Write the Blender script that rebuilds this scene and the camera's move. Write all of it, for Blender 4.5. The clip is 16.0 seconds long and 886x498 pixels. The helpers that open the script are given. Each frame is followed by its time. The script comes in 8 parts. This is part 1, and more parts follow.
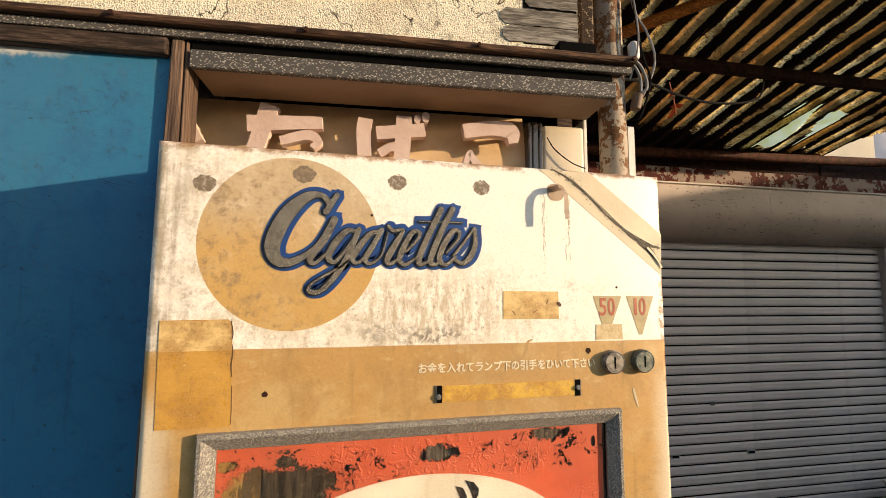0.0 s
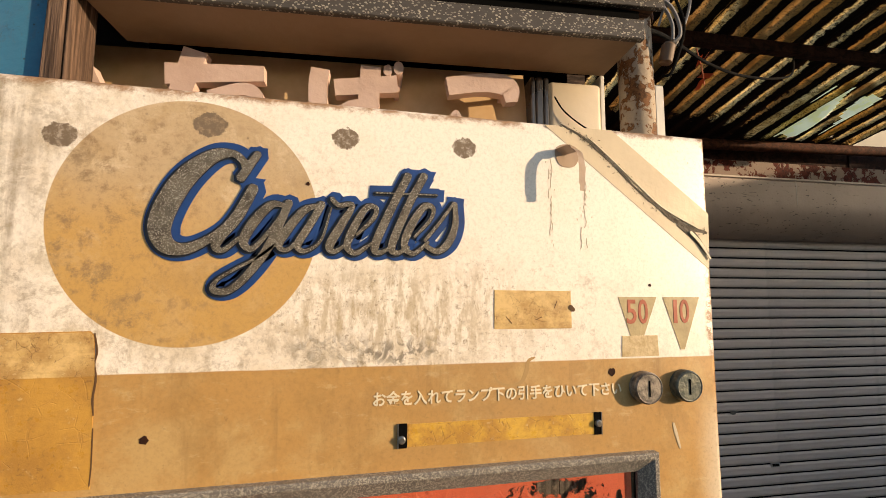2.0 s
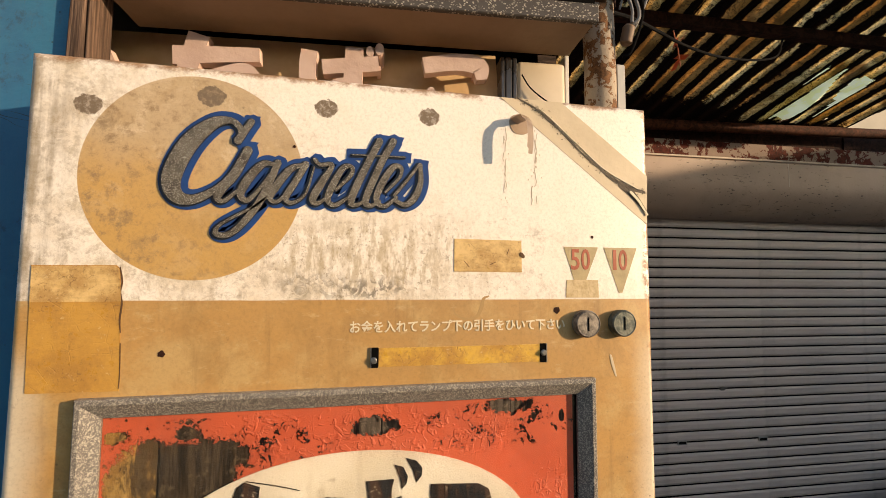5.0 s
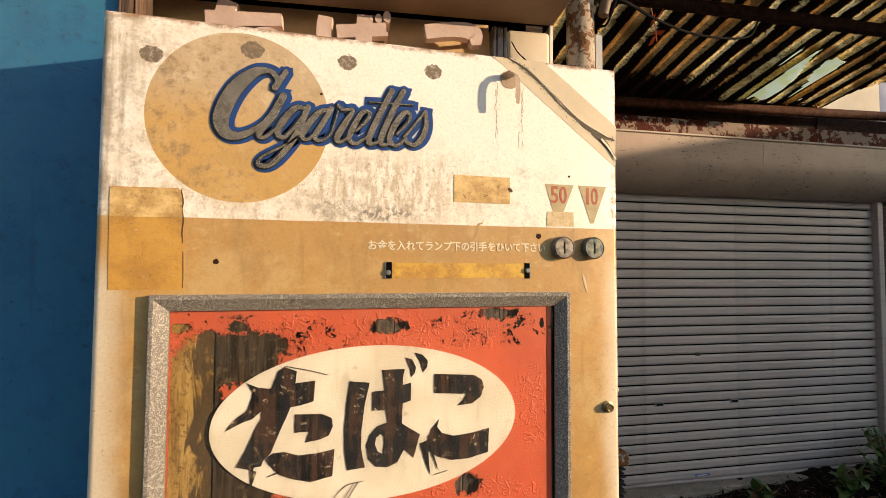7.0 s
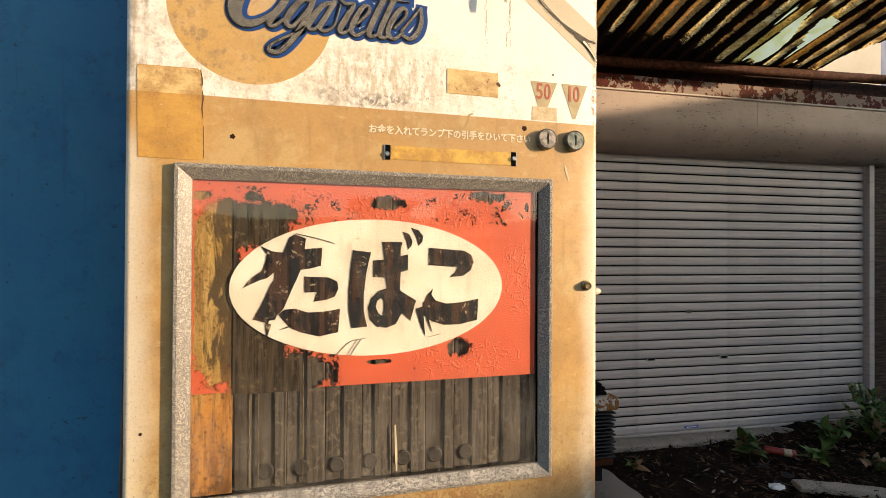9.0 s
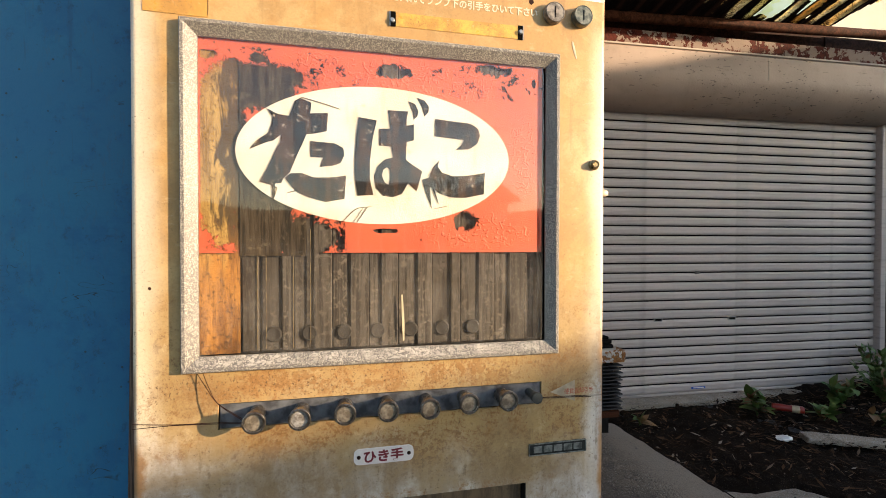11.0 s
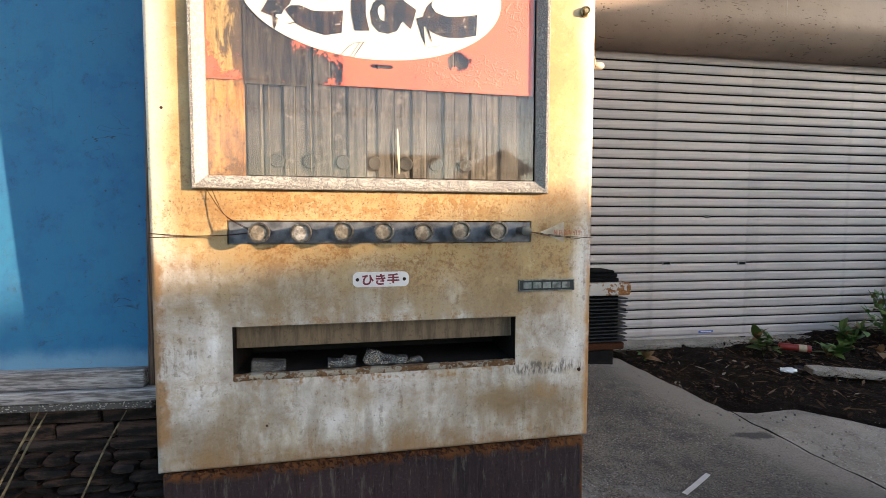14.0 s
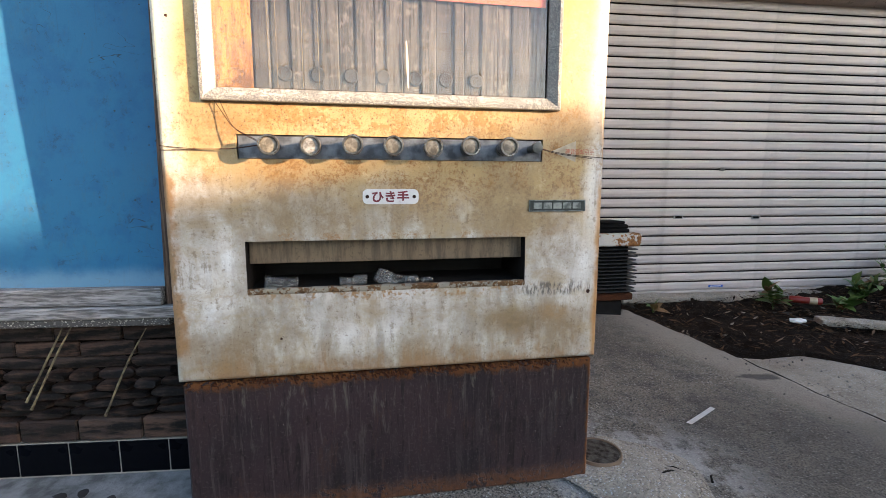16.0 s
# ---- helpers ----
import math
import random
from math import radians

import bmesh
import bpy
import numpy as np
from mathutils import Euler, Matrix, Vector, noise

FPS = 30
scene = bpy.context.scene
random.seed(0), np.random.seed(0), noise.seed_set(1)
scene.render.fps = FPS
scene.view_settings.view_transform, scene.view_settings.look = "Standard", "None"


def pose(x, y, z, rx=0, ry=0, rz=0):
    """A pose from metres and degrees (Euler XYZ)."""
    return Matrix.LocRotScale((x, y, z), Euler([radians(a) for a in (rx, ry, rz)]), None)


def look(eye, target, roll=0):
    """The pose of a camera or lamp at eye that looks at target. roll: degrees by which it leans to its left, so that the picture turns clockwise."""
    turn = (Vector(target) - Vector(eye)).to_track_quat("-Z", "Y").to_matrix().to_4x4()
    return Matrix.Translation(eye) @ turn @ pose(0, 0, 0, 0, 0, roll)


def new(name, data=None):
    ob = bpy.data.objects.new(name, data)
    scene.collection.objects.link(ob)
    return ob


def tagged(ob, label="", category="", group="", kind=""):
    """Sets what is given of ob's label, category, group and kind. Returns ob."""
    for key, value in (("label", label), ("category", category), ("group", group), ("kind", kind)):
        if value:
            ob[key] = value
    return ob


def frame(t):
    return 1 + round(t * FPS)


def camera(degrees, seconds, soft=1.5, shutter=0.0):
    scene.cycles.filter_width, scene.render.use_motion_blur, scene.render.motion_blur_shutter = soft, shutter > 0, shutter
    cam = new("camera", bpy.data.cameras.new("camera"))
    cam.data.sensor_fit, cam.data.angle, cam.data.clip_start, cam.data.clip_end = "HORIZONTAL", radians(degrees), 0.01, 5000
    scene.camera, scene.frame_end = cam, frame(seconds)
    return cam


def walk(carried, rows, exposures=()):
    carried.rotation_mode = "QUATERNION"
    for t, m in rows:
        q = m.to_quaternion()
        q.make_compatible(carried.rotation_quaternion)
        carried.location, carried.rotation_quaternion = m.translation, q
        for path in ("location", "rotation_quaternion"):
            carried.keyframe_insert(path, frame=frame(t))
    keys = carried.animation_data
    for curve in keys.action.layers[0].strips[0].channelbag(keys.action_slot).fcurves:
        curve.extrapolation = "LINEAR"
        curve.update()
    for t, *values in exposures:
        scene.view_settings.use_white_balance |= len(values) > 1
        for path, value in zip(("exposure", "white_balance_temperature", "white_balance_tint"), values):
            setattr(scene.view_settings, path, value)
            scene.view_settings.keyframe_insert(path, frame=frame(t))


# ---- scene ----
cam = camera(88.5, 16.0, 0.7)
PATH = [
    (0, (0.243, -0.696, 1.567), (0.715, 1.238, 1.765), 0.2),
    (0.5, (0.297, -0.694, 1.569), (0.759, 1.241, 1.769), 0.2),
    (1, (0.315, -0.648, 1.569), (0.777, 1.288, 1.769), 0.1),
    (1.5, (0.31, -0.562, 1.571), (0.769, 1.374, 1.772), 0.1),
    (2, (0.335, -0.508, 1.567), (0.78, 1.431, 1.767), 0.2),
    (2.5, (0.339, -0.49, 1.562), (0.772, 1.452, 1.765), 0.2),
    (3, (0.327, -0.504, 1.563), (0.759, 1.438, 1.763), 0.2),
    (5.5, (0.372, -0.636, 1.483), (0.79, 1.315, 1.614), 0.3),
    (6, (0.357, -0.667, 1.452), (0.79, 1.282, 1.568), 0.3),
    (6.5, (0.344, -0.695, 1.437), (0.795, 1.251, 1.535), 0.3),
    (7, (0.323, -0.72, 1.419), (0.788, 1.223, 1.501), 0.3),
    (7.5, (0.321, -0.737, 1.381), (0.789, 1.206, 1.445), 0.3),
    (8, (0.324, -0.778, 1.334), (0.792, 1.166, 1.377), 0.3),
    (10.5, (0.308, -0.801, 1.087), (0.755, 1.148, 1.069), 0.2),
    (11, (0.319, -0.793, 1.028), (0.757, 1.158, 0.999), 0.1),
    (11.5, (0.322, -0.798, 0.975), (0.751, 1.155, 0.939), 0.1),
    (12, (0.324, -0.804, 0.933), (0.745, 1.151, 0.893), 0.2),
    (12.5, (0.331, -0.815, 0.889), (0.742, 1.142, 0.844), 0.2),
    (13, (0.331, -0.831, 0.84), (0.731, 1.128, 0.774), 0.2),
    (13.5, (0.345, -0.844, 0.792), (0.733, 1.116, 0.704), 0.2),
    (14, (0.346, -0.852, 0.762), (0.723, 1.109, 0.648), 0.1),
    (14.5, (0.353, -0.861, 0.743), (0.717, 1.1, 0.596), 0.2),
    (15, (0.348, -0.865, 0.716), (0.699, 1.096, 0.534), 0.1),
    (15.5, (0.343, -0.86, 0.694), (0.685, 1.098, 0.471), 0.1),
    (16, (0.343, -0.859, 0.67), (0.679, 1.095, 0.411), 0.0),
]
EXPOSURES = [(0, 0.90, 7100, 14), (1.5, 0.82, 7300, 16), (3, 0.50, 7450, 17), (6, 0.80, 7350, 17), (8, 0.90, 7250, 16), (10.5, 1.40, 6950, 15), (13, 1.86, 6800, 16), (16, 2.38, 6700, 17)]
walk(cam, [(t, look(eye, target, roll)) for t, eye, target, roll in PATH], EXPOSURES)

# ---- daylight: a low, warm evening sun from the front right, and a clear sky ----
SUN = Vector((0.858, -0.480, 0.168)).normalized()      # towards the sun
world = bpy.data.worlds.new("evening_sky")
scene.world = world
world.use_nodes = True
wn = world.node_tree.nodes
sky = wn.new("ShaderNodeTexSky")
sky.sky_type, sky.sun_disc = "NISHITA", False
sky.sun_elevation = math.asin(SUN.z)
sky.sun_rotation = math.atan2(SUN.x, SUN.y)
sky.air_density, sky.dust_density, sky.ozone_density = 1.0, 1.0, 1.5
world.node_tree.links.new(sky.outputs[0], wn["Background"].inputs[0])
wn["Background"].inputs[1].default_value = 0.16
sun = new("sun", bpy.data.lights.new("sun", "SUN"))
sun.data.energy, sun.data.angle, sun.data.color = 3.7, radians(0.4), (1.0, 0.79, 0.54)
sun.matrix_basis = look(SUN * 30, (0, 0, 0))

# ---- building helpers ----
def thing(name, loc, label, category, group="", kind=""):
    """An Empty at a thing's base, to parent its parts."""
    e = new(name)
    e.empty_display_size = 0.05
    e.matrix_basis = Matrix.Translation(loc)
    return tagged(e, label, category, group, kind)


def mesh_of(name, bm, material, smooth=False, angle=35):
    bmesh.ops.recalc_face_normals(bm, faces=bm.faces)
    for f in bm.faces:
        f.smooth = smooth
    if smooth:
        for e in bm.edges:
            if len(e.link_faces) == 2 and e.calc_face_angle(0) > radians(angle):
                e.smooth = False
    me = bpy.data.meshes.new(name)
    bm.to_mesh(me)
    bm.free()
    for m in material if isinstance(material, (list, tuple)) else [material]:
        me.materials.append(m)
    return me


def put(name, me, parent=None, label="", m=None):
    """Link a mesh under a thing or a part; m is its pose in the world."""
    ob = new(name, me)
    if m is not None:
        ob.matrix_basis = m
    if parent is not None:
        ob.parent = parent
        base = Matrix.Identity(4)
        p = parent
        while p is not None:
            base = p.matrix_basis @ base if p.parent is None else p.matrix_parent_inverse @ p.matrix_basis @ base
            p = p.parent
        ob.matrix_parent_inverse = base.inverted()
    if label:
        ob["label"] = label
    return ob


def part(name, bm, material, parent=None, label="", smooth=False, m=None):
    return put(name, mesh_of(name, bm, material, smooth), parent, label, m)


def structure(name, bm, material, label, category, smooth=False, m=None):
    return tagged(part(name, bm, material, None, "", smooth, m), label, category, "", "structure")


def box(bm, x0, x1, y0, y1, z0, z1, bev=0.0, m=None, seg=1):
    vs = [bm.verts.new((x, y, z)) for x in (x0, x1) for y in (y0, y1) for z in (z0, z1)]
    if m is not None:
        for v in vs:
            v.co = m @ v.co
    fs = [bm.faces.new([vs[i] for i in q]) for q in
          ((0, 1, 3, 2), (4, 6, 7, 5), (0, 4, 5, 1), (2, 3, 7, 6), (0, 2, 6, 4), (1, 5, 7, 3))]
    if bev:
        es = list({e for f in fs for e in f.edges})
        bmesh.ops.bevel(bm, geom=es, offset=bev, segments=seg, affect="EDGES", profile=0.5)
    return bm


def nb():
    return bmesh.new()


def tube(bm, pts, r, seg=8, caps=True):
    """A round rod along points; r may be one radius or one for each point."""
    pts = [Vector(p) for p in pts]
    rs = r if isinstance(r, (list, tuple)) else [r] * len(pts)
    rings, side = [], None
    for i, p in enumerate(pts):
        d = (pts[min(i + 1, len(pts) - 1)] - pts[max(i - 1, 0)]).normalized()
        if side is None:
            side = d.orthogonal().normalized()
        side = (side - d * side.dot(d)).normalized()
        up = d.cross(side)
        rings.append([bm.verts.new(p + rs[i] * (math.cos(a) * side + math.sin(a) * up))
                      for a in (2 * math.pi * k / seg for k in range(seg))])
    for a, b in zip(rings, rings[1:]):
        for k in range(seg):
            bm.faces.new((a[k], a[(k + 1) % seg], b[(k + 1) % seg], b[k]))
    if caps:
        bm.faces.new(rings[0]), bm.faces.new(rings[-1])
    return bm


def smooth_path(pts, n=8):
    """Points on a Catmull-Rom curve through pts (any number of coordinates)."""
    P = [np.array(p, float) for p in pts]
    P = [2 * P[0] - P[1]] + P + [2 * P[-1] - P[-2]]
    out = []
    for a, b, c, d in zip(P, P[1:], P[2:], P[3:]):
        for k in range(n):
            t = k / n
            out.append(0.5 * (2 * b + (c - a) * t + (2 * a - 5 * b + 4 * c - d) * t * t + (3 * b - a - 3 * c + d) * t ** 3))
    out.append(P[-2])
    return out


def lathe(bm, profile, m, seg=24, cap=True):
    """Turn (radius, height) pairs round local z, placed by m."""
    rings = [[bm.verts.new(m @ Vector((r * math.cos(2 * math.pi * k / seg), r * math.sin(2 * math.pi * k / seg), h)))
              for k in range(seg)] for r, h in profile]
    for a, b in zip(rings, rings[1:]):
        for k in range(seg):
            bm.faces.new((a[k], a[(k + 1) % seg], b[(k + 1) % seg], b[k]))
    if cap:
        bm.faces.new(rings[0]), bm.faces.new(rings[-1])
    return bm


def stroke(bm, pts, y, thick, m=None, grow=0.0, n=6, flat=False):
    """A brush stroke: (x mm, z mm, half width mm) swept as a plate whose face lies at y; round or flat ends."""
    P = smooth_path([(a / 1000, b / 1000, max(c, 0.4) / 1000 + grow) for a, b, c in pts], n)
    left, right = [], []
    for i, p in enumerate(P):
        d = P[min(i + 1, len(P) - 1)][:2] - P[max(i - 1, 0)][:2]
        d = d / (np.hypot(*d) + 1e-9)
        nrm = np.array((-d[1], d[0]))
        left.append(p[:2] + nrm * p[2])
        right.append(p[:2] - nrm * p[2])
    if not flat:
        for end, first in ((P[0], True), (P[-1], False)):
            other = P[1] if first else P[-2]
            d = end[:2] - other[:2]
            a0 = math.atan2(d[1], d[0])
            arc = [end[:2] + end[2] * 0.8 * np.array((math.cos(a0 + s), math.sin(a0 + s))) for s in np.linspace(-1.2, 1.2, 5)]
            mid = sum(arc) / 5
            if first:
                left.insert(0, arc[1]), right.insert(0, arc[3])
            else:
                left.append(arc[3]), right.append(arc[1])
    tr = (lambda q, yy: Vector((q[0], yy, q[1]))) if m is None else (lambda q, yy: m @ Vector((q[0], yy, q[1])))
    rows = [[bm.verts.new(tr(q, yy)) for q in side] for side in (left, right) for yy in (y, y + thick)]
    lf, lb, rf, rb = rows
    for i in range(len(lf) - 1):
        bm.faces.new((lf[i], lf[i + 1], rf[i + 1], rf[i]))
        bm.faces.new((lf[i], lb[i], lb[i + 1], lf[i + 1]))
        bm.faces.new((rf[i], rf[i + 1], rb[i + 1], rb[i]))
    for i in (0, -1):
        bm.faces.new((lf[i], rf[i], rb[i], lb[i]))
    return bm


def plate(bm, pts, y0, y1, m=None):
    """A flat plate with the outline pts (x, z) between depths y0 and y1."""
    tr = (lambda q, yy: Vector((q[0], yy, q[1]))) if m is None else (lambda q, yy: m @ Vector((q[0], yy, q[1])))
    a = [bm.verts.new(tr(q, y0)) for q in pts]
    b = [bm.verts.new(tr(q, y1)) for q in pts]
    bm.faces.new(a), bm.faces.new(b[::-1])
    for i in range(len(a)):
        j = (i + 1) % len(a)
        bm.faces.new((a[i], b[i], b[j], a[j]))
    return bm


def text_mesh(body, size, x, z, y, thick, material, parent, name="lettering", label="", width=None, m=None, bold=0.0):
    """Letters of the built-in font, upright, facing the viewer, from x at the baseline z."""
    cu = bpy.data.curves.new(name, "FONT")
    cu.body, cu.size, cu.extrude, cu.offset, cu.resolution_u = body, size, thick / 2, bold, 3
    tmp = bpy.data.objects.new(name, cu)
    scene.collection.objects.link(tmp)
    me = bpy.data.meshes.new_from_object(tmp.evaluated_get(bpy.context.evaluated_depsgraph_get()))
    bpy.data.objects.remove(tmp)
    xs = [v.co.x for v in me.vertices]
    sx = width / (max(xs) - min(xs)) if width else 1.0
    x0 = min(xs)
    base = m if m is not None else Matrix.Identity(4)
    me.transform(base @ Matrix.Translation((x, y, z)) @ Matrix.Rotation(radians(90), 4, "X") @ Matrix.Diagonal((sx, 1, 1, 1)) @ Matrix.Translation((-x0, 0, 0)))
    me.materials.clear()
    me.materials.append(material)
    return put(name, me, parent, label)


# ---- materials ----
class G:
    """A small writer of node materials; texture places are in metres."""

    def __init__(self, name, rough=0.6, metal=0.0, spec=0.5):
        self.mat = bpy.data.materials.new(name)
        self.mat.use_nodes = True
        self.nt = self.mat.node_tree
        self.b = self.nt.nodes["Principled BSDF"]
        self.set("Roughness", rough), self.set("Metallic", metal), self.set("Specular IOR Level", spec)
        self.co = self.nt.nodes.new("ShaderNodeTexCoord").outputs["Object"]
        self.info = None

    def link(self, sock, v):
        if hasattr(v, "is_output"):
            self.nt.links.new(v, sock)
        elif sock.type == "RGBA":
            sock.default_value = (*v, 1.0) if len(v) == 3 else v
        else:
            sock.default_value = v

    def set(self, name, v):
        self.link(self.b.inputs[name], v)
        return self

    def xyz(self):
        n = self.nt.nodes.new("ShaderNodeSeparateXYZ")
        self.link(n.inputs[0], self.co)
        return n.outputs

    def rnd(self):
        return self.nt.nodes.new("ShaderNodeObjectInfo").outputs["Random"]

    def isle(self):
        return self.nt.nodes.new("ShaderNodeNewGeometry").outputs["Random Per Island"]

    def scaled(self, s, off=(0, 0, 0), rot=(0, 0, 0)):
        n = self.nt.nodes.new("ShaderNodeMapping")
        self.link(n.inputs["Vector"], self.co)
        n.inputs["Scale"].default_value = s
        n.inputs["Location"].default_value = off
        n.inputs["Rotation"].default_value = [radians(a) for a in rot]
        return n.outputs[0]

    def noise(self, scale, detail=3, rough=0.55, vec=None, dist=0.0, color=False):
        n = self.nt.nodes.new("ShaderNodeTexNoise")
        self.link(n.inputs["Vector"], self.co if vec is None else vec)
        for k, v in (("Scale", scale), ("Detail", detail), ("Roughness", rough), ("Distortion", dist)):
            n.inputs[k].default_value = v
        return n.outputs["Color" if color else "Fac"]

    def voro(self, scale, feature="F1", vec=None, rand=1.0, out="Distance"):
        n = self.nt.nodes.new("ShaderNodeTexVoronoi")
        n.feature = feature
        self.link(n.inputs["Vector"], self.co if vec is None else vec)
        n.inputs["Scale"].default_value, n.inputs["Randomness"].default_value = scale, rand
        return n.outputs[out]

    def math(self, op, a, b=0.0, c=None, clamp=False):
        n = self.nt.nodes.new("ShaderNodeMath")
        n.operation, n.use_clamp = op, clamp
        self.link(n.inputs[0], a), self.link(n.inputs[1], b)
        if c is not None:
            self.link(n.inputs[2], c)
        return n.outputs[0]

    def mul(self, a, b):
        return self.math("MULTIPLY", a, b)

    def add(self, a, b):
        return self.math("ADD", a, b)

    def sub(self, a, b):
        return self.math("SUBTRACT", a, b)

    def step(self, v, lo, hi, a=0.0, b=1.0):
        """Smooth ramp of v from lo to hi (lo may be above hi)."""
        n = self.nt.nodes.new("ShaderNodeMapRange")
        n.interpolation_type = "SMOOTHSTEP"
        for k, q in zip(("Value", "From Min", "From Max", "To Min", "To Max"), (v, lo, hi, a, b)):
            self.link(n.inputs[k], q)
        return n.outputs[0]

    def mix(self, f, a, b, mode="MIX"):
        n = self.nt.nodes.new("ShaderNodeMix")
        n.data_type, n.blend_type = "RGBA", mode
        self.link(n.inputs[0], f), self.link(n.inputs[6], a), self.link(n.inputs[7], b)
        return n.outputs[2]

    def ramp(self, f, stops):
        n = self.nt.nodes.new("ShaderNodeValToRGB")
        self.link(n.inputs[0], f)
        el = n.color_ramp.elements
        while len(el) < len(stops):
            el.new(0.5)
        for e, (p, c) in zip(el, stops):
            e.position, e.color = p, (*c, 1.0)
        return n.outputs[0]

    def bump(self, h, dist=0.002, strength=1.0, normal=None):
        n = self.nt.nodes.new("ShaderNodeBump")
        self.link(n.inputs["Height"], h)
        n.inputs["Distance"].default_value, n.inputs["Strength"].default_value = dist, strength
        if normal is not None:
            self.link(n.inputs["Normal"], normal)
        self.link(self.b.inputs["Normal"], n.outputs[0])
        return n.outputs[0]

    def color(self, v):
        self.set("Base Color", v)
        return self

    def blob(self, x, z, cx, cz, rx, rz, n=None, ragged=0.5, soft=0.15):
        """1 inside an ellipse with a ragged rim."""
        a = self.math("POWER", self.math("DIVIDE", self.sub(x, cx), rx), 2.0)
        b = self.math("POWER", self.math("DIVIDE", self.sub(z, cz), rz), 2.0)
        d = self.math("SQRT", self.add(a, b))
        if n is not None:
            d = self.add(d, self.mul(self.sub(n, 0.5), ragged * 2))
        return self.step(d, 1.0 + soft, 1.0 - soft)


def simple(name, col, rough=0.6, metal=0.0, vary=0.25, scale=8.0, fine=90.0, bump=0.0006, spec=0.5, dark=None):
    """A plain painted, metal or plastic surface with patches, grain and fine relief."""
    g = G(name, rough, metal, spec)
    n1, n2 = g.noise(scale, 4), g.noise(fine, 3)
    d = dark or tuple(c * 0.55 for c in col)
    f = g.math("MULTIPLY", g.add(g.step(n1, 0.35, 0.75), g.mul(n2, 0.5)), vary, clamp=True)
    g.color(g.mix(f, col, d))
    g.set("Roughness", g.step(n1, 0.2, 0.8, max(rough - 0.1, 0.02), min(rough + 0.12, 1.0)))
    if bump:
        g.bump(n2, bump)
    return g.mat

def enamel_material():
    """Old vending-machine enamel: white top with a tan disc, a tan band, faded cream below, rust and dirt."""
    g = G("machine_enamel", 0.45)
    x, _, z = g.xyz()
    big, mid, fine = g.noise(4.5, 5), g.noise(17, 5, 0.65), g.noise(95, 4, 0.6)
    streak = g.noise(1.0, 4, 0.6, g.scaled((60, 60, 5)))
    cloud = g.noise(9, 6, 0.7, None, 0.25)
    grain = g.noise(75, 6, 0.85)
    soiled = g.step(g.add(g.add(x, g.mul(g.sub(z, 1.62), 1.4)), g.mul(g.sub(big, 0.5), 0.5)), 0.62, 0.22)
    white = g.mix(g.mul(g.step(mid, 0.44, 0.75, 0, 0.6), g.step(soiled, 0, 1, 0.25, 1.0)), (0.87, 0.82, 0.735), (0.66, 0.55, 0.40))
    white = g.mix(g.mul(g.mul(g.step(streak, 0.5, 0.75), g.step(cloud, 0.4, 0.65)), soiled), white, (0.52, 0.41, 0.27))
    tan = g.mix(g.step(big, 0.3, 0.75), (0.50, 0.29, 0.095), (0.41, 0.25, 0.10))
    tan = g.mix(g.step(fine, 0.5, 0.8, 0, 0.35), tan, (0.25, 0.14, 0.05))
    tan = g.mix(g.mul(g.step(cloud, 0.48, 0.64), 0.7), tan, (0.54, 0.375, 0.165))
    tan = g.mix(g.mul(g.step(g.noise(8, 7, 0.75, None, 0.5), 0.48, 0.64), 0.55), tan, (0.335, 0.195, 0.068))
    tan = g.mix(g.mul(g.step(g.noise(1.0, 6, 0.75, g.scaled((26, 26, 60), (3, 0, 1))), 0.56, 0.68), 0.45), tan, (0.60, 0.46, 0.25))
    tan = g.mix(g.mul(g.step(streak, 0.55, 0.72), 0.45), tan, (0.27, 0.155, 0.06))
    worn = g.noise(14, 7, 0.78, None, 0.4)
    grime = g.noise(30, 8, 0.82, None, 0.3)
    disc = g.mix(g.step(g.add(z, g.mul(g.sub(big, 0.5), 0.25)), 1.70, 1.57), (0.50, 0.375, 0.225), (0.53, 0.325, 0.105))
    disc = g.mix(g.mul(g.step(worn, 0.50, 0.66), g.step(z, 1.58, 1.70, 0.15, 0.75)), disc, (0.66, 0.54, 0.365))
    disc = g.mix(g.mul(g.step(grime, 0.52, 0.64), g.step(g.add(x, g.mul(g.sub(cloud, 0.5), 0.3)), 0.24, 0.09, 0.12, 0.75)), disc, (0.25, 0.175, 0.095))
    disc = g.mix(g.mul(g.step(cloud, 0.54, 0.68), 0.45), disc, (0.40, 0.255, 0.10))
    # grey-brown clouds of dirt on the white, mostly low and to the left
    dz = g.step(z, 1.70, 1.50, 0.0, 1.0)
    dx = g.step(x, 0.55, 0.15, 0.25, 1.0)
    dirt = g.mul(g.step(g.add(g.mul(grime, 0.7), g.mul(worn, 0.3)), 0.47, 0.60), g.math("MULTIPLY", g.add(g.mul(dz, 1.0), g.step(x, 0.20, 0.0, 0.0, 1.0)), dx, clamp=True))
    white = g.mix(g.mul(dirt, 0.75), white, (0.36, 0.295, 0.205))
    white = g.mix(g.mul(g.mul(g.step(worn, 0.46, 0.66), soiled), 0.5), white, (0.56, 0.48, 0.345))
    white = g.mix(g.mul(g.mul(g.step(grain, 0.50, 0.60), g.step(cloud, 0.44, 0.58)), g.step(soiled, 0, 1, 0.06, 0.55)), white, (0.40, 0.29, 0.17))
    left_grime = g.mul(g.step(g.add(x, g.mul(g.sub(mid, 0.5), 0.10)), 0.075, 0.015), g.step(g.add(cloud, g.mul(g.sub(streak, 0.5), 0.8)), 0.38, 0.60))
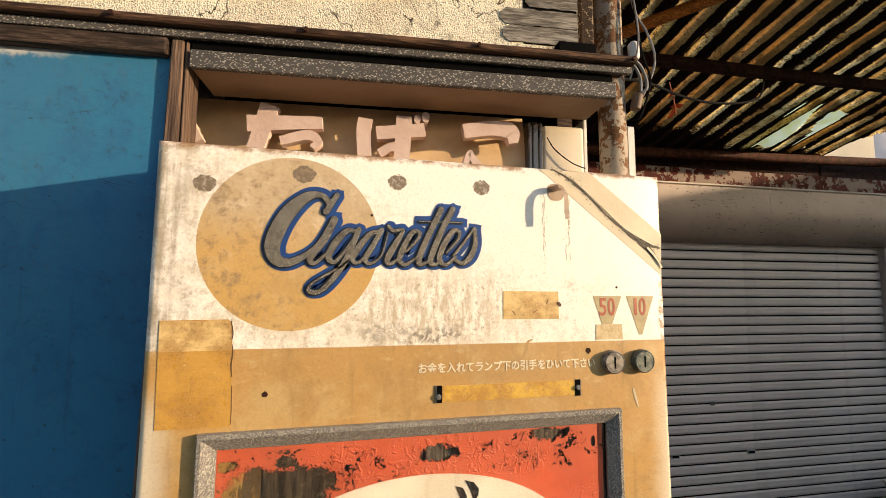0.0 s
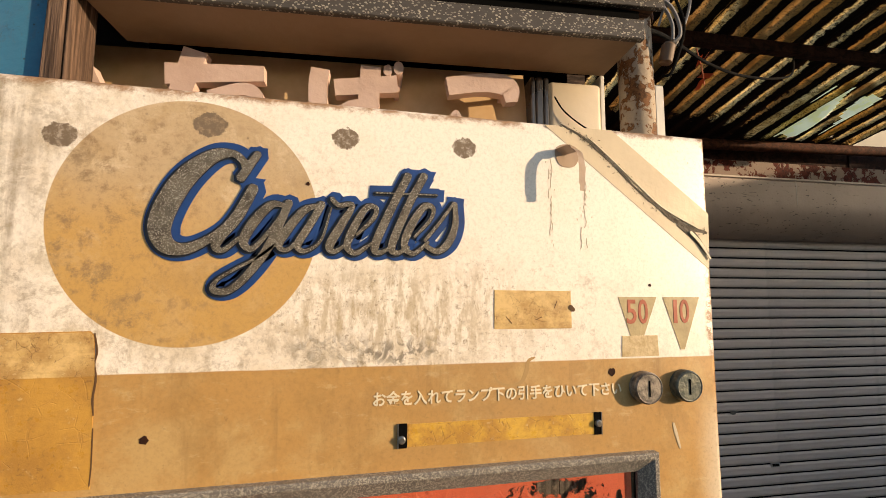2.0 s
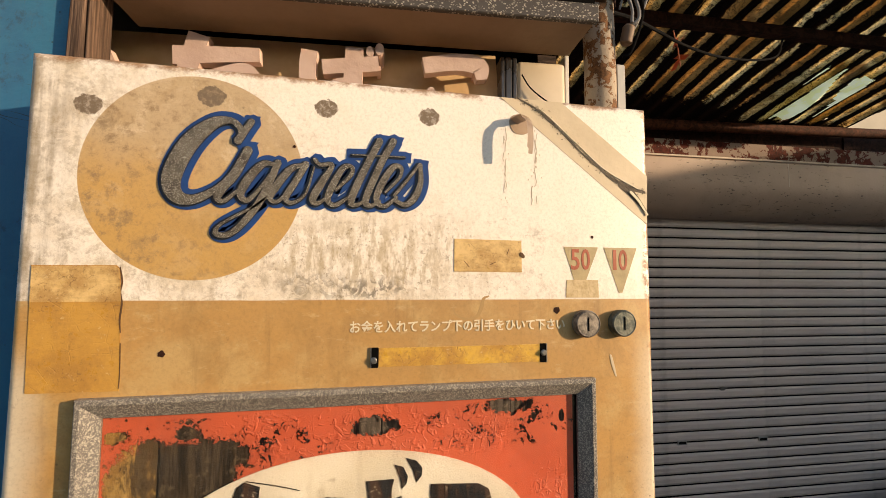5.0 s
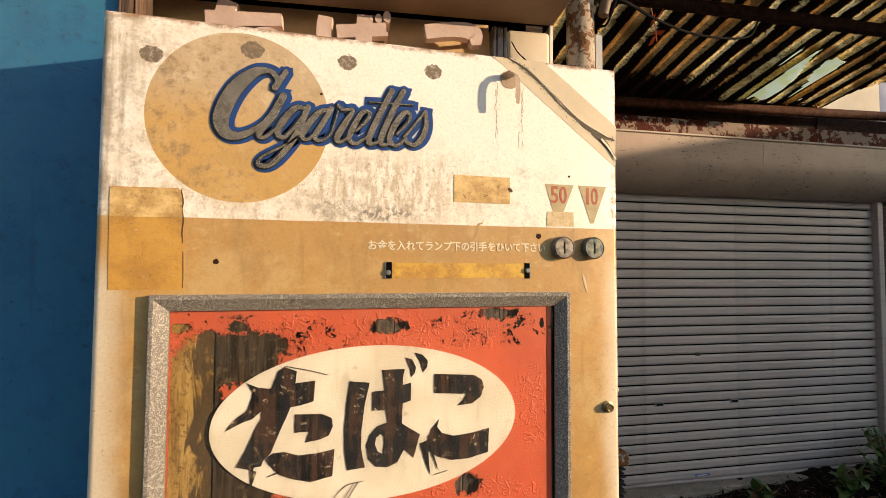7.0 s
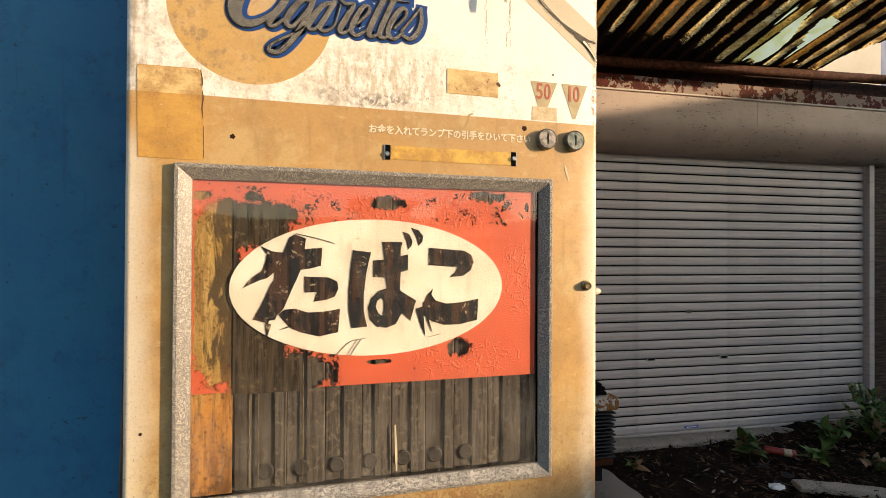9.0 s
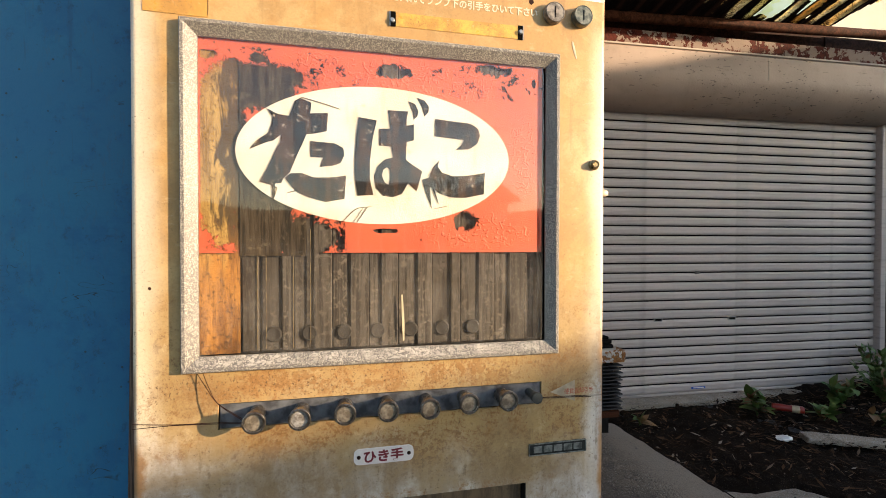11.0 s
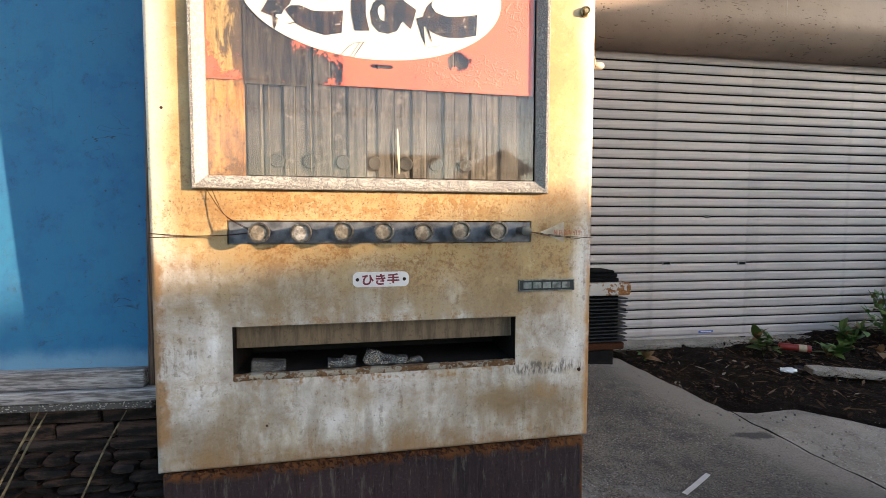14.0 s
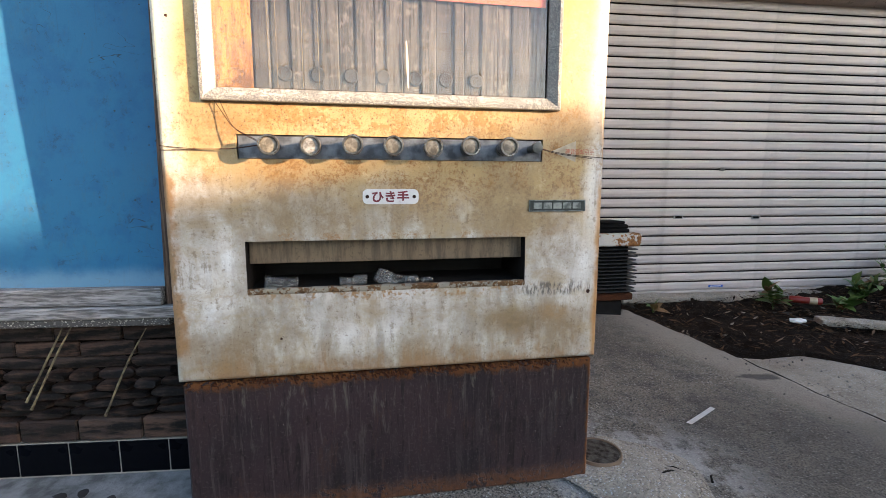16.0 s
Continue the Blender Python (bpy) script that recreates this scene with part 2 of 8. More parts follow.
    white = g.mix(g.mul(left_grime, 0.75), white, (0.30, 0.245, 0.165))
    wash = g.mul(g.blob(x, z, 0.40, 1.545, 0.15, 0.050, mid, 1.0, 0.6), g.step(g.noise(1.0, 5, 0.7, g.scaled((85, 85, 26))), 0.44, 0.58))
    white = g.mix(g.mul(wash, 0.70), white, (0.45, 0.36, 0.22))
    peck = g.mul(g.step(g.noise(120, 7, 0.85), 0.545, 0.60), g.blob(x, z, 0.40, 1.54, 0.22, 0.075, mid, 1.0, 0.7))
    white = g.mix(g.mul(peck, 0.7), white, (0.26, 0.20, 0.12))
    # scuffs beside the coin marks and rust along the edge there
    scuff = g.mul(g.blob(x, z, 0.645, 1.553, 0.035, 0.040, mid, 1.4, 0.6), g.step(g.add(g.mul(grime, 0.6), g.mul(worn, 0.4)), 0.50, 0.60))
    white = g.mix(g.mul(scuff, 0.6), white, (0.40, 0.36, 0.29))
    rim = g.mul(g.blob(x, z, 0.813, 1.535, 0.007, 0.055, mid, 1.3, 0.5), g.step(grain, 0.46, 0.56))
    white = g.mix(g.mul(rim, 0.9), white, (0.24, 0.11, 0.04))
    # residue of four round stickers, and dark scrapes near the band
    spots = 0.0
    rag = g.noise(150, 6, 0.75)
    for cx, cz, r in ((0.064, 1.726, 0.0098), (0.199, 1.748, 0.0104), (0.339, 1.744, 0.0094), (0.477, 1.744, 0.0094)):
        spot = g.blob(x, z, cx, cz, r, r, g.add(g.mul(g.sub(rag, 0.5), 0.9), g.mul(g.step(z, cz - 0.002, cz + 0.011), g.mul(rag, 1.1))), 0.6, 0.10)
        spots = g.add(spots, g.mul(spot, g.step(rag, 0.46, 0.70, 1.0, 0.45)))
    inside = g.blob(x, z, 0.1845, 1.641, 0.1275, 0.1275, None, 0, 0.004)
    top = g.mix(inside, white, g.mix(g.mul(g.step(g.noise(60, 5, 0.75), 0.5, 0.66), g.step(x, 0.30, 0.10, 0.1, 0.8)), disc, (0.27, 0.175, 0.09)))
    top = g.mix(g.math("MINIMUM", spots, 1.0), top, (0.17, 0.125, 0.08))
    wisps = g.step(g.noise(1.0, 5, 0.65, g.scaled((60, 60, 60), (0, 0, 0), (0, 40, 0)), 1.4), 0.46, 0.58)
    scr = g.mul(g.math("MAXIMUM", g.blob(x, z, 0.405, 1.503, 0.040, 0.013, mid, 1.4, 0.5), g.mul(g.blob(x, z, 0.325, 1.508, 0.045, 0.016, mid, 1.6, 0.5), 0.55)), wisps)
    top = g.mix(g.mul(scr, 0.85), top, (0.17, 0.145, 0.11))
    # lower part: yellowed tan that fades to chalky cream and grey
    yellow = g.mix(g.step(cloud, 0.35, 0.7), (0.46, 0.31, 0.125), (0.38, 0.265, 0.13))
    blot = g.noise(13, 7, 0.75, None, 0.5)
    drift = g.noise(1.0, 5, 0.65, g.scaled((15, 15, 4.2), (1.7, 0, 0.4)), 0.3)
    cream = g.mix(g.step(g.add(drift, g.mul(g.sub(cloud, 0.5), 0.5)), 0.36, 0.60), (0.54, 0.51, 0.455), (0.31, 0.25, 0.18))
    grey = g.mul(g.step(g.noise(1.0, 5, 0.7, g.scaled((22, 22, 7), (4.1, 0, 2.3)), 0.3), 0.50, 0.64), 0.55)
    cream = g.mix(grey, cream, (0.27, 0.255, 0.23))
    cream = g.mix(g.mul(g.step(blot, 0.50, 0.66), 0.6), cream, (0.25, 0.19, 0.12))
    chalk = g.math("MAXIMUM", g.blob(x, z, 0.035, 0.55, 0.085, 0.11, cloud, 1.2, 0.6), g.blob(x, z, 0.765, 0.60, 0.065, 0.17, cloud, 1.0, 0.6))
    chalk = g.math("MAXIMUM", chalk, g.mul(g.blob(x, z, 0.41, 0.43, 0.20, 0.045, cloud, 1.6, 0.7), 0.6))
    cream = g.mix(g.mul(chalk, g.step(drift, 0.62, 0.38, 0.45, 0.95)), cream, (0.78, 0.77, 0.74))
    cream = g.mix(g.mul(g.step(streak, 0.56, 0.68), g.step(big, 0.44, 0.60, 0.05, 0.35)), cream, (0.27, 0.20, 0.125))
    amber = g.mul(g.step(g.noise(1.0, 5, 0.7, g.scaled((9, 9, 11), (2.2, 0, 5.5)), 0.6), 0.47, 0.66), 0.6)
    cream = g.mix(amber, cream, (0.37, 0.265, 0.125))
    cream = g.mix(g.mul(g.step(g.noise(38, 6, 0.75), 0.50, 0.66), 0.3), cream, (0.66, 0.62, 0.55))
    cream = g.mix(g.mul(g.mul(g.step(grain, 0.50, 0.58), g.step(mid, 0.44, 0.60)), 0.5), cream, (0.23, 0.165, 0.10))
    yellow = g.mix(g.mul(g.step(blot, 0.47, 0.62), 0.75), yellow, (0.36, 0.205, 0.07))
    yellow = g.mix(g.mul(g.mul(g.step(grain, 0.49, 0.57), g.step(blot, 0.42, 0.56)), 0.75), yellow, (0.20, 0.10, 0.035))
    yellow = g.mix(g.mul(g.step(g.noise(30, 6, 0.75, None, 0.3), 0.56, 0.66), 0.45), yellow, (0.66, 0.52, 0.30))
    edge = g.math("MINIMUM", x, g.sub(0.82, x))
    sidefade = g.mul(g.step(g.sub(edge, g.mul(g.sub(big, 0.5), 0.06)), 0.055, 0.005), g.step(z, 1.46, 1.38))
    mid_c = g.mix(sidefade, tan, (0.66, 0.58, 0.44))
    low1 = g.step(g.add(z, g.mul(g.sub(cloud, 0.5), 0.10)), 1.02, 0.86)
    mid_c = g.mix(low1, mid_c, g.mix(sidefade, yellow, (0.70, 0.60, 0.42)))
    low2 = g.step(g.add(g.add(z, g.mul(g.sub(cloud, 0.5), 0.22)), g.mul(g.sub(x, 0.3), 0.12)), 0.725, 0.58)
    low2 = g.math("MAXIMUM", low2, g.step(g.add(x, g.mul(g.sub(cloud, 0.5), 0.10)), 0.76, 0.82))
    low2 = g.mul(low2, g.step(z, 1.0, 0.8))
    mid_c = g.mix(low2, mid_c, cream)
    # stained patches: orange under the window, brown round the delivery slot
    mott = g.step(g.add(g.mul(grime, 0.6), g.mul(blot, 0.4)), 0.44, 0.58, 0.15, 1.0)
    for cx, cz, rx, rz, amt, tone in ((0.19, 0.795, 0.055, 0.020, 0.9, (0.34, 0.155, 0.040)), (0.10, 0.79, 0.045, 0.030, 0.7, (0.37, 0.20, 0.055)), (0.37, 0.80, 0.07, 0.014, 0.7, (0.36, 0.19, 0.06)),
                                      (0.765, 0.79, 0.035, 0.022, 0.8, (0.30, 0.175, 0.06)), (0.17, 0.705, 0.10, 0.020, 0.7, (0.40, 0.215, 0.06)), (0.22, 0.625, 0.075, 0.040, 0.75, (0.25, 0.175, 0.095)),
                                      (0.63, 0.612, 0.085, 0.030, 0.75, (0.27, 0.185, 0.085)), (0.47, 0.615, 0.09, 0.028, 0.5, (0.28, 0.20, 0.11)), (0.60, 0.425, 0.05, 0.022, 0.6, (0.24, 0.17, 0.09)),
                                      (0.715, 0.42, 0.04, 0.016, 0.75, (0.31, 0.185, 0.08)), (0.21, 0.43, 0.09, 0.030, 0.45, (0.27, 0.19, 0.10)), (0.008, 0.60, 0.012, 0.030, 0.8, (0.29, 0.15, 0.05)), (0.012, 0.535, 0.012, 0.028, 0.7, (0.30, 0.17, 0.06))):
        mid_c = g.mix(g.mul(g.mul(g.blob(x, z, cx, cz, rx, rz, mid, 1.5, 0.7), mott), amt), mid_c, tone)
    # rust bloom under the window and along seams
    rust_n = g.step(g.add(fine, g.mul(g.sub(mid, 0.5), 1.2)), 0.48, 0.66)
    spot_n = g.step(g.add(g.mul(g.noise(150, 6, 0.8), 0.55), g.mul(blot, 0.45)), 0.49, 0.57)
    rust = g.mul(g.mul(g.blob(x, z, 0.40, 0.797, 0.34, 0.030, mid, 1.2, 0.5), rust_n), 0.95)
    for cx, cz, rx, rz, amt in ((0.42, 0.735, 0.38, 0.055, 0.85), (0.23, 0.79, 0.09, 0.04, 1.0), (0.12, 0.79, 0.05, 0.04, 0.9), (0.73, 0.80, 0.05, 0.03, 0.7),
                                (0.40, 0.700, 0.28, 0.02, 0.8), (0.40, 0.583, 0.28, 0.008, 0.7)):
        rust = g.math("MAXIMUM", rust, g.mul(g.mul(g.blob(x, z, cx, cz, rx, rz, mid, 1.3, 0.6), spot_n), amt))
    tray = g.blob(x, z, 0.40, 0.476, 0.29, 0.016, mid, 1.2, 0.5)
    rust = g.math("MAXIMUM", rust, g.mul(g.mul(tray, rust_n), 0.9))
    lo = g.mul(g.step(g.add(z, g.mul(g.sub(streak, 0.5), 0.16)), 0.385, 0.315), g.step(g.add(mid, g.mul(g.sub(drift, 0.5), 0.8)), 0.40, 0.60))
    rust = g.math("MAXIMUM", rust, g.mul(lo, 0.55))
    left_r = g.mul(g.step(g.add(x, g.mul(g.sub(mid, 0.5), 0.07)), 0.028, 0.010), g.mul(g.step(z, 0.74, 0.68), g.step(big, 0.38, 0.48)))
    rust = g.math("MAXIMUM", rust, g.mul(left_r, 0.9))
    col = g.mix(g.step(g.add(z, g.mul(g.sub(mid, 0.5), 0.002)), 1.4885, 1.4900), mid_c, top)
    rustc = g.mix(fine, (0.22, 0.10, 0.030), (0.36, 0.195, 0.07))
    pits = g.mul(g.blob(x, z, 0.30, 0.79, 0.30, 0.035, mid, 1.5, 0.6), g.step(g.noise(210, 4, 0.7), 0.57, 0.62))
    stain = 0.0
    for cx, cz, rx, rz, amt in ((0.62, 0.64, 0.06, 0.07, 0.8), (0.645, 0.405, 0.085, 0.034, 1.0), (0.50, 0.335, 0.12, 0.02, 0.8), (0.08, 0.36, 0.08, 0.045, 0.8), (0.71, 0.56, 0.06, 0.12, 0.6), (0.30, 0.62, 0.12, 0.035, 0.6),
                                (0.755, 0.38, 0.05, 0.06, 0.8), (0.25, 0.335, 0.20, 0.018, 0.8), (0.46, 0.44, 0.18, 0.03, 0.5), (0.10, 0.78, 0.06, 0.05, 0.6), (0.73, 0.80, 0.06, 0.04, 0.9), (0.05, 0.62, 0.06, 0.05, 0.6)):
        stain = g.math("MAXIMUM", stain, g.mul(g.blob(x, z, cx, cz, rx, rz, blot, 1.6, 0.75), amt))
    col = g.mix(g.mul(stain, g.step(blot, 0.36, 0.62, 0.35, 0.95)), col, g.mix(fine, (0.13, 0.080, 0.036), (0.27, 0.17, 0.075)))
    col = g.mix(rust, col, rustc)
    col = g.mix(g.mul(pits, 0.9), col, (0.085, 0.045, 0.018))
    smear = g.mul(g.blob(x, z, 0.715, 0.470, 0.075, 0.014, mid, 0.8, 0.4), g.step(g.noise(1.0, 4, 0.7, g.scaled((150, 150, 30))), 0.46, 0.56))
    col = g.mix(g.mul(smear, 0.85), col, (0.075, 0.065, 0.055))
    seam = g.mul(g.step(g.add(x, g.mul(g.sub(mid, 0.5), 0.012)), 0.800, 0.812), g.mul(g.step(g.noise(1.0, 4, 0.6, g.scaled((20, 20, 9))), 0.40, 0.58), g.step(z, 0.95, 0.70)))
    col = g.mix(g.mul(seam, 0.85), col, (0.42, 0.21, 0.06))
    brownspot = g.mul(g.step(g.add(g.mul(g.noise(48, 6, 0.8), 0.6), g.mul(streak, 0.4)), 0.545, 0.60), g.step(z, 0.78, 0.60))
    col = g.mix(g.mul(brownspot, 0.6), col, (0.17, 0.115, 0.06))
    er = g.mul(g.step(g.sub(edge, g.mul(g.sub(mid, 0.5), 0.02)), 0.008, 0.001), g.step(g.noise(5, 3, 0.5, None, 0.5), 0.50, 0.62))
    col = g.mix(g.mul(er, 0.85), col, (0.30, 0.13, 0.04))
    red = g.mul(g.step(g.add(x, g.mul(g.sub(mid, 0.5), 0.02)), 0.806, 0.816), g.mul(g.step(z, 0.70, 0.50), g.step(mid, 0.36, 0.52)))
    col = g.mix(g.mul(red, 0.9), col, (0.34, 0.15, 0.045))
    tr = g.mul(g.step(g.add(z, g.mul(g.sub(g.noise(60, 6, 0.8), 0.5), 0.030)), 1.770, 1.780), g.step(mid, 0.36, 0.50))
    tr = g.math("MAXIMUM", tr, g.mul(g.mul(g.step(g.add(x, g.mul(g.sub(g.noise(60, 6, 0.8), 0.5), 0.03)), 0.808, 0.817), g.step(g.noise(1.0, 5, 0.7, g.scaled((9, 9, 16))), 0.46, 0.56)), g.step(z, 1.20, 1.50)))
    col = g.mix(g.mul(tr, 0.9), col, g.mix(fine, (0.15, 0.065, 0.022), (0.40, 0.20, 0.07)))
    # pinholes and specks
    sp = g.mul(g.step(g.voro(75), 0.13, 0.06), g.step(g.noise(7, 2), 0.55, 0.66))
    col = g.mix(g.mul(sp, 0.7), col, (0.10, 0.07, 0.045))
    col = g.mix(g.step(g.noise(230, 5, 0.8), 0.46, 0.62, 0, 0.28), col, g.mix(0.5, col, (0.10, 0.065, 0.035)))
    col = g.mix(g.mul(g.step(g.noise(130, 6, 0.85), 0.585, 0.63), g.step(z, 1.60, 0.80, 0.20, 0.75)), col, (0.13, 0.085, 0.045))
    g.color(col)
    g.set("Roughness", g.step(g.add(mid, rust), 0.3, 1.2, 0.38, 0.85))
    g.bump(g.add(g.mul(fine, 0.3), g.add(g.mul(rust, 0.8), g.mul(big, 1.5))), 0.0006, 0.6)
    return g.mat


def terrazzo(name, base=(0.105, 0.10, 0.098), chip=(0.52, 0.50, 0.46), scale=150, amount=0.30, rough=0.42):
    """Speckled composite trim: pale crystals in a dark grey matrix."""
    g = G(name, rough)
    v = g.noise(scale, 2, 0.5, None, 1.5)
    w = g.noise(scale * 2.3, 2)
    f = g.step(g.add(v, g.mul(g.sub(w, 0.5), 0.3)), 0.62 - amount * 0.25, 0.68 - amount * 0.25)
    b = g.mix(g.noise(14, 4), base, tuple(c * 1.7 for c in base))
    g.color(g.mix(f, b, chip))
    g.bump(g.add(f, g.mul(g.noise(30, 4), 0.5)), 0.0006)
    return g.mat


def wood_material(name, a, b, axis="x", rough=0.8, crack=0.6):
    """Weathered timber: ribs of grain along the axis, dark checks, stains."""
    g = G(name, rough, 0.0, 0.2)
    sc = {"x": (3, 70, 70), "y": (70, 3, 70), "z": (70, 70, 3)}[axis]
    fine_sc = {"x": (9, 260, 260), "y": (260, 9, 260), "z": (260, 260, 9)}[axis]
    n = g.noise(1.0, 6, 0.65, g.scaled(sc), 0.4)
    r = g.noise(1.0, 4, 0.6, g.scaled(fine_sc))
    m = g.noise(5, 4)
    c = g.mix(g.step(n, 0.38, 0.62), a, b)
    c = g.mix(g.step(r, 0.44, 0.60, 0, 0.75), c, tuple(q * 0.35 for q in b))
    c = g.mix(g.mul(g.step(n, 0.58, 0.68), crack), c, tuple(q * 0.18 for q in a))
    c = g.mix(g.mul(g.step(r, 0.42, 0.34), 0.4), c, tuple(min(q * 1.5, 0.8) for q in a))
    c = g.mix(g.step(m, 0.45, 0.8, 0, 0.5), c, tuple(q * 0.5 for q in b))
    g.color(c)
    g.bump(g.add(n, g.mul(r, 0.7)), 0.003, 0.9)
    return g.mat


def stucco_material():
    g = G("rough_stucco", 0.95)
    n, f, v = g.noise(7, 5), g.noise(330, 3, 0.6), g.voro(380, "SMOOTH_F1")
    c = g.mix(g.step(n, 0.35, 0.75), (0.86, 0.79, 0.62), (0.70, 0.61, 0.44))
    st = g.mul(g.step(g.noise(3.2, 6, 0.75, None, 2.0), 0.60, 0.68), g.step(g.noise(40, 3), 0.45, 0.7))
    c = g.mix(g.mul(st, 0.8), c, (0.12, 0.10, 0.07))
    x, y, z = g.xyz()
    moss = g.mul(g.step(g.noise(16, 6, 0.75, None, 1.0), 0.52, 0.62), g.step(g.add(x, g.mul(g.sub(n, 0.5), 0.5)), 0.15, 0.55))
    c = g.mix(g.mul(moss, 0.55), c, (0.17, 0.145, 0.08))
    vein = g.step(g.math("ABSOLUTE", g.sub(g.noise(5, 4, 0.6, None, 1.5), 0.5)), 0.010, 0.003)
    c = g.mix(g.mul(vein, g.step(g.noise(9, 3), 0.48, 0.6)), c, (0.07, 0.06, 0.035))
    c = g.mix(g.step(f, 0.53, 0.62, 0, 0.75), c, (0.15, 0.115, 0.07))
    g.color(c)
    g.bump(g.add(v, g.mul(f, 0.8)), 0.0028, 1.0)
    return g.mat


def blue_material():
    g = G("blue_panel_paint", 0.42, 0.0, 0.36)
    g.set("Sheen Weight", 0.50).set("Sheen Roughness", 0.45).set("Sheen Tint", (1.0, 0.93, 0.82, 1.0))
    n, m, f = g.noise(3.0, 5), g.noise(13, 5, 0.7), g.noise(80, 4)
    x, y, z = g.xyz()
    c = g.mix(g.step(n, 0.3, 0.7), (0.003, 0.130, 0.268), (0.006, 0.148, 0.272))
    c = g.mix(g.step(m, 0.46, 0.62, 0, 0.5), c, (0.002, 0.102, 0.232))
    sc = g.math("ABSOLUTE", g.sub(g.noise(1.0, 2, 0.5, g.scaled((6, 6, 14), (0, 0, 0), (0, 35, 0)), 1.2), 0.5))
    c = g.mix(g.mul(g.step(sc, 0.004, 0.001), g.step(g.noise(9, 4, 0.6), 0.56, 0.62)), c, (0.012, 0.04, 0.06))
    rub = g.mul(g.step(g.noise(60, 6, 0.8), 0.55, 0.62), g.step(m, 0.46, 0.58))
    c = g.mix(g.mul(rub, 0.6), c, (0.012, 0.06, 0.11))
    craze = g.mul(g.step(g.noise(1.0, 5, 0.75, g.scaled((95, 95, 30))), 0.54, 0.62), g.step(n, 0.40, 0.60, 0.3, 1.0))
    c = g.mix(g.mul(craze, 0.5), c, (0.030, 0.115, 0.20))
    sap = g.step(g.noise(1.0, 3, 0.6, g.scaled((70, 70, 1.1), (2, 0, 0))), 0.66, 0.72)
    c = g.mix(g.mul(sap, 0.45), c, (0.012, 0.085, 0.17))
    sp = g.mul(g.step(g.voro(38), 0.10, 0.05), g.step(g.noise(5, 2), 0.50, 0.6))
    c = g.mix(sp, c, (0.02, 0.05, 0.07))
    nick = g.mul(g.step(g.voro(75), 0.13, 0.08), g.step(g.noise(11, 3), 0.54, 0.62))
    c = g.mix(g.mul(nick, 0.85), c, (0.012, 0.03, 0.045))
    chips = g.step(g.add(z, g.mul(g.sub(g.noise(28, 5, 0.7), 0.5), 0.05)), 1.955, 1.972)
    chips = g.mul(chips, g.math("MAXIMUM", g.step(g.add(x, g.mul(g.sub(m, 0.5), 0.2)), -0.18, -0.28), g.mul(g.step(m, 0.52, 0.60), g.step(z, 1.964, 1.972))))
    c = g.mix(g.mul(chips, 0.85), c, (0.62, 0.60, 0.54))
    pale = g.step(g.add(z, g.mul(g.sub(m, 0.5), 0.03)), 0.52, 0.485)
    c = g.mix(g.mul(pale, 0.35), c, (0.32, 0.48, 0.55))
    g.color(c)
    g.set("Roughness", g.step(m, 0.3, 0.8, 0.40, 0.66))
    g.bump(g.add(f, g.mul(n, 3)), 0.0008)
    return g.mat


def shutter_material(name="shutter_steel", col=(0.52, 0.445, 0.405)):
    g = G(name, 0.42)
    n, st, f = g.noise(2.2, 5), g.noise(1.0, 4, 0.6, g.scaled((1.2, 20, 60))), g.noise(70, 3)
    r = g.rnd()
    c = g.mix(g.step(n, 0.3, 0.75), col, tuple(q * 0.82 for q in col))
    c = g.mix(g.step(st, 0.48, 0.70, 0, 0.55), c, (0.29, 0.24, 0.205))
    c = g.mix(g.mul(g.step(g.noise(1.0, 5, 0.7, g.scaled((5, 5, 1.2))), 0.52, 0.68), 0.4), c, (0.24, 0.20, 0.175))
    c = g.mix(g.mul(r, 0.16), c, (0.33, 0.31, 0.31))
    sp = g.mul(g.step(g.voro(14), 0.07, 0.04), g.step(g.noise(3, 2), 0.5, 0.6))
    c = g.mix(sp, c, (0.05, 0.045, 0.04))
    g.color(c)
    g.bump(g.add(f, g.mul(st, 2)), 0.0006)
    return g.mat


def cover_material():
    g = G("shutter_box_paint", 0.5)
    n, m, f = g.noise(1.7, 5), g.noise(9, 5, 0.7), g.noise(60, 3)
    c = g.mix(g.step(n, 0.3, 0.75), (0.40, 0.295, 0.225), (0.29, 0.215, 0.165))
    chips = g.mul(g.step(g.noise(1.0, 3, 0.6, g.scaled((26, 26, 70))), 0.635, 0.655), g.step(n, 0.38, 0.52))
    c = g.mix(chips, c, (0.07, 0.045, 0.03))
    sc = g.mul(g.step(g.noise(1.0, 2, 0.5, g.scaled((3, 3, 40), (0, 0, 0), (0, 18, 0)), 2.0), 0.690, 0.705), g.step(m, 0.46, 0.56))
    c = g.mix(sc, c, (0.16, 0.11, 0.08))
    g.color(g.mix(g.step(m, 0.5, 0.85, 0, 0.4), c, (0.17, 0.13, 0.10)))
    g.bump(g.add(f, g.mul(n, 4)), 0.001)
    return g.mat


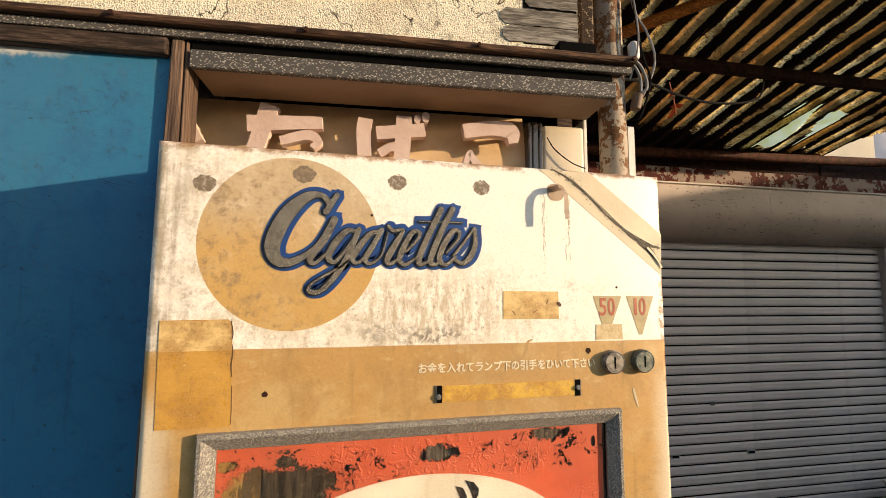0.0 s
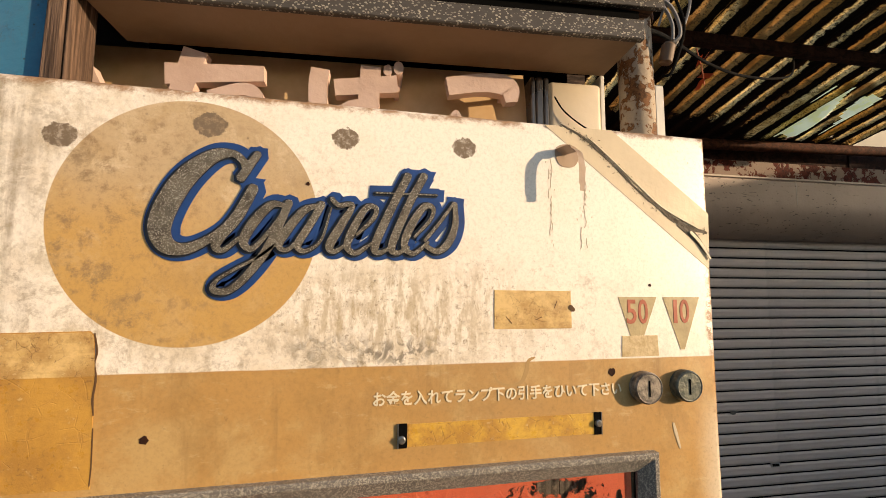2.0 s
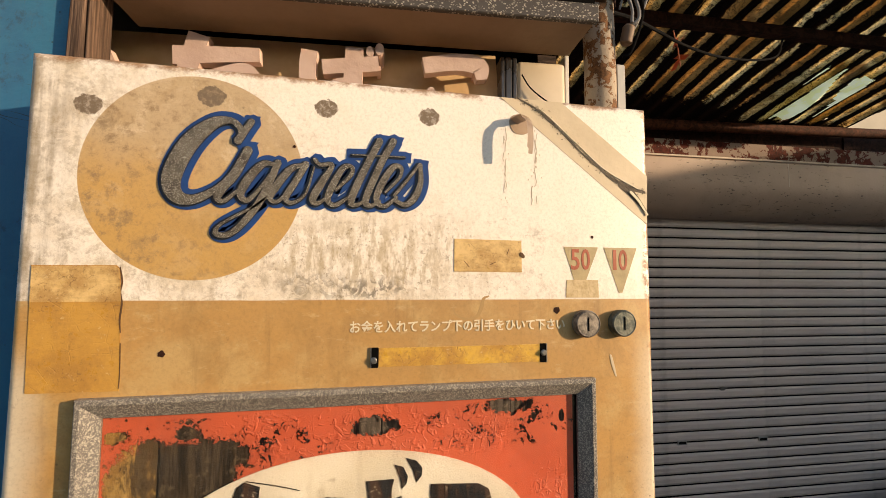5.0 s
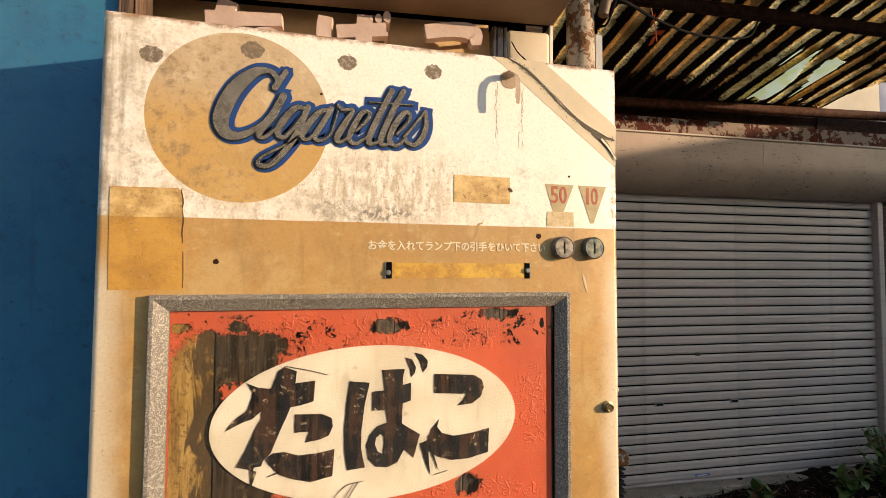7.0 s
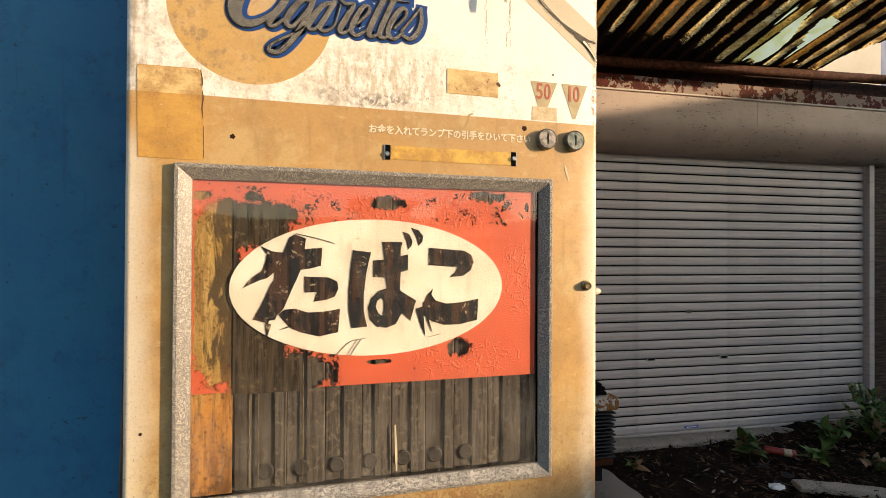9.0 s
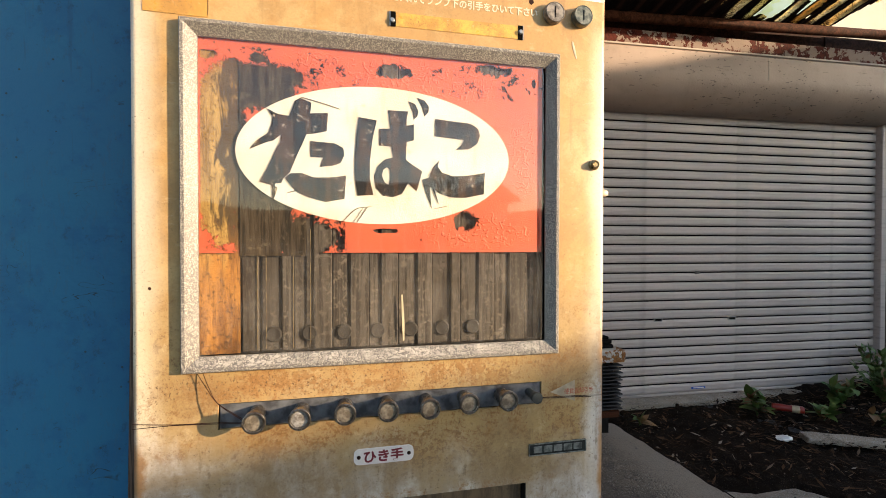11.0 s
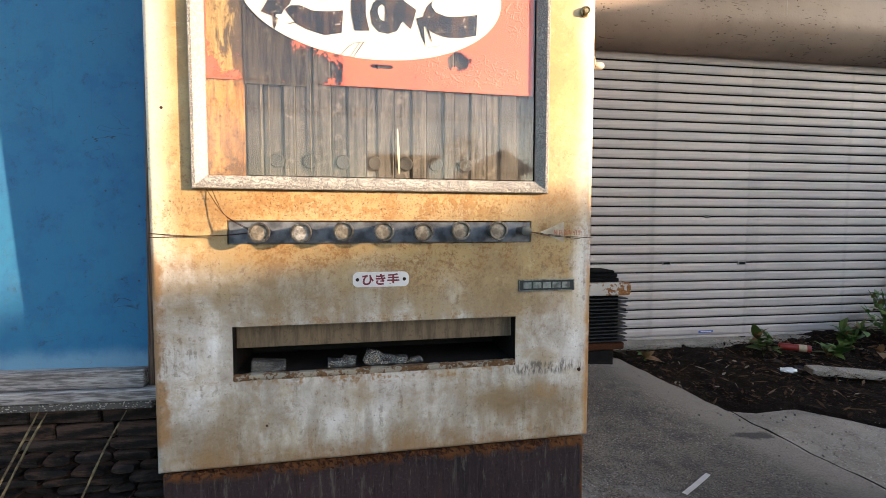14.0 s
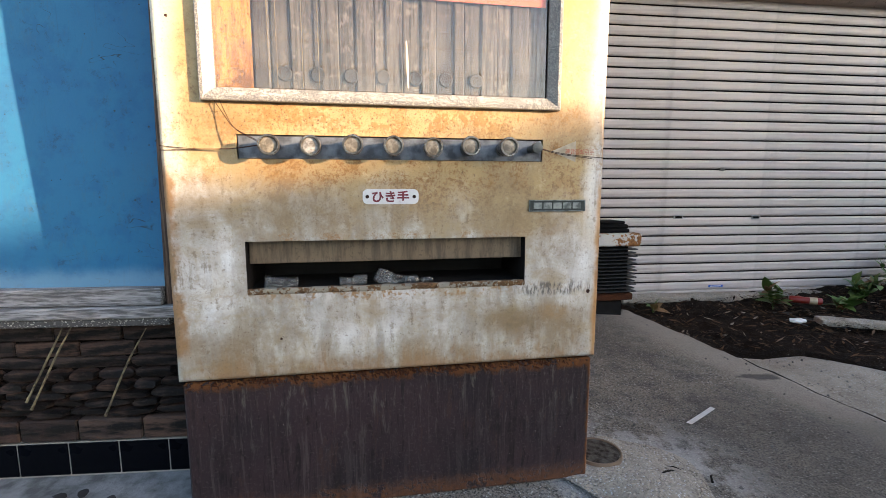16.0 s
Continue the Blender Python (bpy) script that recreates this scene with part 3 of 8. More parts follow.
def rust_material(name, base, paint=None, amount=0.5, rough=0.85, fine=1.0):
    """Rusted steel; flakes of old paint where paint is given."""
    g = G(name, rough, 0.0, 0.2)
    n, m, f = g.noise(6 * fine, 5), g.noise(24 * fine, 5, 0.7, None, 0.8), g.noise(110 * fine, 4)
    c = g.mix(g.step(m, 0.38, 0.6), base, tuple(q * 0.4 for q in base))
    c = g.mix(g.step(f, 0.5, 0.75, 0, 0.5), c, (base[0] * 1.6, base[1] * 1.3, base[2]))
    h = m
    if paint:
        p = g.step(g.add(n, g.mul(g.sub(m, 0.5), 0.7)), 0.62 - amount * 0.24, 0.635 - amount * 0.24)
        c = g.mix(p, c, g.mix(f, paint, tuple(q * 0.75 for q in paint)))
        h = g.add(m, p)
    g.color(c)
    g.bump(h, 0.0025)
    return g.mat


def plinth_material():
    """Dark purple-brown painted steel of the machine's foot, streaked, rusty along the top and bottom."""
    g = G("foot_paint", 0.5, 0.0, 0.2)
    x, y, z = g.xyz()
    n, m, f = g.noise(6, 5), g.noise(22, 5, 0.7), g.noise(120, 4)
    streak = g.noise(1.0, 5, 0.65, g.scaled((70, 70, 4.5)))
    c = g.mix(g.step(n, 0.3, 0.75), (0.034, 0.021, 0.023), (0.016, 0.012, 0.014))
    c = g.mix(g.mul(g.step(streak, 0.53, 0.60), g.step(n, 0.46, 0.62, 0.0, 0.22)), c, (0.085, 0.072, 0.068))
    c = g.mix(g.mul(g.step(g.noise(1.0, 3, 0.5, g.scaled((130, 130, 5), (3, 0, 0))), 0.62, 0.70), 0.22), c, (0.13, 0.11, 0.095))
    run = g.noise(1.0, 6, 0.75, g.scaled((95, 95, 14), (5, 0, 3)), 0.5)
    c = g.mix(g.mul(g.step(run, 0.55, 0.64), g.step(z, 0.10, 0.30, 0.15, 0.75)), c, (0.095, 0.085, 0.072))
    c = g.mix(g.mul(g.step(run, 0.44, 0.36), 0.8), c, (0.010, 0.007, 0.007))
    c = g.mix(g.mul(g.step(g.noise(1.0, 5, 0.7, g.scaled((45, 45, 12), (7, 0, 0))), 0.55, 0.68), 0.3), c, (0.07, 0.035, 0.02))
    c = g.mix(g.mul(g.step(g.noise(160, 5, 0.8), 0.55, 0.63), 0.35), c, (0.09, 0.078, 0.07))
    c = g.mix(g.mul(g.step(streak, 0.44, 0.38), g.step(m, 0.40, 0.60, 0.2, 0.9)), c, (0.012, 0.009, 0.009))
    top = g.step(g.add(z, g.mul(g.sub(m, 0.5), 0.05)), 0.288, 0.306)
    bot = g.step(g.add(z, g.mul(g.sub(m, 0.5), 0.07)), 0.085, 0.050)
    side = g.step(g.add(x, g.mul(g.sub(m, 0.5), 0.02)), 0.806, 0.814)
    r = g.math("MAXIMUM", g.math("MAXIMUM", top, g.mul(bot, 0.5)), side)
    r = g.mul(r, g.step(g.add(m, g.mul(g.sub(f, 0.5), 0.8)), 0.34, 0.48))
    r = g.math("MAXIMUM", r, g.mul(side, 0.85))
    c = g.mix(r, c, g.mix(f, (0.050, 0.020, 0.010), (0.20, 0.078, 0.024)))
    sp = g.step(g.voro(60), 0.07, 0.04)
    c = g.mix(g.mul(sp, g.step(m, 0.52, 0.62)), c, (0.30, 0.27, 0.25))
    crk = g.mul(g.step(g.voro(9, "DISTANCE_TO_EDGE", g.add_vec(0.03)), 0.012, 0.004), g.step(n, 0.45, 0.55))
    c = g.mix(g.mul(crk, 0.25), c, (0.006, 0.004, 0.004))
    g.color(c)
    g.set("Roughness", g.step(g.add(m, r), 0.3, 1.3, 0.38, 0.9))
    g.bump(g.add(g.mul(m, 0.6), g.mul(r, 1.2)), 0.0025)
    return g.mat


def red_sheet_material():
    """Blistered red paint behind the glass, flaked away in places."""
    g = G("red_sign_paint", 0.5)
    x, y, z = g.xyz()
    m, f, cl = g.noise(48, 7, 0.7, None, 0.5), g.noise(190, 5, 0.7), g.noise(9, 6, 0.7)
    c = g.mix(g.step(cl, 0.3, 0.75), (0.65, 0.146, 0.070), (0.53, 0.114, 0.057))
    c = g.mix(g.step(f, 0.52, 0.72, 0, 0.3), c, (0.42, 0.075, 0.045))
    zone = g.math("MAXIMUM", g.blob(x, z, 0.40, 1.315, 0.2, 0.032, cl, 1.0, 0.4), g.blob(x, z, 0.655, 1.20, 0.03, 0.075, cl, 1.0, 0.4))
    zone = g.math("MAXIMUM", zone, g.blob(x, z, 0.55, 1.05, 0.10, 0.03, cl, 1.5, 0.4))
    blis = g.mul(g.step(g.noise(95, 2, 0.5, None, 1.2), 0.50, 0.64), zone)
    n = g.add(g.mul(m, 0.65), g.mul(f, 0.35))
    peel = 0.0
    for cx, cz, rx, rz, rg in ((0.175, 1.283, 0.075, 0.040, 1.3), (0.128, 1.17, 0.043, 0.150, 0.7), (0.215, 1.300, 0.050, 0.020, 2.4),
                               (0.409, 1.326, 0.032, 0.012, 2.0), (0.592, 1.343, 0.036, 0.010, 3.0), (0.255, 1.036, 0.066, 0.040, 1.6),
                               (0.190, 1.08, 0.05, 0.10, 0.8), (0.540, 1.068, 0.025, 0.016, 1.6), (0.395, 1.048, 0.022, 0.004, 1.5),
                               (0.112, 1.332, 0.014, 0.008, 2.6), (0.187, 1.330, 0.015, 0.009, 2.6), (0.672, 1.325, 0.004, 0.008, 1.0)):
        peel = g.math("MAXIMUM", peel, g.blob(x, z, cx, cz, rx, rz, n, rg, 0.05))
    band = g.math("MAXIMUM", g.blob(x, z, 0.22, 1.312, 0.13, 0.035, None, 0, 0.3), g.blob(x, z, 0.58, 1.318, 0.11, 0.03, None, 0, 0.3))
    flake = g.mul(g.step(n, 0.548, 0.555), g.step(band, 0.2, 0.6))
    peel = g.math("MAXIMUM", peel, flake)
    few = g.mul(g.step(g.add(g.voro(55), g.mul(g.sub(f, 0.5), 0.15)), 0.12, 0.09), g.step(g.noise(6, 2), 0.53, 0.60))
    peel = g.math("MAXIMUM", peel, few)
    keep = g.mul(g.step(x, 0.100, 0.097), g.step(z, 1.02, 1.15))
    peel = g.mul(peel, g.sub(1.0, keep))
    g.color(c)
    g.bump(g.add(g.mul(blis, 1.0), g.mul(m, 0.6)), 0.0008, 1.0)
    tr = g.nt.nodes.new("ShaderNodeBsdfTransparent")
    mx = g.nt.nodes.new("ShaderNodeMixShader")
    g.nt.links.new(peel, mx.inputs[0]), g.nt.links.new(g.b.outputs[0], mx.inputs[1]), g.nt.links.new(tr.outputs[0], mx.inputs[2])
    g.nt.links.new(mx.outputs[0], g.nt.nodes["Material Output"].inputs[0])
    return g.mat


def ochre_material():
    """Board behind the glass: dark with licks of ochre above, plain rusty orange below."""
    g = G("rusty_ochre_board", 0.7, 0.0, 0.25)
    x, y, z = g.xyz()
    lick = g.noise(1.0, 4, 0.55, g.scaled((50, 50, 13), (0, 0, 0), (0, 8, 0)), 0.6)
    m, f, cl = g.noise(40, 5, 0.7), g.noise(150, 4, 0.7), g.noise(1.0, 5, 0.7, g.scaled((38, 38, 8)))
    grain = g.noise(1.0, 5, 0.7, g.scaled((170, 170, 14)))
    dark = g.mix(m, (0.050, 0.035, 0.018), (0.15, 0.10, 0.045))
    ochre = g.mix(g.step(cl, 0.40, 0.60), (0.56, 0.37, 0.125), (0.33, 0.20, 0.06))
    up = g.mix(g.step(g.add(lick, g.mul(g.sub(x, 0.128), -4.5)), 0.43, 0.53), dark, ochre)
    low = g.mix(g.step(cl, 0.40, 0.60), (0.52, 0.255, 0.065), (0.30, 0.140, 0.042))
    low = g.mix(g.mul(g.step(g.add(m, g.mul(g.sub(z, 0.87), -2.0)), 0.47, 0.62), 0.85), low, (0.15, 0.070, 0.026))
    fade = g.step(g.add(g.add(z, g.mul(g.sub(lick, 0.5), 0.16)), g.mul(g.sub(cl, 0.5), 0.10)), 0.965, 1.06)
    c = g.mix(fade, low, up)
    c = g.mix(g.step(grain, 0.50, 0.64, 0, 0.55), c, (0.12, 0.065, 0.026))
    g.color(g.mix(g.step(f, 0.52, 0.66, 0, 0.65), c, (0.06, 0.035, 0.015)))
    g.bump(g.add(m, f), 0.001)
    return g.mat


def letter_material():
    """Black brush paint, worn to brown inside the strokes."""
    g = G("black_brown_sign_paint", 0.5, 0.0, 0.25)
    st, m, f = g.noise(1.0, 4, 0.6, g.scaled((55, 55, 9))), g.noise(45, 6, 0.7), g.noise(170, 4, 0.7)
    c = g.mix(g.step(g.add(st, g.mul(g.sub(m, 0.5), 0.5)), 0.44, 0.56), (0.012, 0.014, 0.019), (0.062, 0.034, 0.024))
    c = g.mix(g.mul(g.step(g.noise(1.0, 2, 0.5, g.scaled((110, 110, 2))), 0.57, 0.60), 0.7), c, (0.005, 0.004, 0.004))
    g.color(g.mix(g.mul(g.step(f, 0.57, 0.61), g.step(m, 0.52, 0.60)), c, (0.42, 0.36, 0.28)))
    g.bump(g.add(m, f), 0.0012)
    return g.mat


def concrete_material(name, a, b, scale=3.0, grit=1.0, rough=0.9):
    g = G(name, rough, 0.0, 0.2)
    n, m, f, v = g.noise(scale, 6, 0.6), g.noise(scale * 6, 5, 0.7), g.noise(170, 4, 0.7), g.voro(160)
    c = g.mix(g.step(n, 0.3, 0.72), a, b)
    c = g.mix(g.step(m, 0.5, 0.75, 0, 0.5), c, tuple(q * 0.5 for q in b))
    c = g.mix(g.mul(g.step(v, 0.42, 0.15), g.mul(g.step(g.noise(90, 2), 0.4, 0.6), 0.9 * grit)), c, tuple(min(q * 2.4, 0.6) for q in a))
    c = g.mix(g.mul(g.step(f, 0.52, 0.64), 0.6), c, tuple(q * 0.3 for q in b))
    cr = g.mul(g.step(g.voro(2.2, "DISTANCE_TO_EDGE", g.add_vec(0.12)), 0.006, 0.002), 0.6)
    c = g.mix(cr, c, tuple(q * 0.2 for q in b))
    g.color(c)
    g.bump(g.add(f, g.add(v, g.mul(m, 1.2))), 0.006 * grit)
    return g.mat


def slab_material():
    """Worn forecourt: exposed grit in grey cement, a trowelled pale band along the broken edge, darker patches."""
    g = G("worn_forecourt_concrete", 0.85, 0.0, 0.2)
    x, y, z = g.xyz()
    n, m, f = g.noise(1.6, 6, 0.65), g.noise(11, 6, 0.7), g.noise(190, 4, 0.75)
    c = g.mix(g.step(n, 0.36, 0.64), (0.310, 0.262, 0.208), (0.172, 0.146, 0.117))
    c = g.mix(g.step(m, 0.46, 0.66, 0, 0.65), c, (0.085, 0.079, 0.072))
    band = g.step(g.add(x, g.mul(g.sub(m, 0.5), 0.20)), 1.62, 1.84)
    c = g.mix(g.mul(band, 0.8), c, (0.345, 0.298, 0.245))
    grit = g.mul(g.step(g.voro(140), 0.46, 0.20), g.step(g.noise(85, 2), 0.42, 0.56))
    c = g.mix(g.mul(grit, g.step(band, 0, 1, 1.0, 0.35)), c, (0.52, 0.485, 0.44))
    c = g.mix(g.mul(g.step(f, 0.48, 0.58), g.step(band, 0, 1, 0.9, 0.35)), c, (0.026, 0.024, 0.021))
    c = g.mix(g.mul(g.blob(x, y, 1.55, -0.05, 0.55, 0.42, n, 1.5, 0.6), 0.55), c, (0.045, 0.041, 0.037))
    st = g.blob(x, y, 1.86, 0.60, 0.09, 0.03, m, 1.6, 0.3)
    c = g.mix(g.mul(st, 0.75), c, (0.03, 0.028, 0.027))
    pale = g.mul(g.blob(x, y, 0.96, 0.04, 0.30, 0.26, m, 1.4, 0.5), g.step(m, 0.42, 0.60))
    c = g.mix(g.mul(pale, 0.75), c, (0.48, 0.455, 0.42))
    g.color(c)
    g.bump(g.add(f, g.add(g.mul(grit, 1.2), g.mul(m, 1.0))), 0.005)
    return g.mat


def add_vec(self, k):
    """Places warped by noise, for wandering cracks."""
    n = self.noise(4, 4, 0.6, None, 0.0, True)
    a = self.nt.nodes.new("ShaderNodeVectorMath")
    a.operation = "MULTIPLY_ADD"
    self.link(a.inputs[0], n)
    a.inputs[1].default_value = (k * 4, k * 4, k * 4)
    self.link(a.inputs[2], self.co)
    return a.outputs[0]


G.add_vec = add_vec


def soil_material():
    g = G("damp_soil", 0.95, 0.0, 0.06)
    n, m, f = g.noise(4, 6, 0.65), g.noise(30, 5, 0.7), g.noise(160, 4, 0.7)
    c = g.mix(g.step(n, 0.3, 0.7), (0.009, 0.006, 0.0045), (0.019, 0.012, 0.008))
    c = g.mix(g.step(m, 0.5, 0.75, 0, 0.8), c, (0.028, 0.020, 0.014))
    c = g.mix(g.step(f, 0.60, 0.70, 0, 0.6), c, (0.16, 0.13, 0.10))
    g.color(c)
    g.bump(g.add(m, f), 0.012)
    return g.mat


def slate_material():
    """Dark split-stone cladding; each stone its own tint."""
    g = G("dark_split_stone", 0.65, 0.0, 0.14)
    r = g.rnd()
    n, f = g.noise(1.0, 5, 0.65, g.scaled((9, 20, 45))), g.noise(120, 4)
    c = g.ramp(r, ((0.0, (0.032, 0.021, 0.017)), (0.45, (0.080, 0.045, 0.032)), (0.8, (0.052, 0.038, 0.031)), (1.0, (0.11, 0.060, 0.040))))
    c = g.mix(g.step(n, 0.42, 0.60), c, (0.010, 0.008, 0.007))
    g.color(g.mix(g.step(f, 0.6, 0.8, 0, 0.4), c, (0.10, 0.075, 0.06)))
    g.bump(g.add(g.mul(n, 2.0), g.mul(f, 0.4)), 0.004)
    return g.mat


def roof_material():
    """Old mottled translucent corrugated sheet: ochre bands paint its sunlit flanks, black bands its shaded grooves."""
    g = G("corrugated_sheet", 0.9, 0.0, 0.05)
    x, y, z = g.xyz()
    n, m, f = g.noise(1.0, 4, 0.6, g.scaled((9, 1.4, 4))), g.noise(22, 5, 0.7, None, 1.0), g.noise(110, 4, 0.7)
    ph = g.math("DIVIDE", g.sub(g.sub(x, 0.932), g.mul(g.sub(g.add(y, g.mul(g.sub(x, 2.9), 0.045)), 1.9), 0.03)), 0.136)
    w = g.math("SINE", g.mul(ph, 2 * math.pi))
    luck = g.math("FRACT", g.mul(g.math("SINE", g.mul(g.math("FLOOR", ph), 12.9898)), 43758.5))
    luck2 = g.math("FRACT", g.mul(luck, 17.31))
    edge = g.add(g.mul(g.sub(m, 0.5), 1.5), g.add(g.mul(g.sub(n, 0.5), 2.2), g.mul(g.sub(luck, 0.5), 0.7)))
    # mask of the bands painted as lit; everything else stays near black
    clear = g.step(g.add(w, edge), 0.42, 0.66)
    # the ochre bands give way to black towards the low end
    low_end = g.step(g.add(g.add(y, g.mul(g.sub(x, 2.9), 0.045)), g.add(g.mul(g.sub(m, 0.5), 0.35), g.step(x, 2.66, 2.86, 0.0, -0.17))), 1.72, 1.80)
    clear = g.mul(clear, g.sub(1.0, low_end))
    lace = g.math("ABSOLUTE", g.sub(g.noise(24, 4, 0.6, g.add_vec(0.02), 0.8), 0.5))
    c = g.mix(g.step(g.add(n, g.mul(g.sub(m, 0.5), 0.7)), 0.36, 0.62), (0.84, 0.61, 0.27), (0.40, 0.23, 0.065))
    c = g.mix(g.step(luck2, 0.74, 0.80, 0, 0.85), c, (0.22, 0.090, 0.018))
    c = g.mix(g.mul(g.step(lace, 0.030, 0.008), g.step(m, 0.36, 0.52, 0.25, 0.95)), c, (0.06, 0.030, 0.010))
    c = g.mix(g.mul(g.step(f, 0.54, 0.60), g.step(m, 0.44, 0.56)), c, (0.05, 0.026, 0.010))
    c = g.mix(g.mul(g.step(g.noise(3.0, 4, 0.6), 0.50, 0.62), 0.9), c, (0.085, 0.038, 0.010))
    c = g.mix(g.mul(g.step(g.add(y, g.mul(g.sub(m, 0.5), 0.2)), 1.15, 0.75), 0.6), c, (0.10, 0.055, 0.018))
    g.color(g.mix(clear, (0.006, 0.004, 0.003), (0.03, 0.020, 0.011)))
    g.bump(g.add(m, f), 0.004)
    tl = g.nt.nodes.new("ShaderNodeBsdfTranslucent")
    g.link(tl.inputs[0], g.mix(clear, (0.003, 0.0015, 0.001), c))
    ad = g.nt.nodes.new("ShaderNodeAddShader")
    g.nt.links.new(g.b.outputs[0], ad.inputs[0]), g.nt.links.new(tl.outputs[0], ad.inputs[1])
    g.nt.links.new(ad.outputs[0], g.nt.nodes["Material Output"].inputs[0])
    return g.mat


def patch_material():
    """Thin pale green plastic that lets daylight through."""
    g = G("pale_green_plastic_patch", 0.5)
    c = g.mix(g.step(g.noise(9, 5, 0.7), 0.45, 0.6), (0.92, 0.95, 0.78), (0.82, 0.84, 0.58))
    g.color(g.mix(0.7, c, (0, 0, 0)))
    tl = g.nt.nodes.new("ShaderNodeBsdfTranslucent")
    g.link(tl.inputs[0], c)
    ad = g.nt.nodes.new("ShaderNodeAddShader")
    g.nt.links.new(g.b.outputs[0], ad.inputs[0]), g.nt.links.new(tl.outputs[0], ad.inputs[1])
    g.nt.links.new(ad.outputs[0], g.nt.nodes["Material Output"].inputs[0])
    return g.mat


def glass_material(name, tint=(1, 1, 1), rough=0.02, dust=0.10):
    """A dusty pane: clear glass with a thin film of grime."""
    g = G(name, rough)
    g.color((0.44, 0.40, 0.34))
    g.set("Roughness", 0.8)
    nt = g.nt
    tr, gl, fr, mx, mx2 = (nt.nodes.new("ShaderNode" + k) for k in ("BsdfTransparent", "BsdfGlossy", "Fresnel", "MixShader", "MixShader"))
    tr.inputs[0].default_value = (*tint, 1)
    gl.inputs["Roughness"].default_value = rough
    fr.inputs[0].default_value = 1.78
    d = g.mul(g.step(g.add(g.mul(g.noise(11, 5, 0.7), 0.6), g.mul(g.noise(1.0, 4, 0.6, g.scaled((90, 90, 6))), 0.4)), 0.35, 0.7), g.step(g.xyz()[2], 1.05, 0.90, dust * 0.25, dust))
    nt.links.new(d, mx2.inputs[0]), nt.links.new(tr.outputs[0], mx2.inputs[1]), nt.links.new(g.b.outputs[0], mx2.inputs[2])
    nt.links.new(fr.outputs[0], mx.inputs[0]), nt.links.new(mx2.outputs[0], mx.inputs[1]), nt.links.new(gl.outputs[0], mx.inputs[2])
    nt.links.new(mx.outputs[0], nt.nodes["Material Output"].inputs[0])
    return g.mat


def leaf_material(name, a, b):
    g = G(name, 0.55)
    g.color(g.mix(g.rnd(), a, b))
    g.b.inputs["Subsurface Weight"].default_value = 0.0
    g.bump(g.noise(80, 3), 0.001)
    return g.mat


def glitter_material():
    g = G("silver_glitter", 0.45, 0.35)
    n, v = g.noise(60, 4), g.voro(1300, "F1", None, 1.0, "Color")
    s = g.nt.nodes.new("ShaderNodeSeparateColor")
    g.link(s.inputs[0], v)
    c = g.mix(g.step(n, 0.35, 0.7), (0.17, 0.15, 0.115), (0.085, 0.072, 0.055))
    g.color(g.mix(g.step(s.outputs[0], 0.72, 0.95), c, (0.52, 0.49, 0.42)))
    g.bump(g.add(s.outputs[1], n), 0.001)
    return g.mat


def tape_material(name, col, dark, fine=1.0, cracked=0.8):
    """Old adhesive film: yellowed, shrunk and crazed, darker where it has lifted."""
    g = G(name, 0.3)
    n, m, f = g.noise(16, 5, 0.6), g.noise(70, 6, 0.75), g.noise(260, 4, 0.7)
    c = g.mix(g.step(g.add(n, g.mul(g.sub(m, 0.5), 0.5)), 0.38, 0.66), col, dark)
    craze = g.mul(g.step(g.voro(75 * fine, "DISTANCE_TO_EDGE", g.add_vec(0.016)), 0.026, 0.006), g.step(g.noise(45, 4, 0.7), 0.47, 0.58))
    craze = g.mul(craze, cracked)
    c = g.mix(g.mul(craze, g.step(m, 0.40, 0.55, 0.15, 0.9)), c, (0.24, 0.13, 0.045))
    c = g.mix(g.mul(g.step(g.noise(1.0, 5, 0.7, g.scaled((30, 30, 110))), 0.50, 0.64), 0.35), c, dark)
    c = g.mix(g.mul(g.step(f, 0.56, 0.64), g.step(n, 0.45, 0.6, 0.1, 0.6)), c, (0.20, 0.11, 0.04))
    g.color(g.mix(g.mul(g.step(m, 0.60, 0.68), 0.5), c, (0.72, 0.58, 0.32)))
    g.set("Roughness", g.step(m, 0.3, 0.7, 0.22, 0.55))
    g.bump(g.add(g.mul(craze, -1.0), g.mul(m, 0.8)), 0.0006)
    return g.mat


ENAMEL = enamel_material()
CLEAR = bpy.data.materials.new("clear_pane")
CLEAR.use_nodes = True
CLEAR.node_tree.links.new(CLEAR.node_tree.nodes.new("ShaderNodeBsdfTransparent").outputs[0], CLEAR.node_tree.nodes["Material Output"].inputs[0])
TERRAZZO = terrazzo("speckled_trim", (0.11, 0.103, 0.095), (0.46, 0.43, 0.365), 440, 0.42)
g = G("speckled_fascia", 0.5, 0.0, 0.3)
warp = g.scaled((230, 230, 330), (0, 0, 0), (0, 35, 0))
sep = g.nt.nodes.new("ShaderNodeSeparateColor")
g.link(sep.inputs[0], g.voro(1.0, "F1", warp, 1.0, "Color"))
fleck = g.mul(g.step(g.add(g.voro(1.0, "F1", warp), g.mul(g.sub(g.noise(420, 3), 0.5), 0.7)), 0.46, 0.36), g.step(sep.outputs[0], 0.40, 0.46))
g.color(g.mix(fleck, g.mix(g.noise(30, 5, 0.7), (0.052, 0.047, 0.042), (0.098, 0.088, 0.078)), g.mix(sep.outputs[1], (0.20, 0.185, 0.16), (0.46, 0.42, 0.35))))
g.bump(g.add(fleck, g.noise(120, 4)), 0.0008)
TERRAZZO_DARK = g.mat
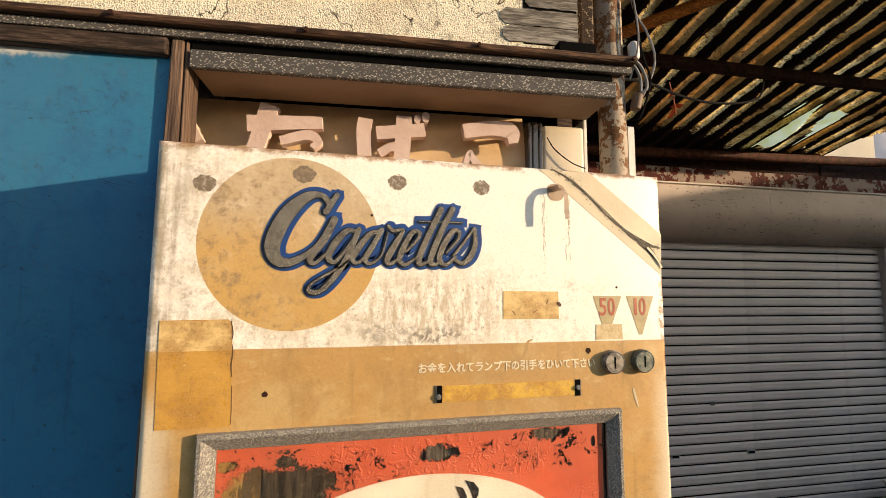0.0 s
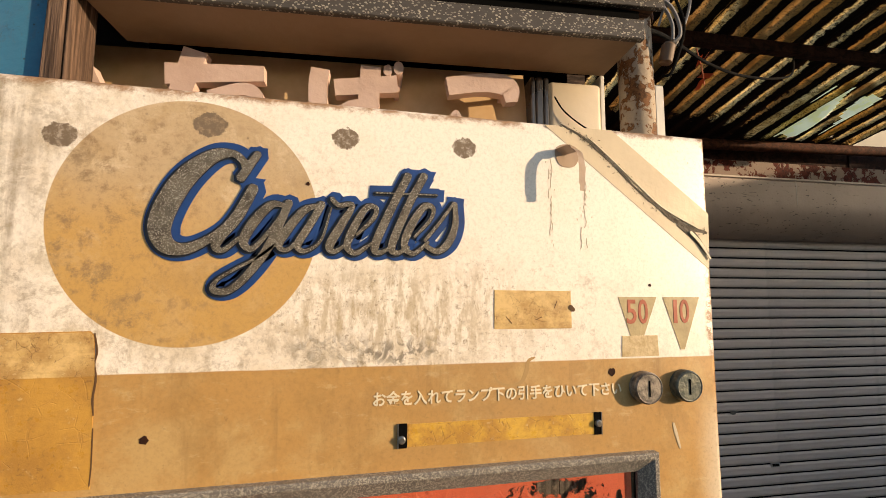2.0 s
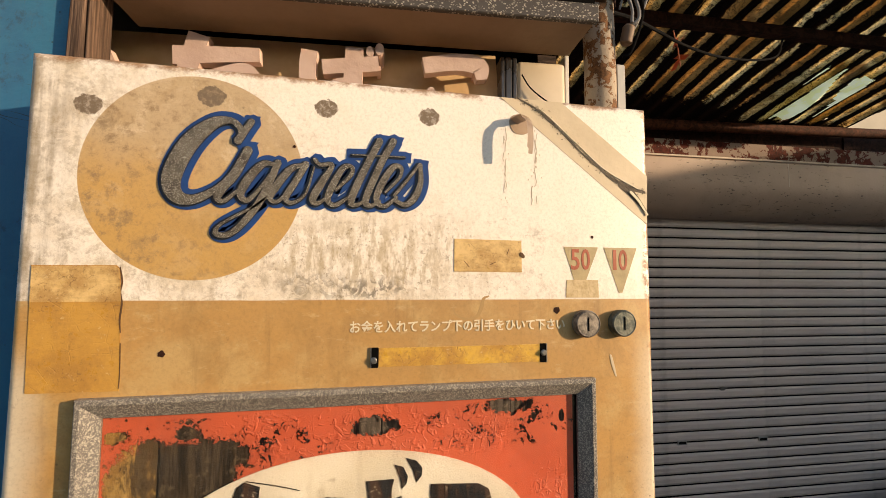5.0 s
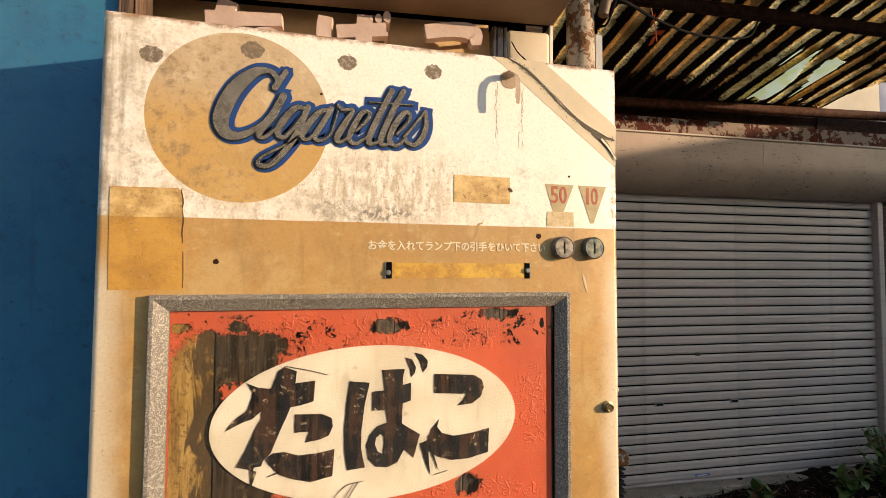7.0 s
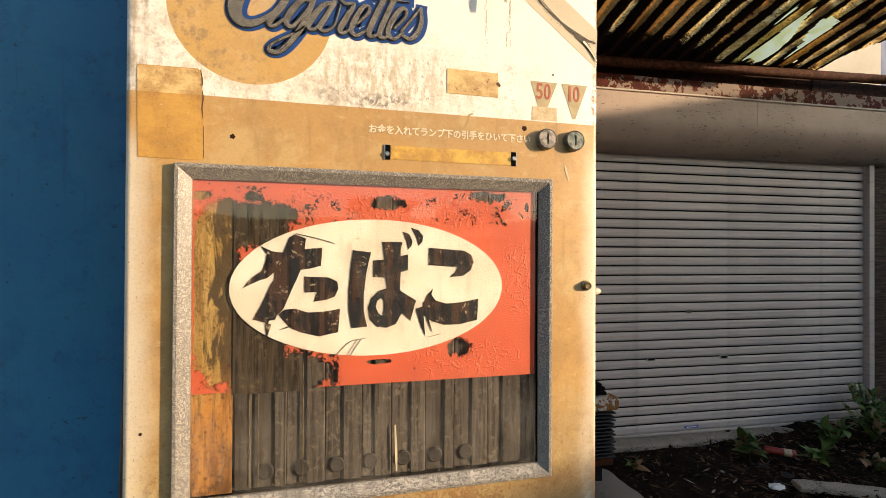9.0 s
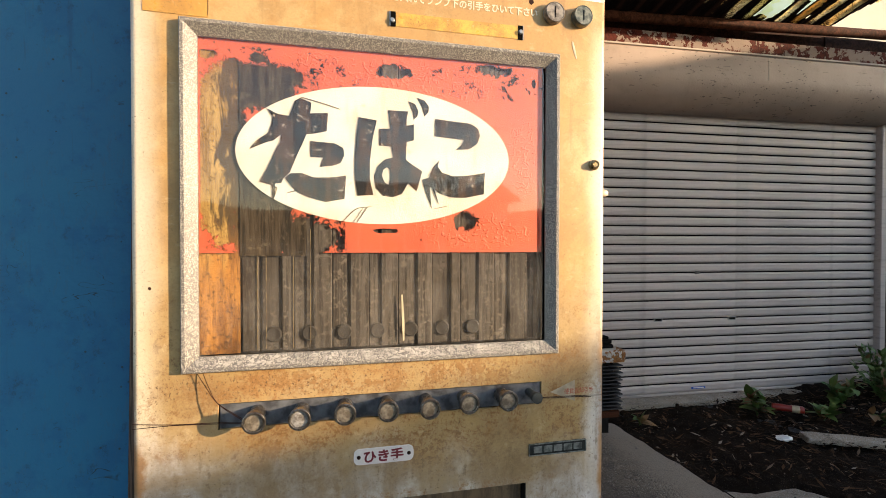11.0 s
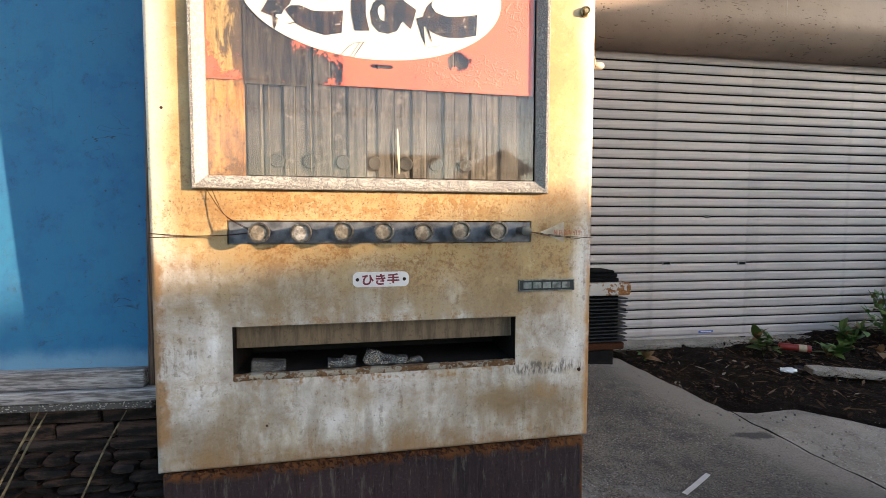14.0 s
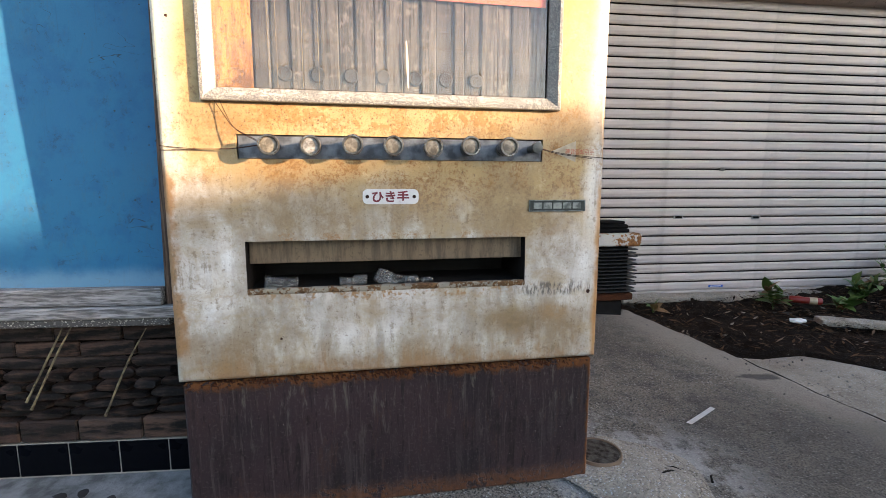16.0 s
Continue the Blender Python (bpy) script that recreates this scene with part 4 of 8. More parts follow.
WOOD_POST = wood_material("weathered_brown_wood", (0.20, 0.13, 0.09), (0.11, 0.070, 0.050), "z")
WOOD_RAIL = wood_material("dark_weathered_wood", (0.105, 0.070, 0.050), (0.042, 0.028, 0.021), "x")
WOOD_SILL = wood_material("grey_weathered_wood", (0.36, 0.33, 0.31), (0.23, 0.205, 0.19), "x", 0.8, 0.4)
WOOD_TRIM = wood_material("red_brown_trim_wood", (0.13, 0.068, 0.038), (0.060, 0.033, 0.021), "x")
WOOD_ORANGE = wood_material("orange_stained_pole", (0.80, 0.30, 0.065), (0.58, 0.19, 0.04), "x", 0.6, 0.3)
STUCCO = stucco_material()
BLUE = blue_material()
SHUTTER = shutter_material()
COVER = cover_material()
RUST_BEAM = rust_material("flaking_painted_beam", (0.10, 0.020, 0.012), (0.31, 0.235, 0.19), 0.46, 0.85, 1.3)
RUST_DARK = rust_material("dark_rusted_steel", (0.050, 0.020, 0.013))
RUST_ORANGE = rust_material("orange_rust", (0.075, 0.024, 0.009), None, 0.5, 0.9, 9.0)
RUST_WHITE = rust_material("white_enamel_with_rust", (0.30, 0.13, 0.04), (0.55, 0.51, 0.45), 0.62, 0.6, 2.0)
PIPE = rust_material("flaking_painted_pipe", (0.22, 0.105, 0.045), (0.46, 0.38, 0.29), 0.66, 0.7, 4.0)
FOOT = plinth_material()
RED = red_sheet_material()
CONCRETE = concrete_material("old_grey_concrete", (0.235, 0.225, 0.210), (0.120, 0.115, 0.108), 2.0, 0.8)
PLINTH = simple("smooth_plinth_concrete", (0.27, 0.262, 0.25), 0.85, 0, 0.9, 22, 120, 0.002, 0.5, (0.10, 0.095, 0.088))
CONCRETE_PALE = concrete_material("pale_rough_concrete", (0.43, 0.37, 0.30), (0.265, 0.227, 0.182), 4.0, 1.0)
ASPHALT = concrete_material("asphalt", (0.055, 0.055, 0.056), (0.040, 0.040, 0.041), 0.6, 1.0)
SLAB = slab_material()
SOIL = soil_material()
SLATE = slate_material()
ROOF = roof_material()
GLASS = glass_material("dusty_display_glass", (0.96, 0.97, 0.95), 0.03, 0.22)
g = G("cream_sign_paint", 0.5)
wipe = g.noise(1.0, 5, 0.65, g.scaled((42, 42, 7)))
spot, fleck = g.noise(70, 6, 0.75), g.noise(210, 4, 0.7)
c = g.mix(g.step(g.noise(11, 5, 0.6), 0.36, 0.66), (0.80, 0.78, 0.725), (0.70, 0.665, 0.585))
c = g.mix(g.mul(g.step(wipe, 0.54, 0.70), 0.5), c, (0.50, 0.46, 0.39))
c = g.mix(g.mul(g.step(spot, 0.60, 0.68), 0.55), c, (0.42, 0.37, 0.30))
g.color(g.mix(g.mul(g.step(fleck, 0.68, 0.72), 0.8), c, (0.16, 0.12, 0.09)))
g.bump(g.add(spot, fleck), 0.0008)
CREAM = g.mat
BLUEPAINT = simple("deep_blue_enamel", (0.010, 0.055, 0.23), 0.35, 0, 0.6, 30, 120, 0.0004)
GLITTER = glitter_material()
# BLACK also paints shade into gaps, grooves and recesses
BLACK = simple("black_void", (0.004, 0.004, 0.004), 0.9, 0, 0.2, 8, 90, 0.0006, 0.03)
PINK = simple("faded_pink_sign_letter", (0.60, 0.46, 0.40), 0.7, 0, 0.5, 14, 90, 0.001, 0.4, (0.44, 0.31, 0.26))
SIGNBOARD = simple("yellowed_sign_acrylic", (0.72, 0.52, 0.30), 0.4, 0, 0.6, 9, 60, 0.0004, 0.5, (0.42, 0.26, 0.12))
SIGNCAP = simple("cream_plastic", (0.66, 0.57, 0.43), 0.4, 0, 0.35, 6, 60, 0.0004)
STEEL = simple("dull_steel", (0.42, 0.41, 0.38), 0.32, 0.9, 0.5, 20, 120, 0.0005)
STEEL_BLUE = simple("grey_blue_plate", (0.20, 0.21, 0.225), 0.42, 0.3, 1.0, 38, 130, 0.0008, 0.5, (0.055, 0.056, 0.06))
CHROME = simple("worn_chrome", (0.30, 0.28, 0.25), 0.3, 0.9, 0.8, 60, 200, 0.0006, 0.5, (0.07, 0.06, 0.05))
SILVER_FACE = simple("cloudy_plastic_button", (0.33, 0.29, 0.225), 0.35, 0.1, 1.0, 90, 220, 0.0008, 0.5, (0.11, 0.09, 0.065))
PATINA = simple("green_black_patina", (0.085, 0.088, 0.080), 0.45, 0.4, 0.7, 40, 160, 0.0008, 0.5, (0.03, 0.04, 0.038))
TAPE = tape_material("yellowed_cracked_tape", (0.66, 0.41, 0.075), (0.42, 0.22, 0.05))
TAPE_AMBER = tape_material("amber_old_label", (0.54, 0.30, 0.065), (0.40, 0.21, 0.05), 0.6, 0.22)
TAPE_PALE = tape_material("pale_yellowed_label", (0.72, 0.52, 0.235), (0.42, 0.25, 0.085), 1.6, 1.0)
BEIGE = simple("beige_stripe_paint", (0.62, 0.52, 0.36), 0.5, 0, 0.3, 12, 90, 0.0005)
KHAKI = simple("faded_khaki_paint", (0.45, 0.36, 0.19), 0.5, 0, 0.5, 60, 160, 0.0004)
REDINK = simple("faded_red_print", (0.42, 0.10, 0.05), 0.6, 0, 0.5, 60, 160, 0.0003)
MAROON = simple("dark_red_enamel", (0.17, 0.012, 0.02), 0.35, 0, 0.3, 60, 150, 0.0003)
WHITEINK = simple("cream_print", (0.78, 0.70, 0.52), 0.55, 0, 0.4, 60, 160, 0.0003)
WHITE_ENAMEL = simple("white_enamel", (0.72, 0.70, 0.68), 0.25, 0, 0.35, 30, 120, 0.0004)
BLACKPAINT = letter_material()
RUBBER = simple("black_rubber", (0.006, 0.006, 0.006), 0.8, 0, 0.3, 20, 90, 0, 0.05)
WIRE_GREY = simple("grey_cable", (0.20, 0.20, 0.20), 0.5, 0, 0.4, 30, 90, 0.0003)
PATCH = patch_material()
TILE = simple("black_glazed_tile", (0.0025, 0.003, 0.0045), 0.3, 0, 0.3, 8, 80, 0.0004, 0.05)
GROUT = simple("pale_grout", (0.33, 0.30, 0.26), 0.9, 0, 0.5, 30, 140, 0.0008)
TAN_BOARD = simple("tan_soffit_board", (0.34, 0.235, 0.15), 0.7, 0, 0.5, 5, 80, 0.0008)
g = G("brown_delivery_flap", 0.55)
v = g.noise(1.0, 5, 0.7, g.scaled((48, 48, 7)))
c = g.mix(g.step(v, 0.42, 0.62), (0.150, 0.104, 0.058), (0.070, 0.048, 0.028))
g.color(g.mix(g.mul(g.step(g.noise(90, 5, 0.75), 0.55, 0.62), 0.5), c, (0.045, 0.03, 0.018)))
g.bump(v, 0.0008)
FLAP = g.mat
g = G("dusty_grey_column", 0.6, 0.0, 0.2)
v = g.noise(1.0, 5, 0.7, g.scaled((160, 160, 7)))
c = g.mix(g.step(v, 0.42, 0.60), (0.120, 0.104, 0.088), (0.045, 0.037, 0.031))
c = g.mix(g.mul(g.step(g.noise(90, 5, 0.8), 0.53, 0.60), 0.7), c, (0.22, 0.19, 0.155))
g.color(g.mix(g.mul(g.rnd(), 0.6), c, (0.040, 0.034, 0.029)))
COLUMN = g.mat
OCHRE = ochre_material()
PLASTIC = simple("crumpled_clear_plastic", (0.62, 0.61, 0.57), 0.08, 0, 0.8, 60, 130, 0.006, 0.6, (0.12, 0.11, 0.10))
PLASTIC.node_tree.nodes["Principled BSDF"].inputs["Transmission Weight"].default_value = 0.80
PAPER = simple("white_litter", (0.82, 0.80, 0.76), 0.7, 0, 0.3, 20, 90, 0.0006)
CANRED = simple("red_can_paint", (0.24, 0.018, 0.010), 0.35, 0, 0.4, 20, 90, 0.0006)
BRASS = simple("dull_brass", (0.30, 0.22, 0.11), 0.35, 0.8, 0.5, 40, 120, 0.0004)
LABELBLUE = simple("blue_label", (0.01, 0.09, 0.42), 0.4, 0, 0.2, 30, 90, 0.0003)
LEAF = leaf_material("weed_leaf", (0.045, 0.11, 0.022), (0.10, 0.15, 0.03))
LEAF_DRY = leaf_material("dry_leaf", (0.16, 0.08, 0.03), (0.24, 0.15, 0.07))
STRAW = simple("straw", (0.27, 0.21, 0.105), 0.8, 0, 1.0, 45, 120, 0.001, 0.5, (0.07, 0.05, 0.03))
HOUSE_WALL = simple("pale_house_plaster", (0.52, 0.48, 0.40), 0.9, 0, 0.3, 1.2, 20, 0.002)
HOUSE_WALL_B = simple("grey_house_siding", (0.34, 0.34, 0.33), 0.85, 0, 0.3, 1.2, 20, 0.002)
ROOF_TILE = simple("dark_roof_tile", (0.07, 0.07, 0.075), 0.6, 0, 0.5, 3, 25, 0.004)
WINDOW_GLASS = simple("dark_window_glass", (0.03, 0.04, 0.055), 0.08, 0, 0.1, 2, 20, 0)
PALE_ROOF = simple("pale_grey_sheet_roof", (0.36, 0.36, 0.37), 0.6, 0, 0.4, 3, 25, 0.002)
ALU = simple("aluminium_frame", (0.40, 0.40, 0.40), 0.4, 0.8, 0.3, 10, 60, 0.0004)

# ---- ground ----
def slab_height(x, y):
    """The forecourt falls away from the shop front to the right."""
    return 0.037 - 0.082 * max(0.0, min(x, 2.1) - 0.82) - 0.010 * max(0.0, y)


def sheet(bm, xs, ys, zf, skirt=None):
    rows = [[bm.verts.new((x, y, zf(x, y))) for x in xs] for y in ys]
    for a, b in zip(rows, rows[1:]):
        for i in range(len(xs) - 1):
            bm.faces.new((a[i], a[i + 1], b[i + 1], b[i]))
    if skirt is not None:
        rim = rows[0] + [r[-1] for r in rows[1:]] + rows[-1][-2::-1] + [r[0] for r in rows[-2:0:-1]]
        low = [bm.verts.new((v.co.x, v.co.y, skirt)) for v in rim]
        for i in range(len(rim)):
            j = (i + 1) % len(rim)
            bm.faces.new((rim[i], rim[j], low[j], low[i]))
    return bm


bm = nb()
gx = [-900, -80, -20, -6, 0, 4, 8, 20, 80, 900]
sheet(bm, gx, [-900, -80, -20, -6, 0, 3, 6, 20, 80, 900], lambda x, y: -0.13)
structure("ground", bm, ASPHALT, "dark grey asphalt ground of street and yard", "ground")


def slab_edge(y):
    """The slab's right-hand edge, broken and not quite straight."""
    return 1.950 + 0.009 * math.sin(6 * y + 2) + 0.006 * math.sin(23 * y + 1) + 0.004 * math.sin(51 * y) - 0.9 * max(0.0, y - 1.64)


bm = nb()
ys = [-4.0, -2.5, -1.5, -0.9, -0.4, -0.1] + [0.05 + 0.05 * k for k in range(34)]
us = [-3.4, -1.5, 0.0, 0.5, 0.85, 1.1, 1.3, 1.5, 1.7, 1.85, None]
rows = []
for y in ys:
    e = slab_edge(y)
    line = [u for u in us if u is not None and u < e - 0.03] + [e - 0.012, e]
    while len(line) < 12:
        line.insert(-2, line[-3] + (line[-2] - line[-3]) * 0.5)
    rows.append([bm.verts.new((x, y, slab_height(x, y) - (0.006 if x == e else 0) + 0.002 * noise.noise((x * 3, y * 3, 0)))) for x in line])
for a, b in zip(rows, rows[1:]):
    for i in range(11):
        bm.faces.new((a[i], a[i + 1], b[i + 1], b[i]))
low = [bm.verts.new((r[-1].co.x - 0.004, r[-1].co.y, -0.13)) for r in rows]
for i in range(len(rows) - 1):
    bm.faces.new((rows[i][-1], low[i], low[i + 1], rows[i + 1][-1]))
structure("pavement_slab", bm, SLAB, "worn grey concrete forecourt slab with a broken edge", "pavement", True)

# paler rough concrete beyond the slab's edge
bm = nb()
xs = [1.93 + 0.024 * k for k in range(84)]


def pale_far(x):
    return 0.93 - 1.5 * max(0.0, min(x, 2.56) - 2.38) - 0.08 * max(0.0, x - 2.56) + 0.05 * noise.noise((x * 3.1, 2, 0)) + 0.035 * noise.noise((x * 9, 5, 0)) + 0.015 * noise.noise((x * 26, 8, 0))


rows = [[bm.verts.new((x, -3.0 + (pale_far(x) + 3.0) * k / 24, -0.088 - (0.035 if k == 24 else 0.0) + 0.003 * noise.noise((x * 5, k, 1)))) for x in xs] for k in range(25)]
for a, b in zip(rows, rows[1:]):
    for i in range(len(xs) - 1):
        bm.faces.new((a[i], a[i + 1], b[i + 1], b[i]))
structure("pavement_apron", bm, CONCRETE_PALE, "pale rough concrete apron beside the soil", "pavement", True)

# bare soil in front of the shutter
bm = nb()
sheet(bm, [1.75 + 0.04 * k for k in range(84)], [0.45 + 0.04 * k for k in range(41)],
      lambda x, y: -0.125 if y < pale_far(x) - 0.02 else -0.108 + 0.040 * noise.noise((x * 2.2, y * 2.2, 3)) + 0.024 * noise.noise((x * 9, y * 9, 5)) + 0.014 * noise.noise((x * 24, y * 24, 7))
      + 0.05 * max(0.0, x - 3.2) * max(0.0, min(1.0, (y - 1.0))))
structure("soil_bed", bm, SOIL, "dark damp bare soil with leaf mould", "soil", True)

# low plinth under the shop front
bm = nb()
box(bm, -3.4, 0.03, -0.05, 0.6, -0.05, 0.060, 0.014, None, 2)
structure("plinth", bm, PLINTH, "low pale concrete plinth along the shop front", "plinth")

# dirt in the joint along the slab's edge
bm = nb()
yy = [-1.5 + 0.05 * k for k in range(56)]
a = [bm.verts.new((slab_edge(y) - 0.006 - 0.006 * noise.noise((y * 9, 1, 0)), y, slab_height(slab_edge(y), y) + 0.003)) for y in yy]
b = [bm.verts.new((slab_edge(y) + 0.007 + 0.010 * noise.noise((y * 7, 5, 0)), y, slab_height(slab_edge(y), y) + 0.001)) for y in yy]
for i in range(len(yy) - 1):
    bm.faces.new((a[i], a[i + 1], b[i + 1], b[i]))
structure("joint_dirt", bm, SOIL, "dark dirt in the joint along the slab", "dirt", True)
# pale mortar smeared beside the machine's foot
bm = nb()
c = [bm.verts.new((0.93 + r * (1 + 0.3 * noise.noise((math.cos(q) * 2, math.sin(q) * 2, 4))) * 0.17 * math.cos(q), 0.02 + r * 0.15 * (1 + 0.4 * noise.noise((math.cos(q) * 2, math.sin(q) * 2, 9))) * math.sin(q),
      slab_height(0.93 + r * 0.17 * math.cos(q), 0) + 0.004 + 0.010 * (1 - r) + 0.005 * noise.noise((q * 3, r * 5, 2)))) for r in (0.2, 0.45, 0.7, 0.9, 1.0) for q in np.linspace(0, 2 * math.pi, 31)[:-1]]
for k in range(4):
    for i in range(30):
        j = (i + 1) % 30
        bm.faces.new((c[k * 30 + i], c[k * 30 + j], c[k * 30 + 30 + j], c[k * 30 + 30 + i]))
bm.faces.new(c[:30])
structure("mortar_patch", bm, CONCRETE_PALE, "pale lumpy mortar smeared beside the machine's foot", "mortar", True)

# ---- shop front (turned a little against the machine) ----
FAC = pose(0, 0.13, 0, 0, 0, -5)
SHOP_L, SHOP_R = -3.2, 0.745

bm = nb()
box(bm, SHOP_L, 0.722, 0.035, 0.16, 2.02, 3.7, 0, FAC)
structure("wall_stucco", bm, STUCCO, "cream rough-cast stucco wall above the shop front", "wall")
lath = wood_material("grey_split_boards", (0.30, 0.275, 0.235), (0.16, 0.14, 0.115), "x")
random.seed(4)
for k in range(5):                      # bare boards where the stucco has broken away
    z0 = 2.074 + k * 0.037
    u0 = 0.545 + random.uniform(0.0, 0.07)
    zs = [z0 + random.uniform(-0.002, 0.002), z0 + 0.0335 + random.uniform(-0.002, 0.002)]
    top = [(u0 + i * (0.7215 - u0) / 12, zs[1] + 0.003 * noise.noise((i * 0.9, k * 3.1, 0)) - (0.012 if i == 0 else 0)) for i in range(13)]
    low = [(u0 + i * (0.7215 - u0) / 12, zs[0] + 0.003 * noise.noise((i * 0.9, k * 3.1, 7)) + (0.010 if i == 0 else 0)) for i in range(13)]
    bm = nb()
    plate(bm, low + top[::-1], 0.0325 + 0.0008 * (k % 2), 0.036, FAC)
    structure("lath", bm, lath, "grey split board where the stucco has broken away", "lath")
# a thin black sheet paints the shade between the boards
bm = nb()
box(bm, 0.605, 0.7205, 0.0343, 0.0348, 2.07, 2.26, 0, FAC)
structure("board_gap", bm, BLACK, "black sheet painting the shade between the bare boards", "gap")
# a solid black block takes the place of a shaded hole
bm = nb()
box(bm, 0.668, 0.7455, 0.006, 0.0355, 2.0345, 2.066, 0.001, FAC)
structure("dark_gap", bm, BLACK, "black block painting the shade of a hole at the stucco's corner", "gap")
bm = nb()
box(bm, SHOP_R - 0.005, 0.772, 0.06, 0.14, 2.036, 3.7, 0.004, FAC)
structure("corner_post", bm, rust_material("peeling_dark_post", (0.045, 0.028, 0.018), (0.26, 0.20, 0.13), 0.28, 0.9, 2.5), "dark peeling wooden corner post of the shop", "post")

# roof and back of the shop close the place
bm = nb()
box(bm, SHOP_L, 0.80, 0.16, 5.0, 3.6, 3.72, 0, FAC)
structure("roof_shop", bm, ROOF_TILE, "dark roof of the shop", "roof")
bm = nb()
box(bm, 0.72, 0.80, 0.24, 5.0, -0.1, 3.6, 0, FAC)
structure("wall_side", bm, WOOD_RAIL, "dark boarded side wall of the shop", "wall")
bm = nb()
box(bm, SHOP_L, 0.70, 1.2, 1.3, -0.1, 3.6, 0, FAC)
box(bm, SHOP_L - 0.1, SHOP_L, 0.0, 1.3, -0.1, 3.7, 0, FAC)
structure("wall_back", bm, HOUSE_WALL_B, "inner walls of the shop", "wall")

bm = nb()
box(bm, SHOP_L, 0.82, -0.018, 0.05, 2.020, 2.034, 0.003, FAC)
structure("trim_wood", bm, WOOD_TRIM, "thin red-brown wooden trim under the stucco", "trim")
bm = nb()
box(bm, SHOP_L, 0.815, -0.004, 0.006, 2.004, 2.0185, 0.001, FAC)
structure("trim_speckled", bm, TERRAZZO_DARK, "grey speckled strip below the wooden trim", "trim")
bm = nb()
for k in range(12):
    tube(bm, [FAC @ Vector((-2.6 + 0.31 * k, -0.018, 2.027)), FAC @ Vector((-2.6 + 0.31 * k, -0.024, 2.027))], 0.004, 8)
tagged(part("nail_row", bm, RUST_DARK, None, "", True), "rusty nail heads in the wooden trim", "nails", "", "stuff")

# canopy over the sign
bm = nb()
box(bm, -0.005, 0.783, 0.0, 0.012, 1.9535, 1.986, 0.002, FAC)
structure("fascia", bm, TERRAZZO_DARK, "dark grey speckled canopy fascia above the sign", "fascia")
bm = nb()
box(bm, -0.005, 0.779, 0.0125, 0.125, 1.9565, 1.966, 0.001, FAC)
structure("soffit", bm, TAN_BOARD, "tan board under the canopy", "soffit")
# a black sheet stands in for the shade behind the sign
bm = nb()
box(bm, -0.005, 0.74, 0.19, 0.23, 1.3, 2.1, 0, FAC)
structure("wall_behind_sign", bm, BLACK, "black sheet painting the shade behind the sign", "wall")
# deck coloured black so that the canopy gap reads as shade
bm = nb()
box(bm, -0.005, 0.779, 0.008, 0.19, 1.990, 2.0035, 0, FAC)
structure("canopy_deck", bm, BLACK, "canopy boards painted black for the shade in the gap", "canopy")

# blue shuttered panel in its wooden frame
bm = nb()
box(bm, SHOP_L, -0.033, 0.016, 0.05, 0.470, 1.980)
for z in (0.62, 0.77, 0.92, 1.07, 1.22, 1.40, 1.60, 1.80):
    bmesh.ops.bisect_plane(bm, geom=bm.verts[:] + bm.edges[:] + bm.faces[:], plane_co=(0, 0, z), plane_no=(0, 0, 1))
for v in bm.verts:                      # the sheet stands out at the foot and is dished behind the machine
    h = min(1.0, max(0.0, (v.co.z - 0.47) / 1.51))
    v.co.y += -0.007 * (1 - h) + 0.021 * math.sin(math.pi * min(1.0, h * 1.25)) ** 1.5
    v.co = FAC @ v.co
structure("blue_panel", bm, BLUE, "blue painted sheet panel, scuffed and faded", "panel")
bm = nb()
box(bm, SHOP_L, -0.041, -0.002, 0.06, 1.974, 2.0035, 0.004, FAC, 2)
structure("head_rail", bm, WOOD_RAIL, "dark weathered wooden rail above the blue panel", "rail")
bm = nb()
for k, (x0, x1, y0, y1) in enumerate(((-0.0365, -0.016, 0.003, 0.06), (-0.0158, -0.0085, 0.006, 0.06))):
    vs = [bm.verts.new(FAC @ Vector((x + (0 if z > 1 or k or x > -0.03 else -0.0305), y, z))) for x in (x0, x1) for y in (y0, y1) for z in (0.405, 2.004)]
    fs = [bm.faces.new([vs[i] for i in q]) for q in ((0, 1, 3, 2), (4, 6, 7, 5), (0, 4, 5, 1), (2, 3, 7, 6), (0, 2, 6, 4), (1, 5, 7, 3))]
    bmesh.ops.bevel(bm, geom=list({e for f in fs for e in f.edges}), offset=0.003, segments=1, affect="EDGES")
structure("door_post", bm, WOOD_POST, "weathered brown wooden post beside the machine", "post")
bm = nb()
box(bm, SHOP_L, -0.0655, -0.012, 0.06, 0.437, 0.4735, 0.004, FAC, 2)
structure("sill_rail", bm, WOOD_SILL, "grey weathered wooden sill rail below the blue panel", "sill")
bm = nb()
box(bm, SHOP_L, -0.03, -0.022, 0.06, 0.413, 0.4365, 0.003, FAC)
structure("sill_ledge", bm, WOOD_SILL, "grey weathered ledge under the sill", "sill")
bm = nb()
box(bm, SHOP_L, -0.05, -0.018, 0.06, 0.397, 0.4125, 0.002, FAC)
structure("sill_strip", bm, TERRAZZO_DARK, "grey speckled strip under the ledge", "trim")

# ---- shed with the roller shutter ----
SHED = pose(2.9, 2.04, 0, 0, 0, -2.5)
Z_BOT, PITCH, N_SLAT = -0.062, 0.0672, 31
bm = nb()
box(bm, -2.6, 3.2, 0.10, 0.22, -0.2, 2.52, 0, SHED)
structure("wall_shed", bm, HOUSE_WALL_B, "plain wall behind the roller shutter", "wall")
bm = nb()
prof = [(-0.005, 2.300), (-0.255, 2.300), (-0.262, 2.292), (-0.262, 2.150)]
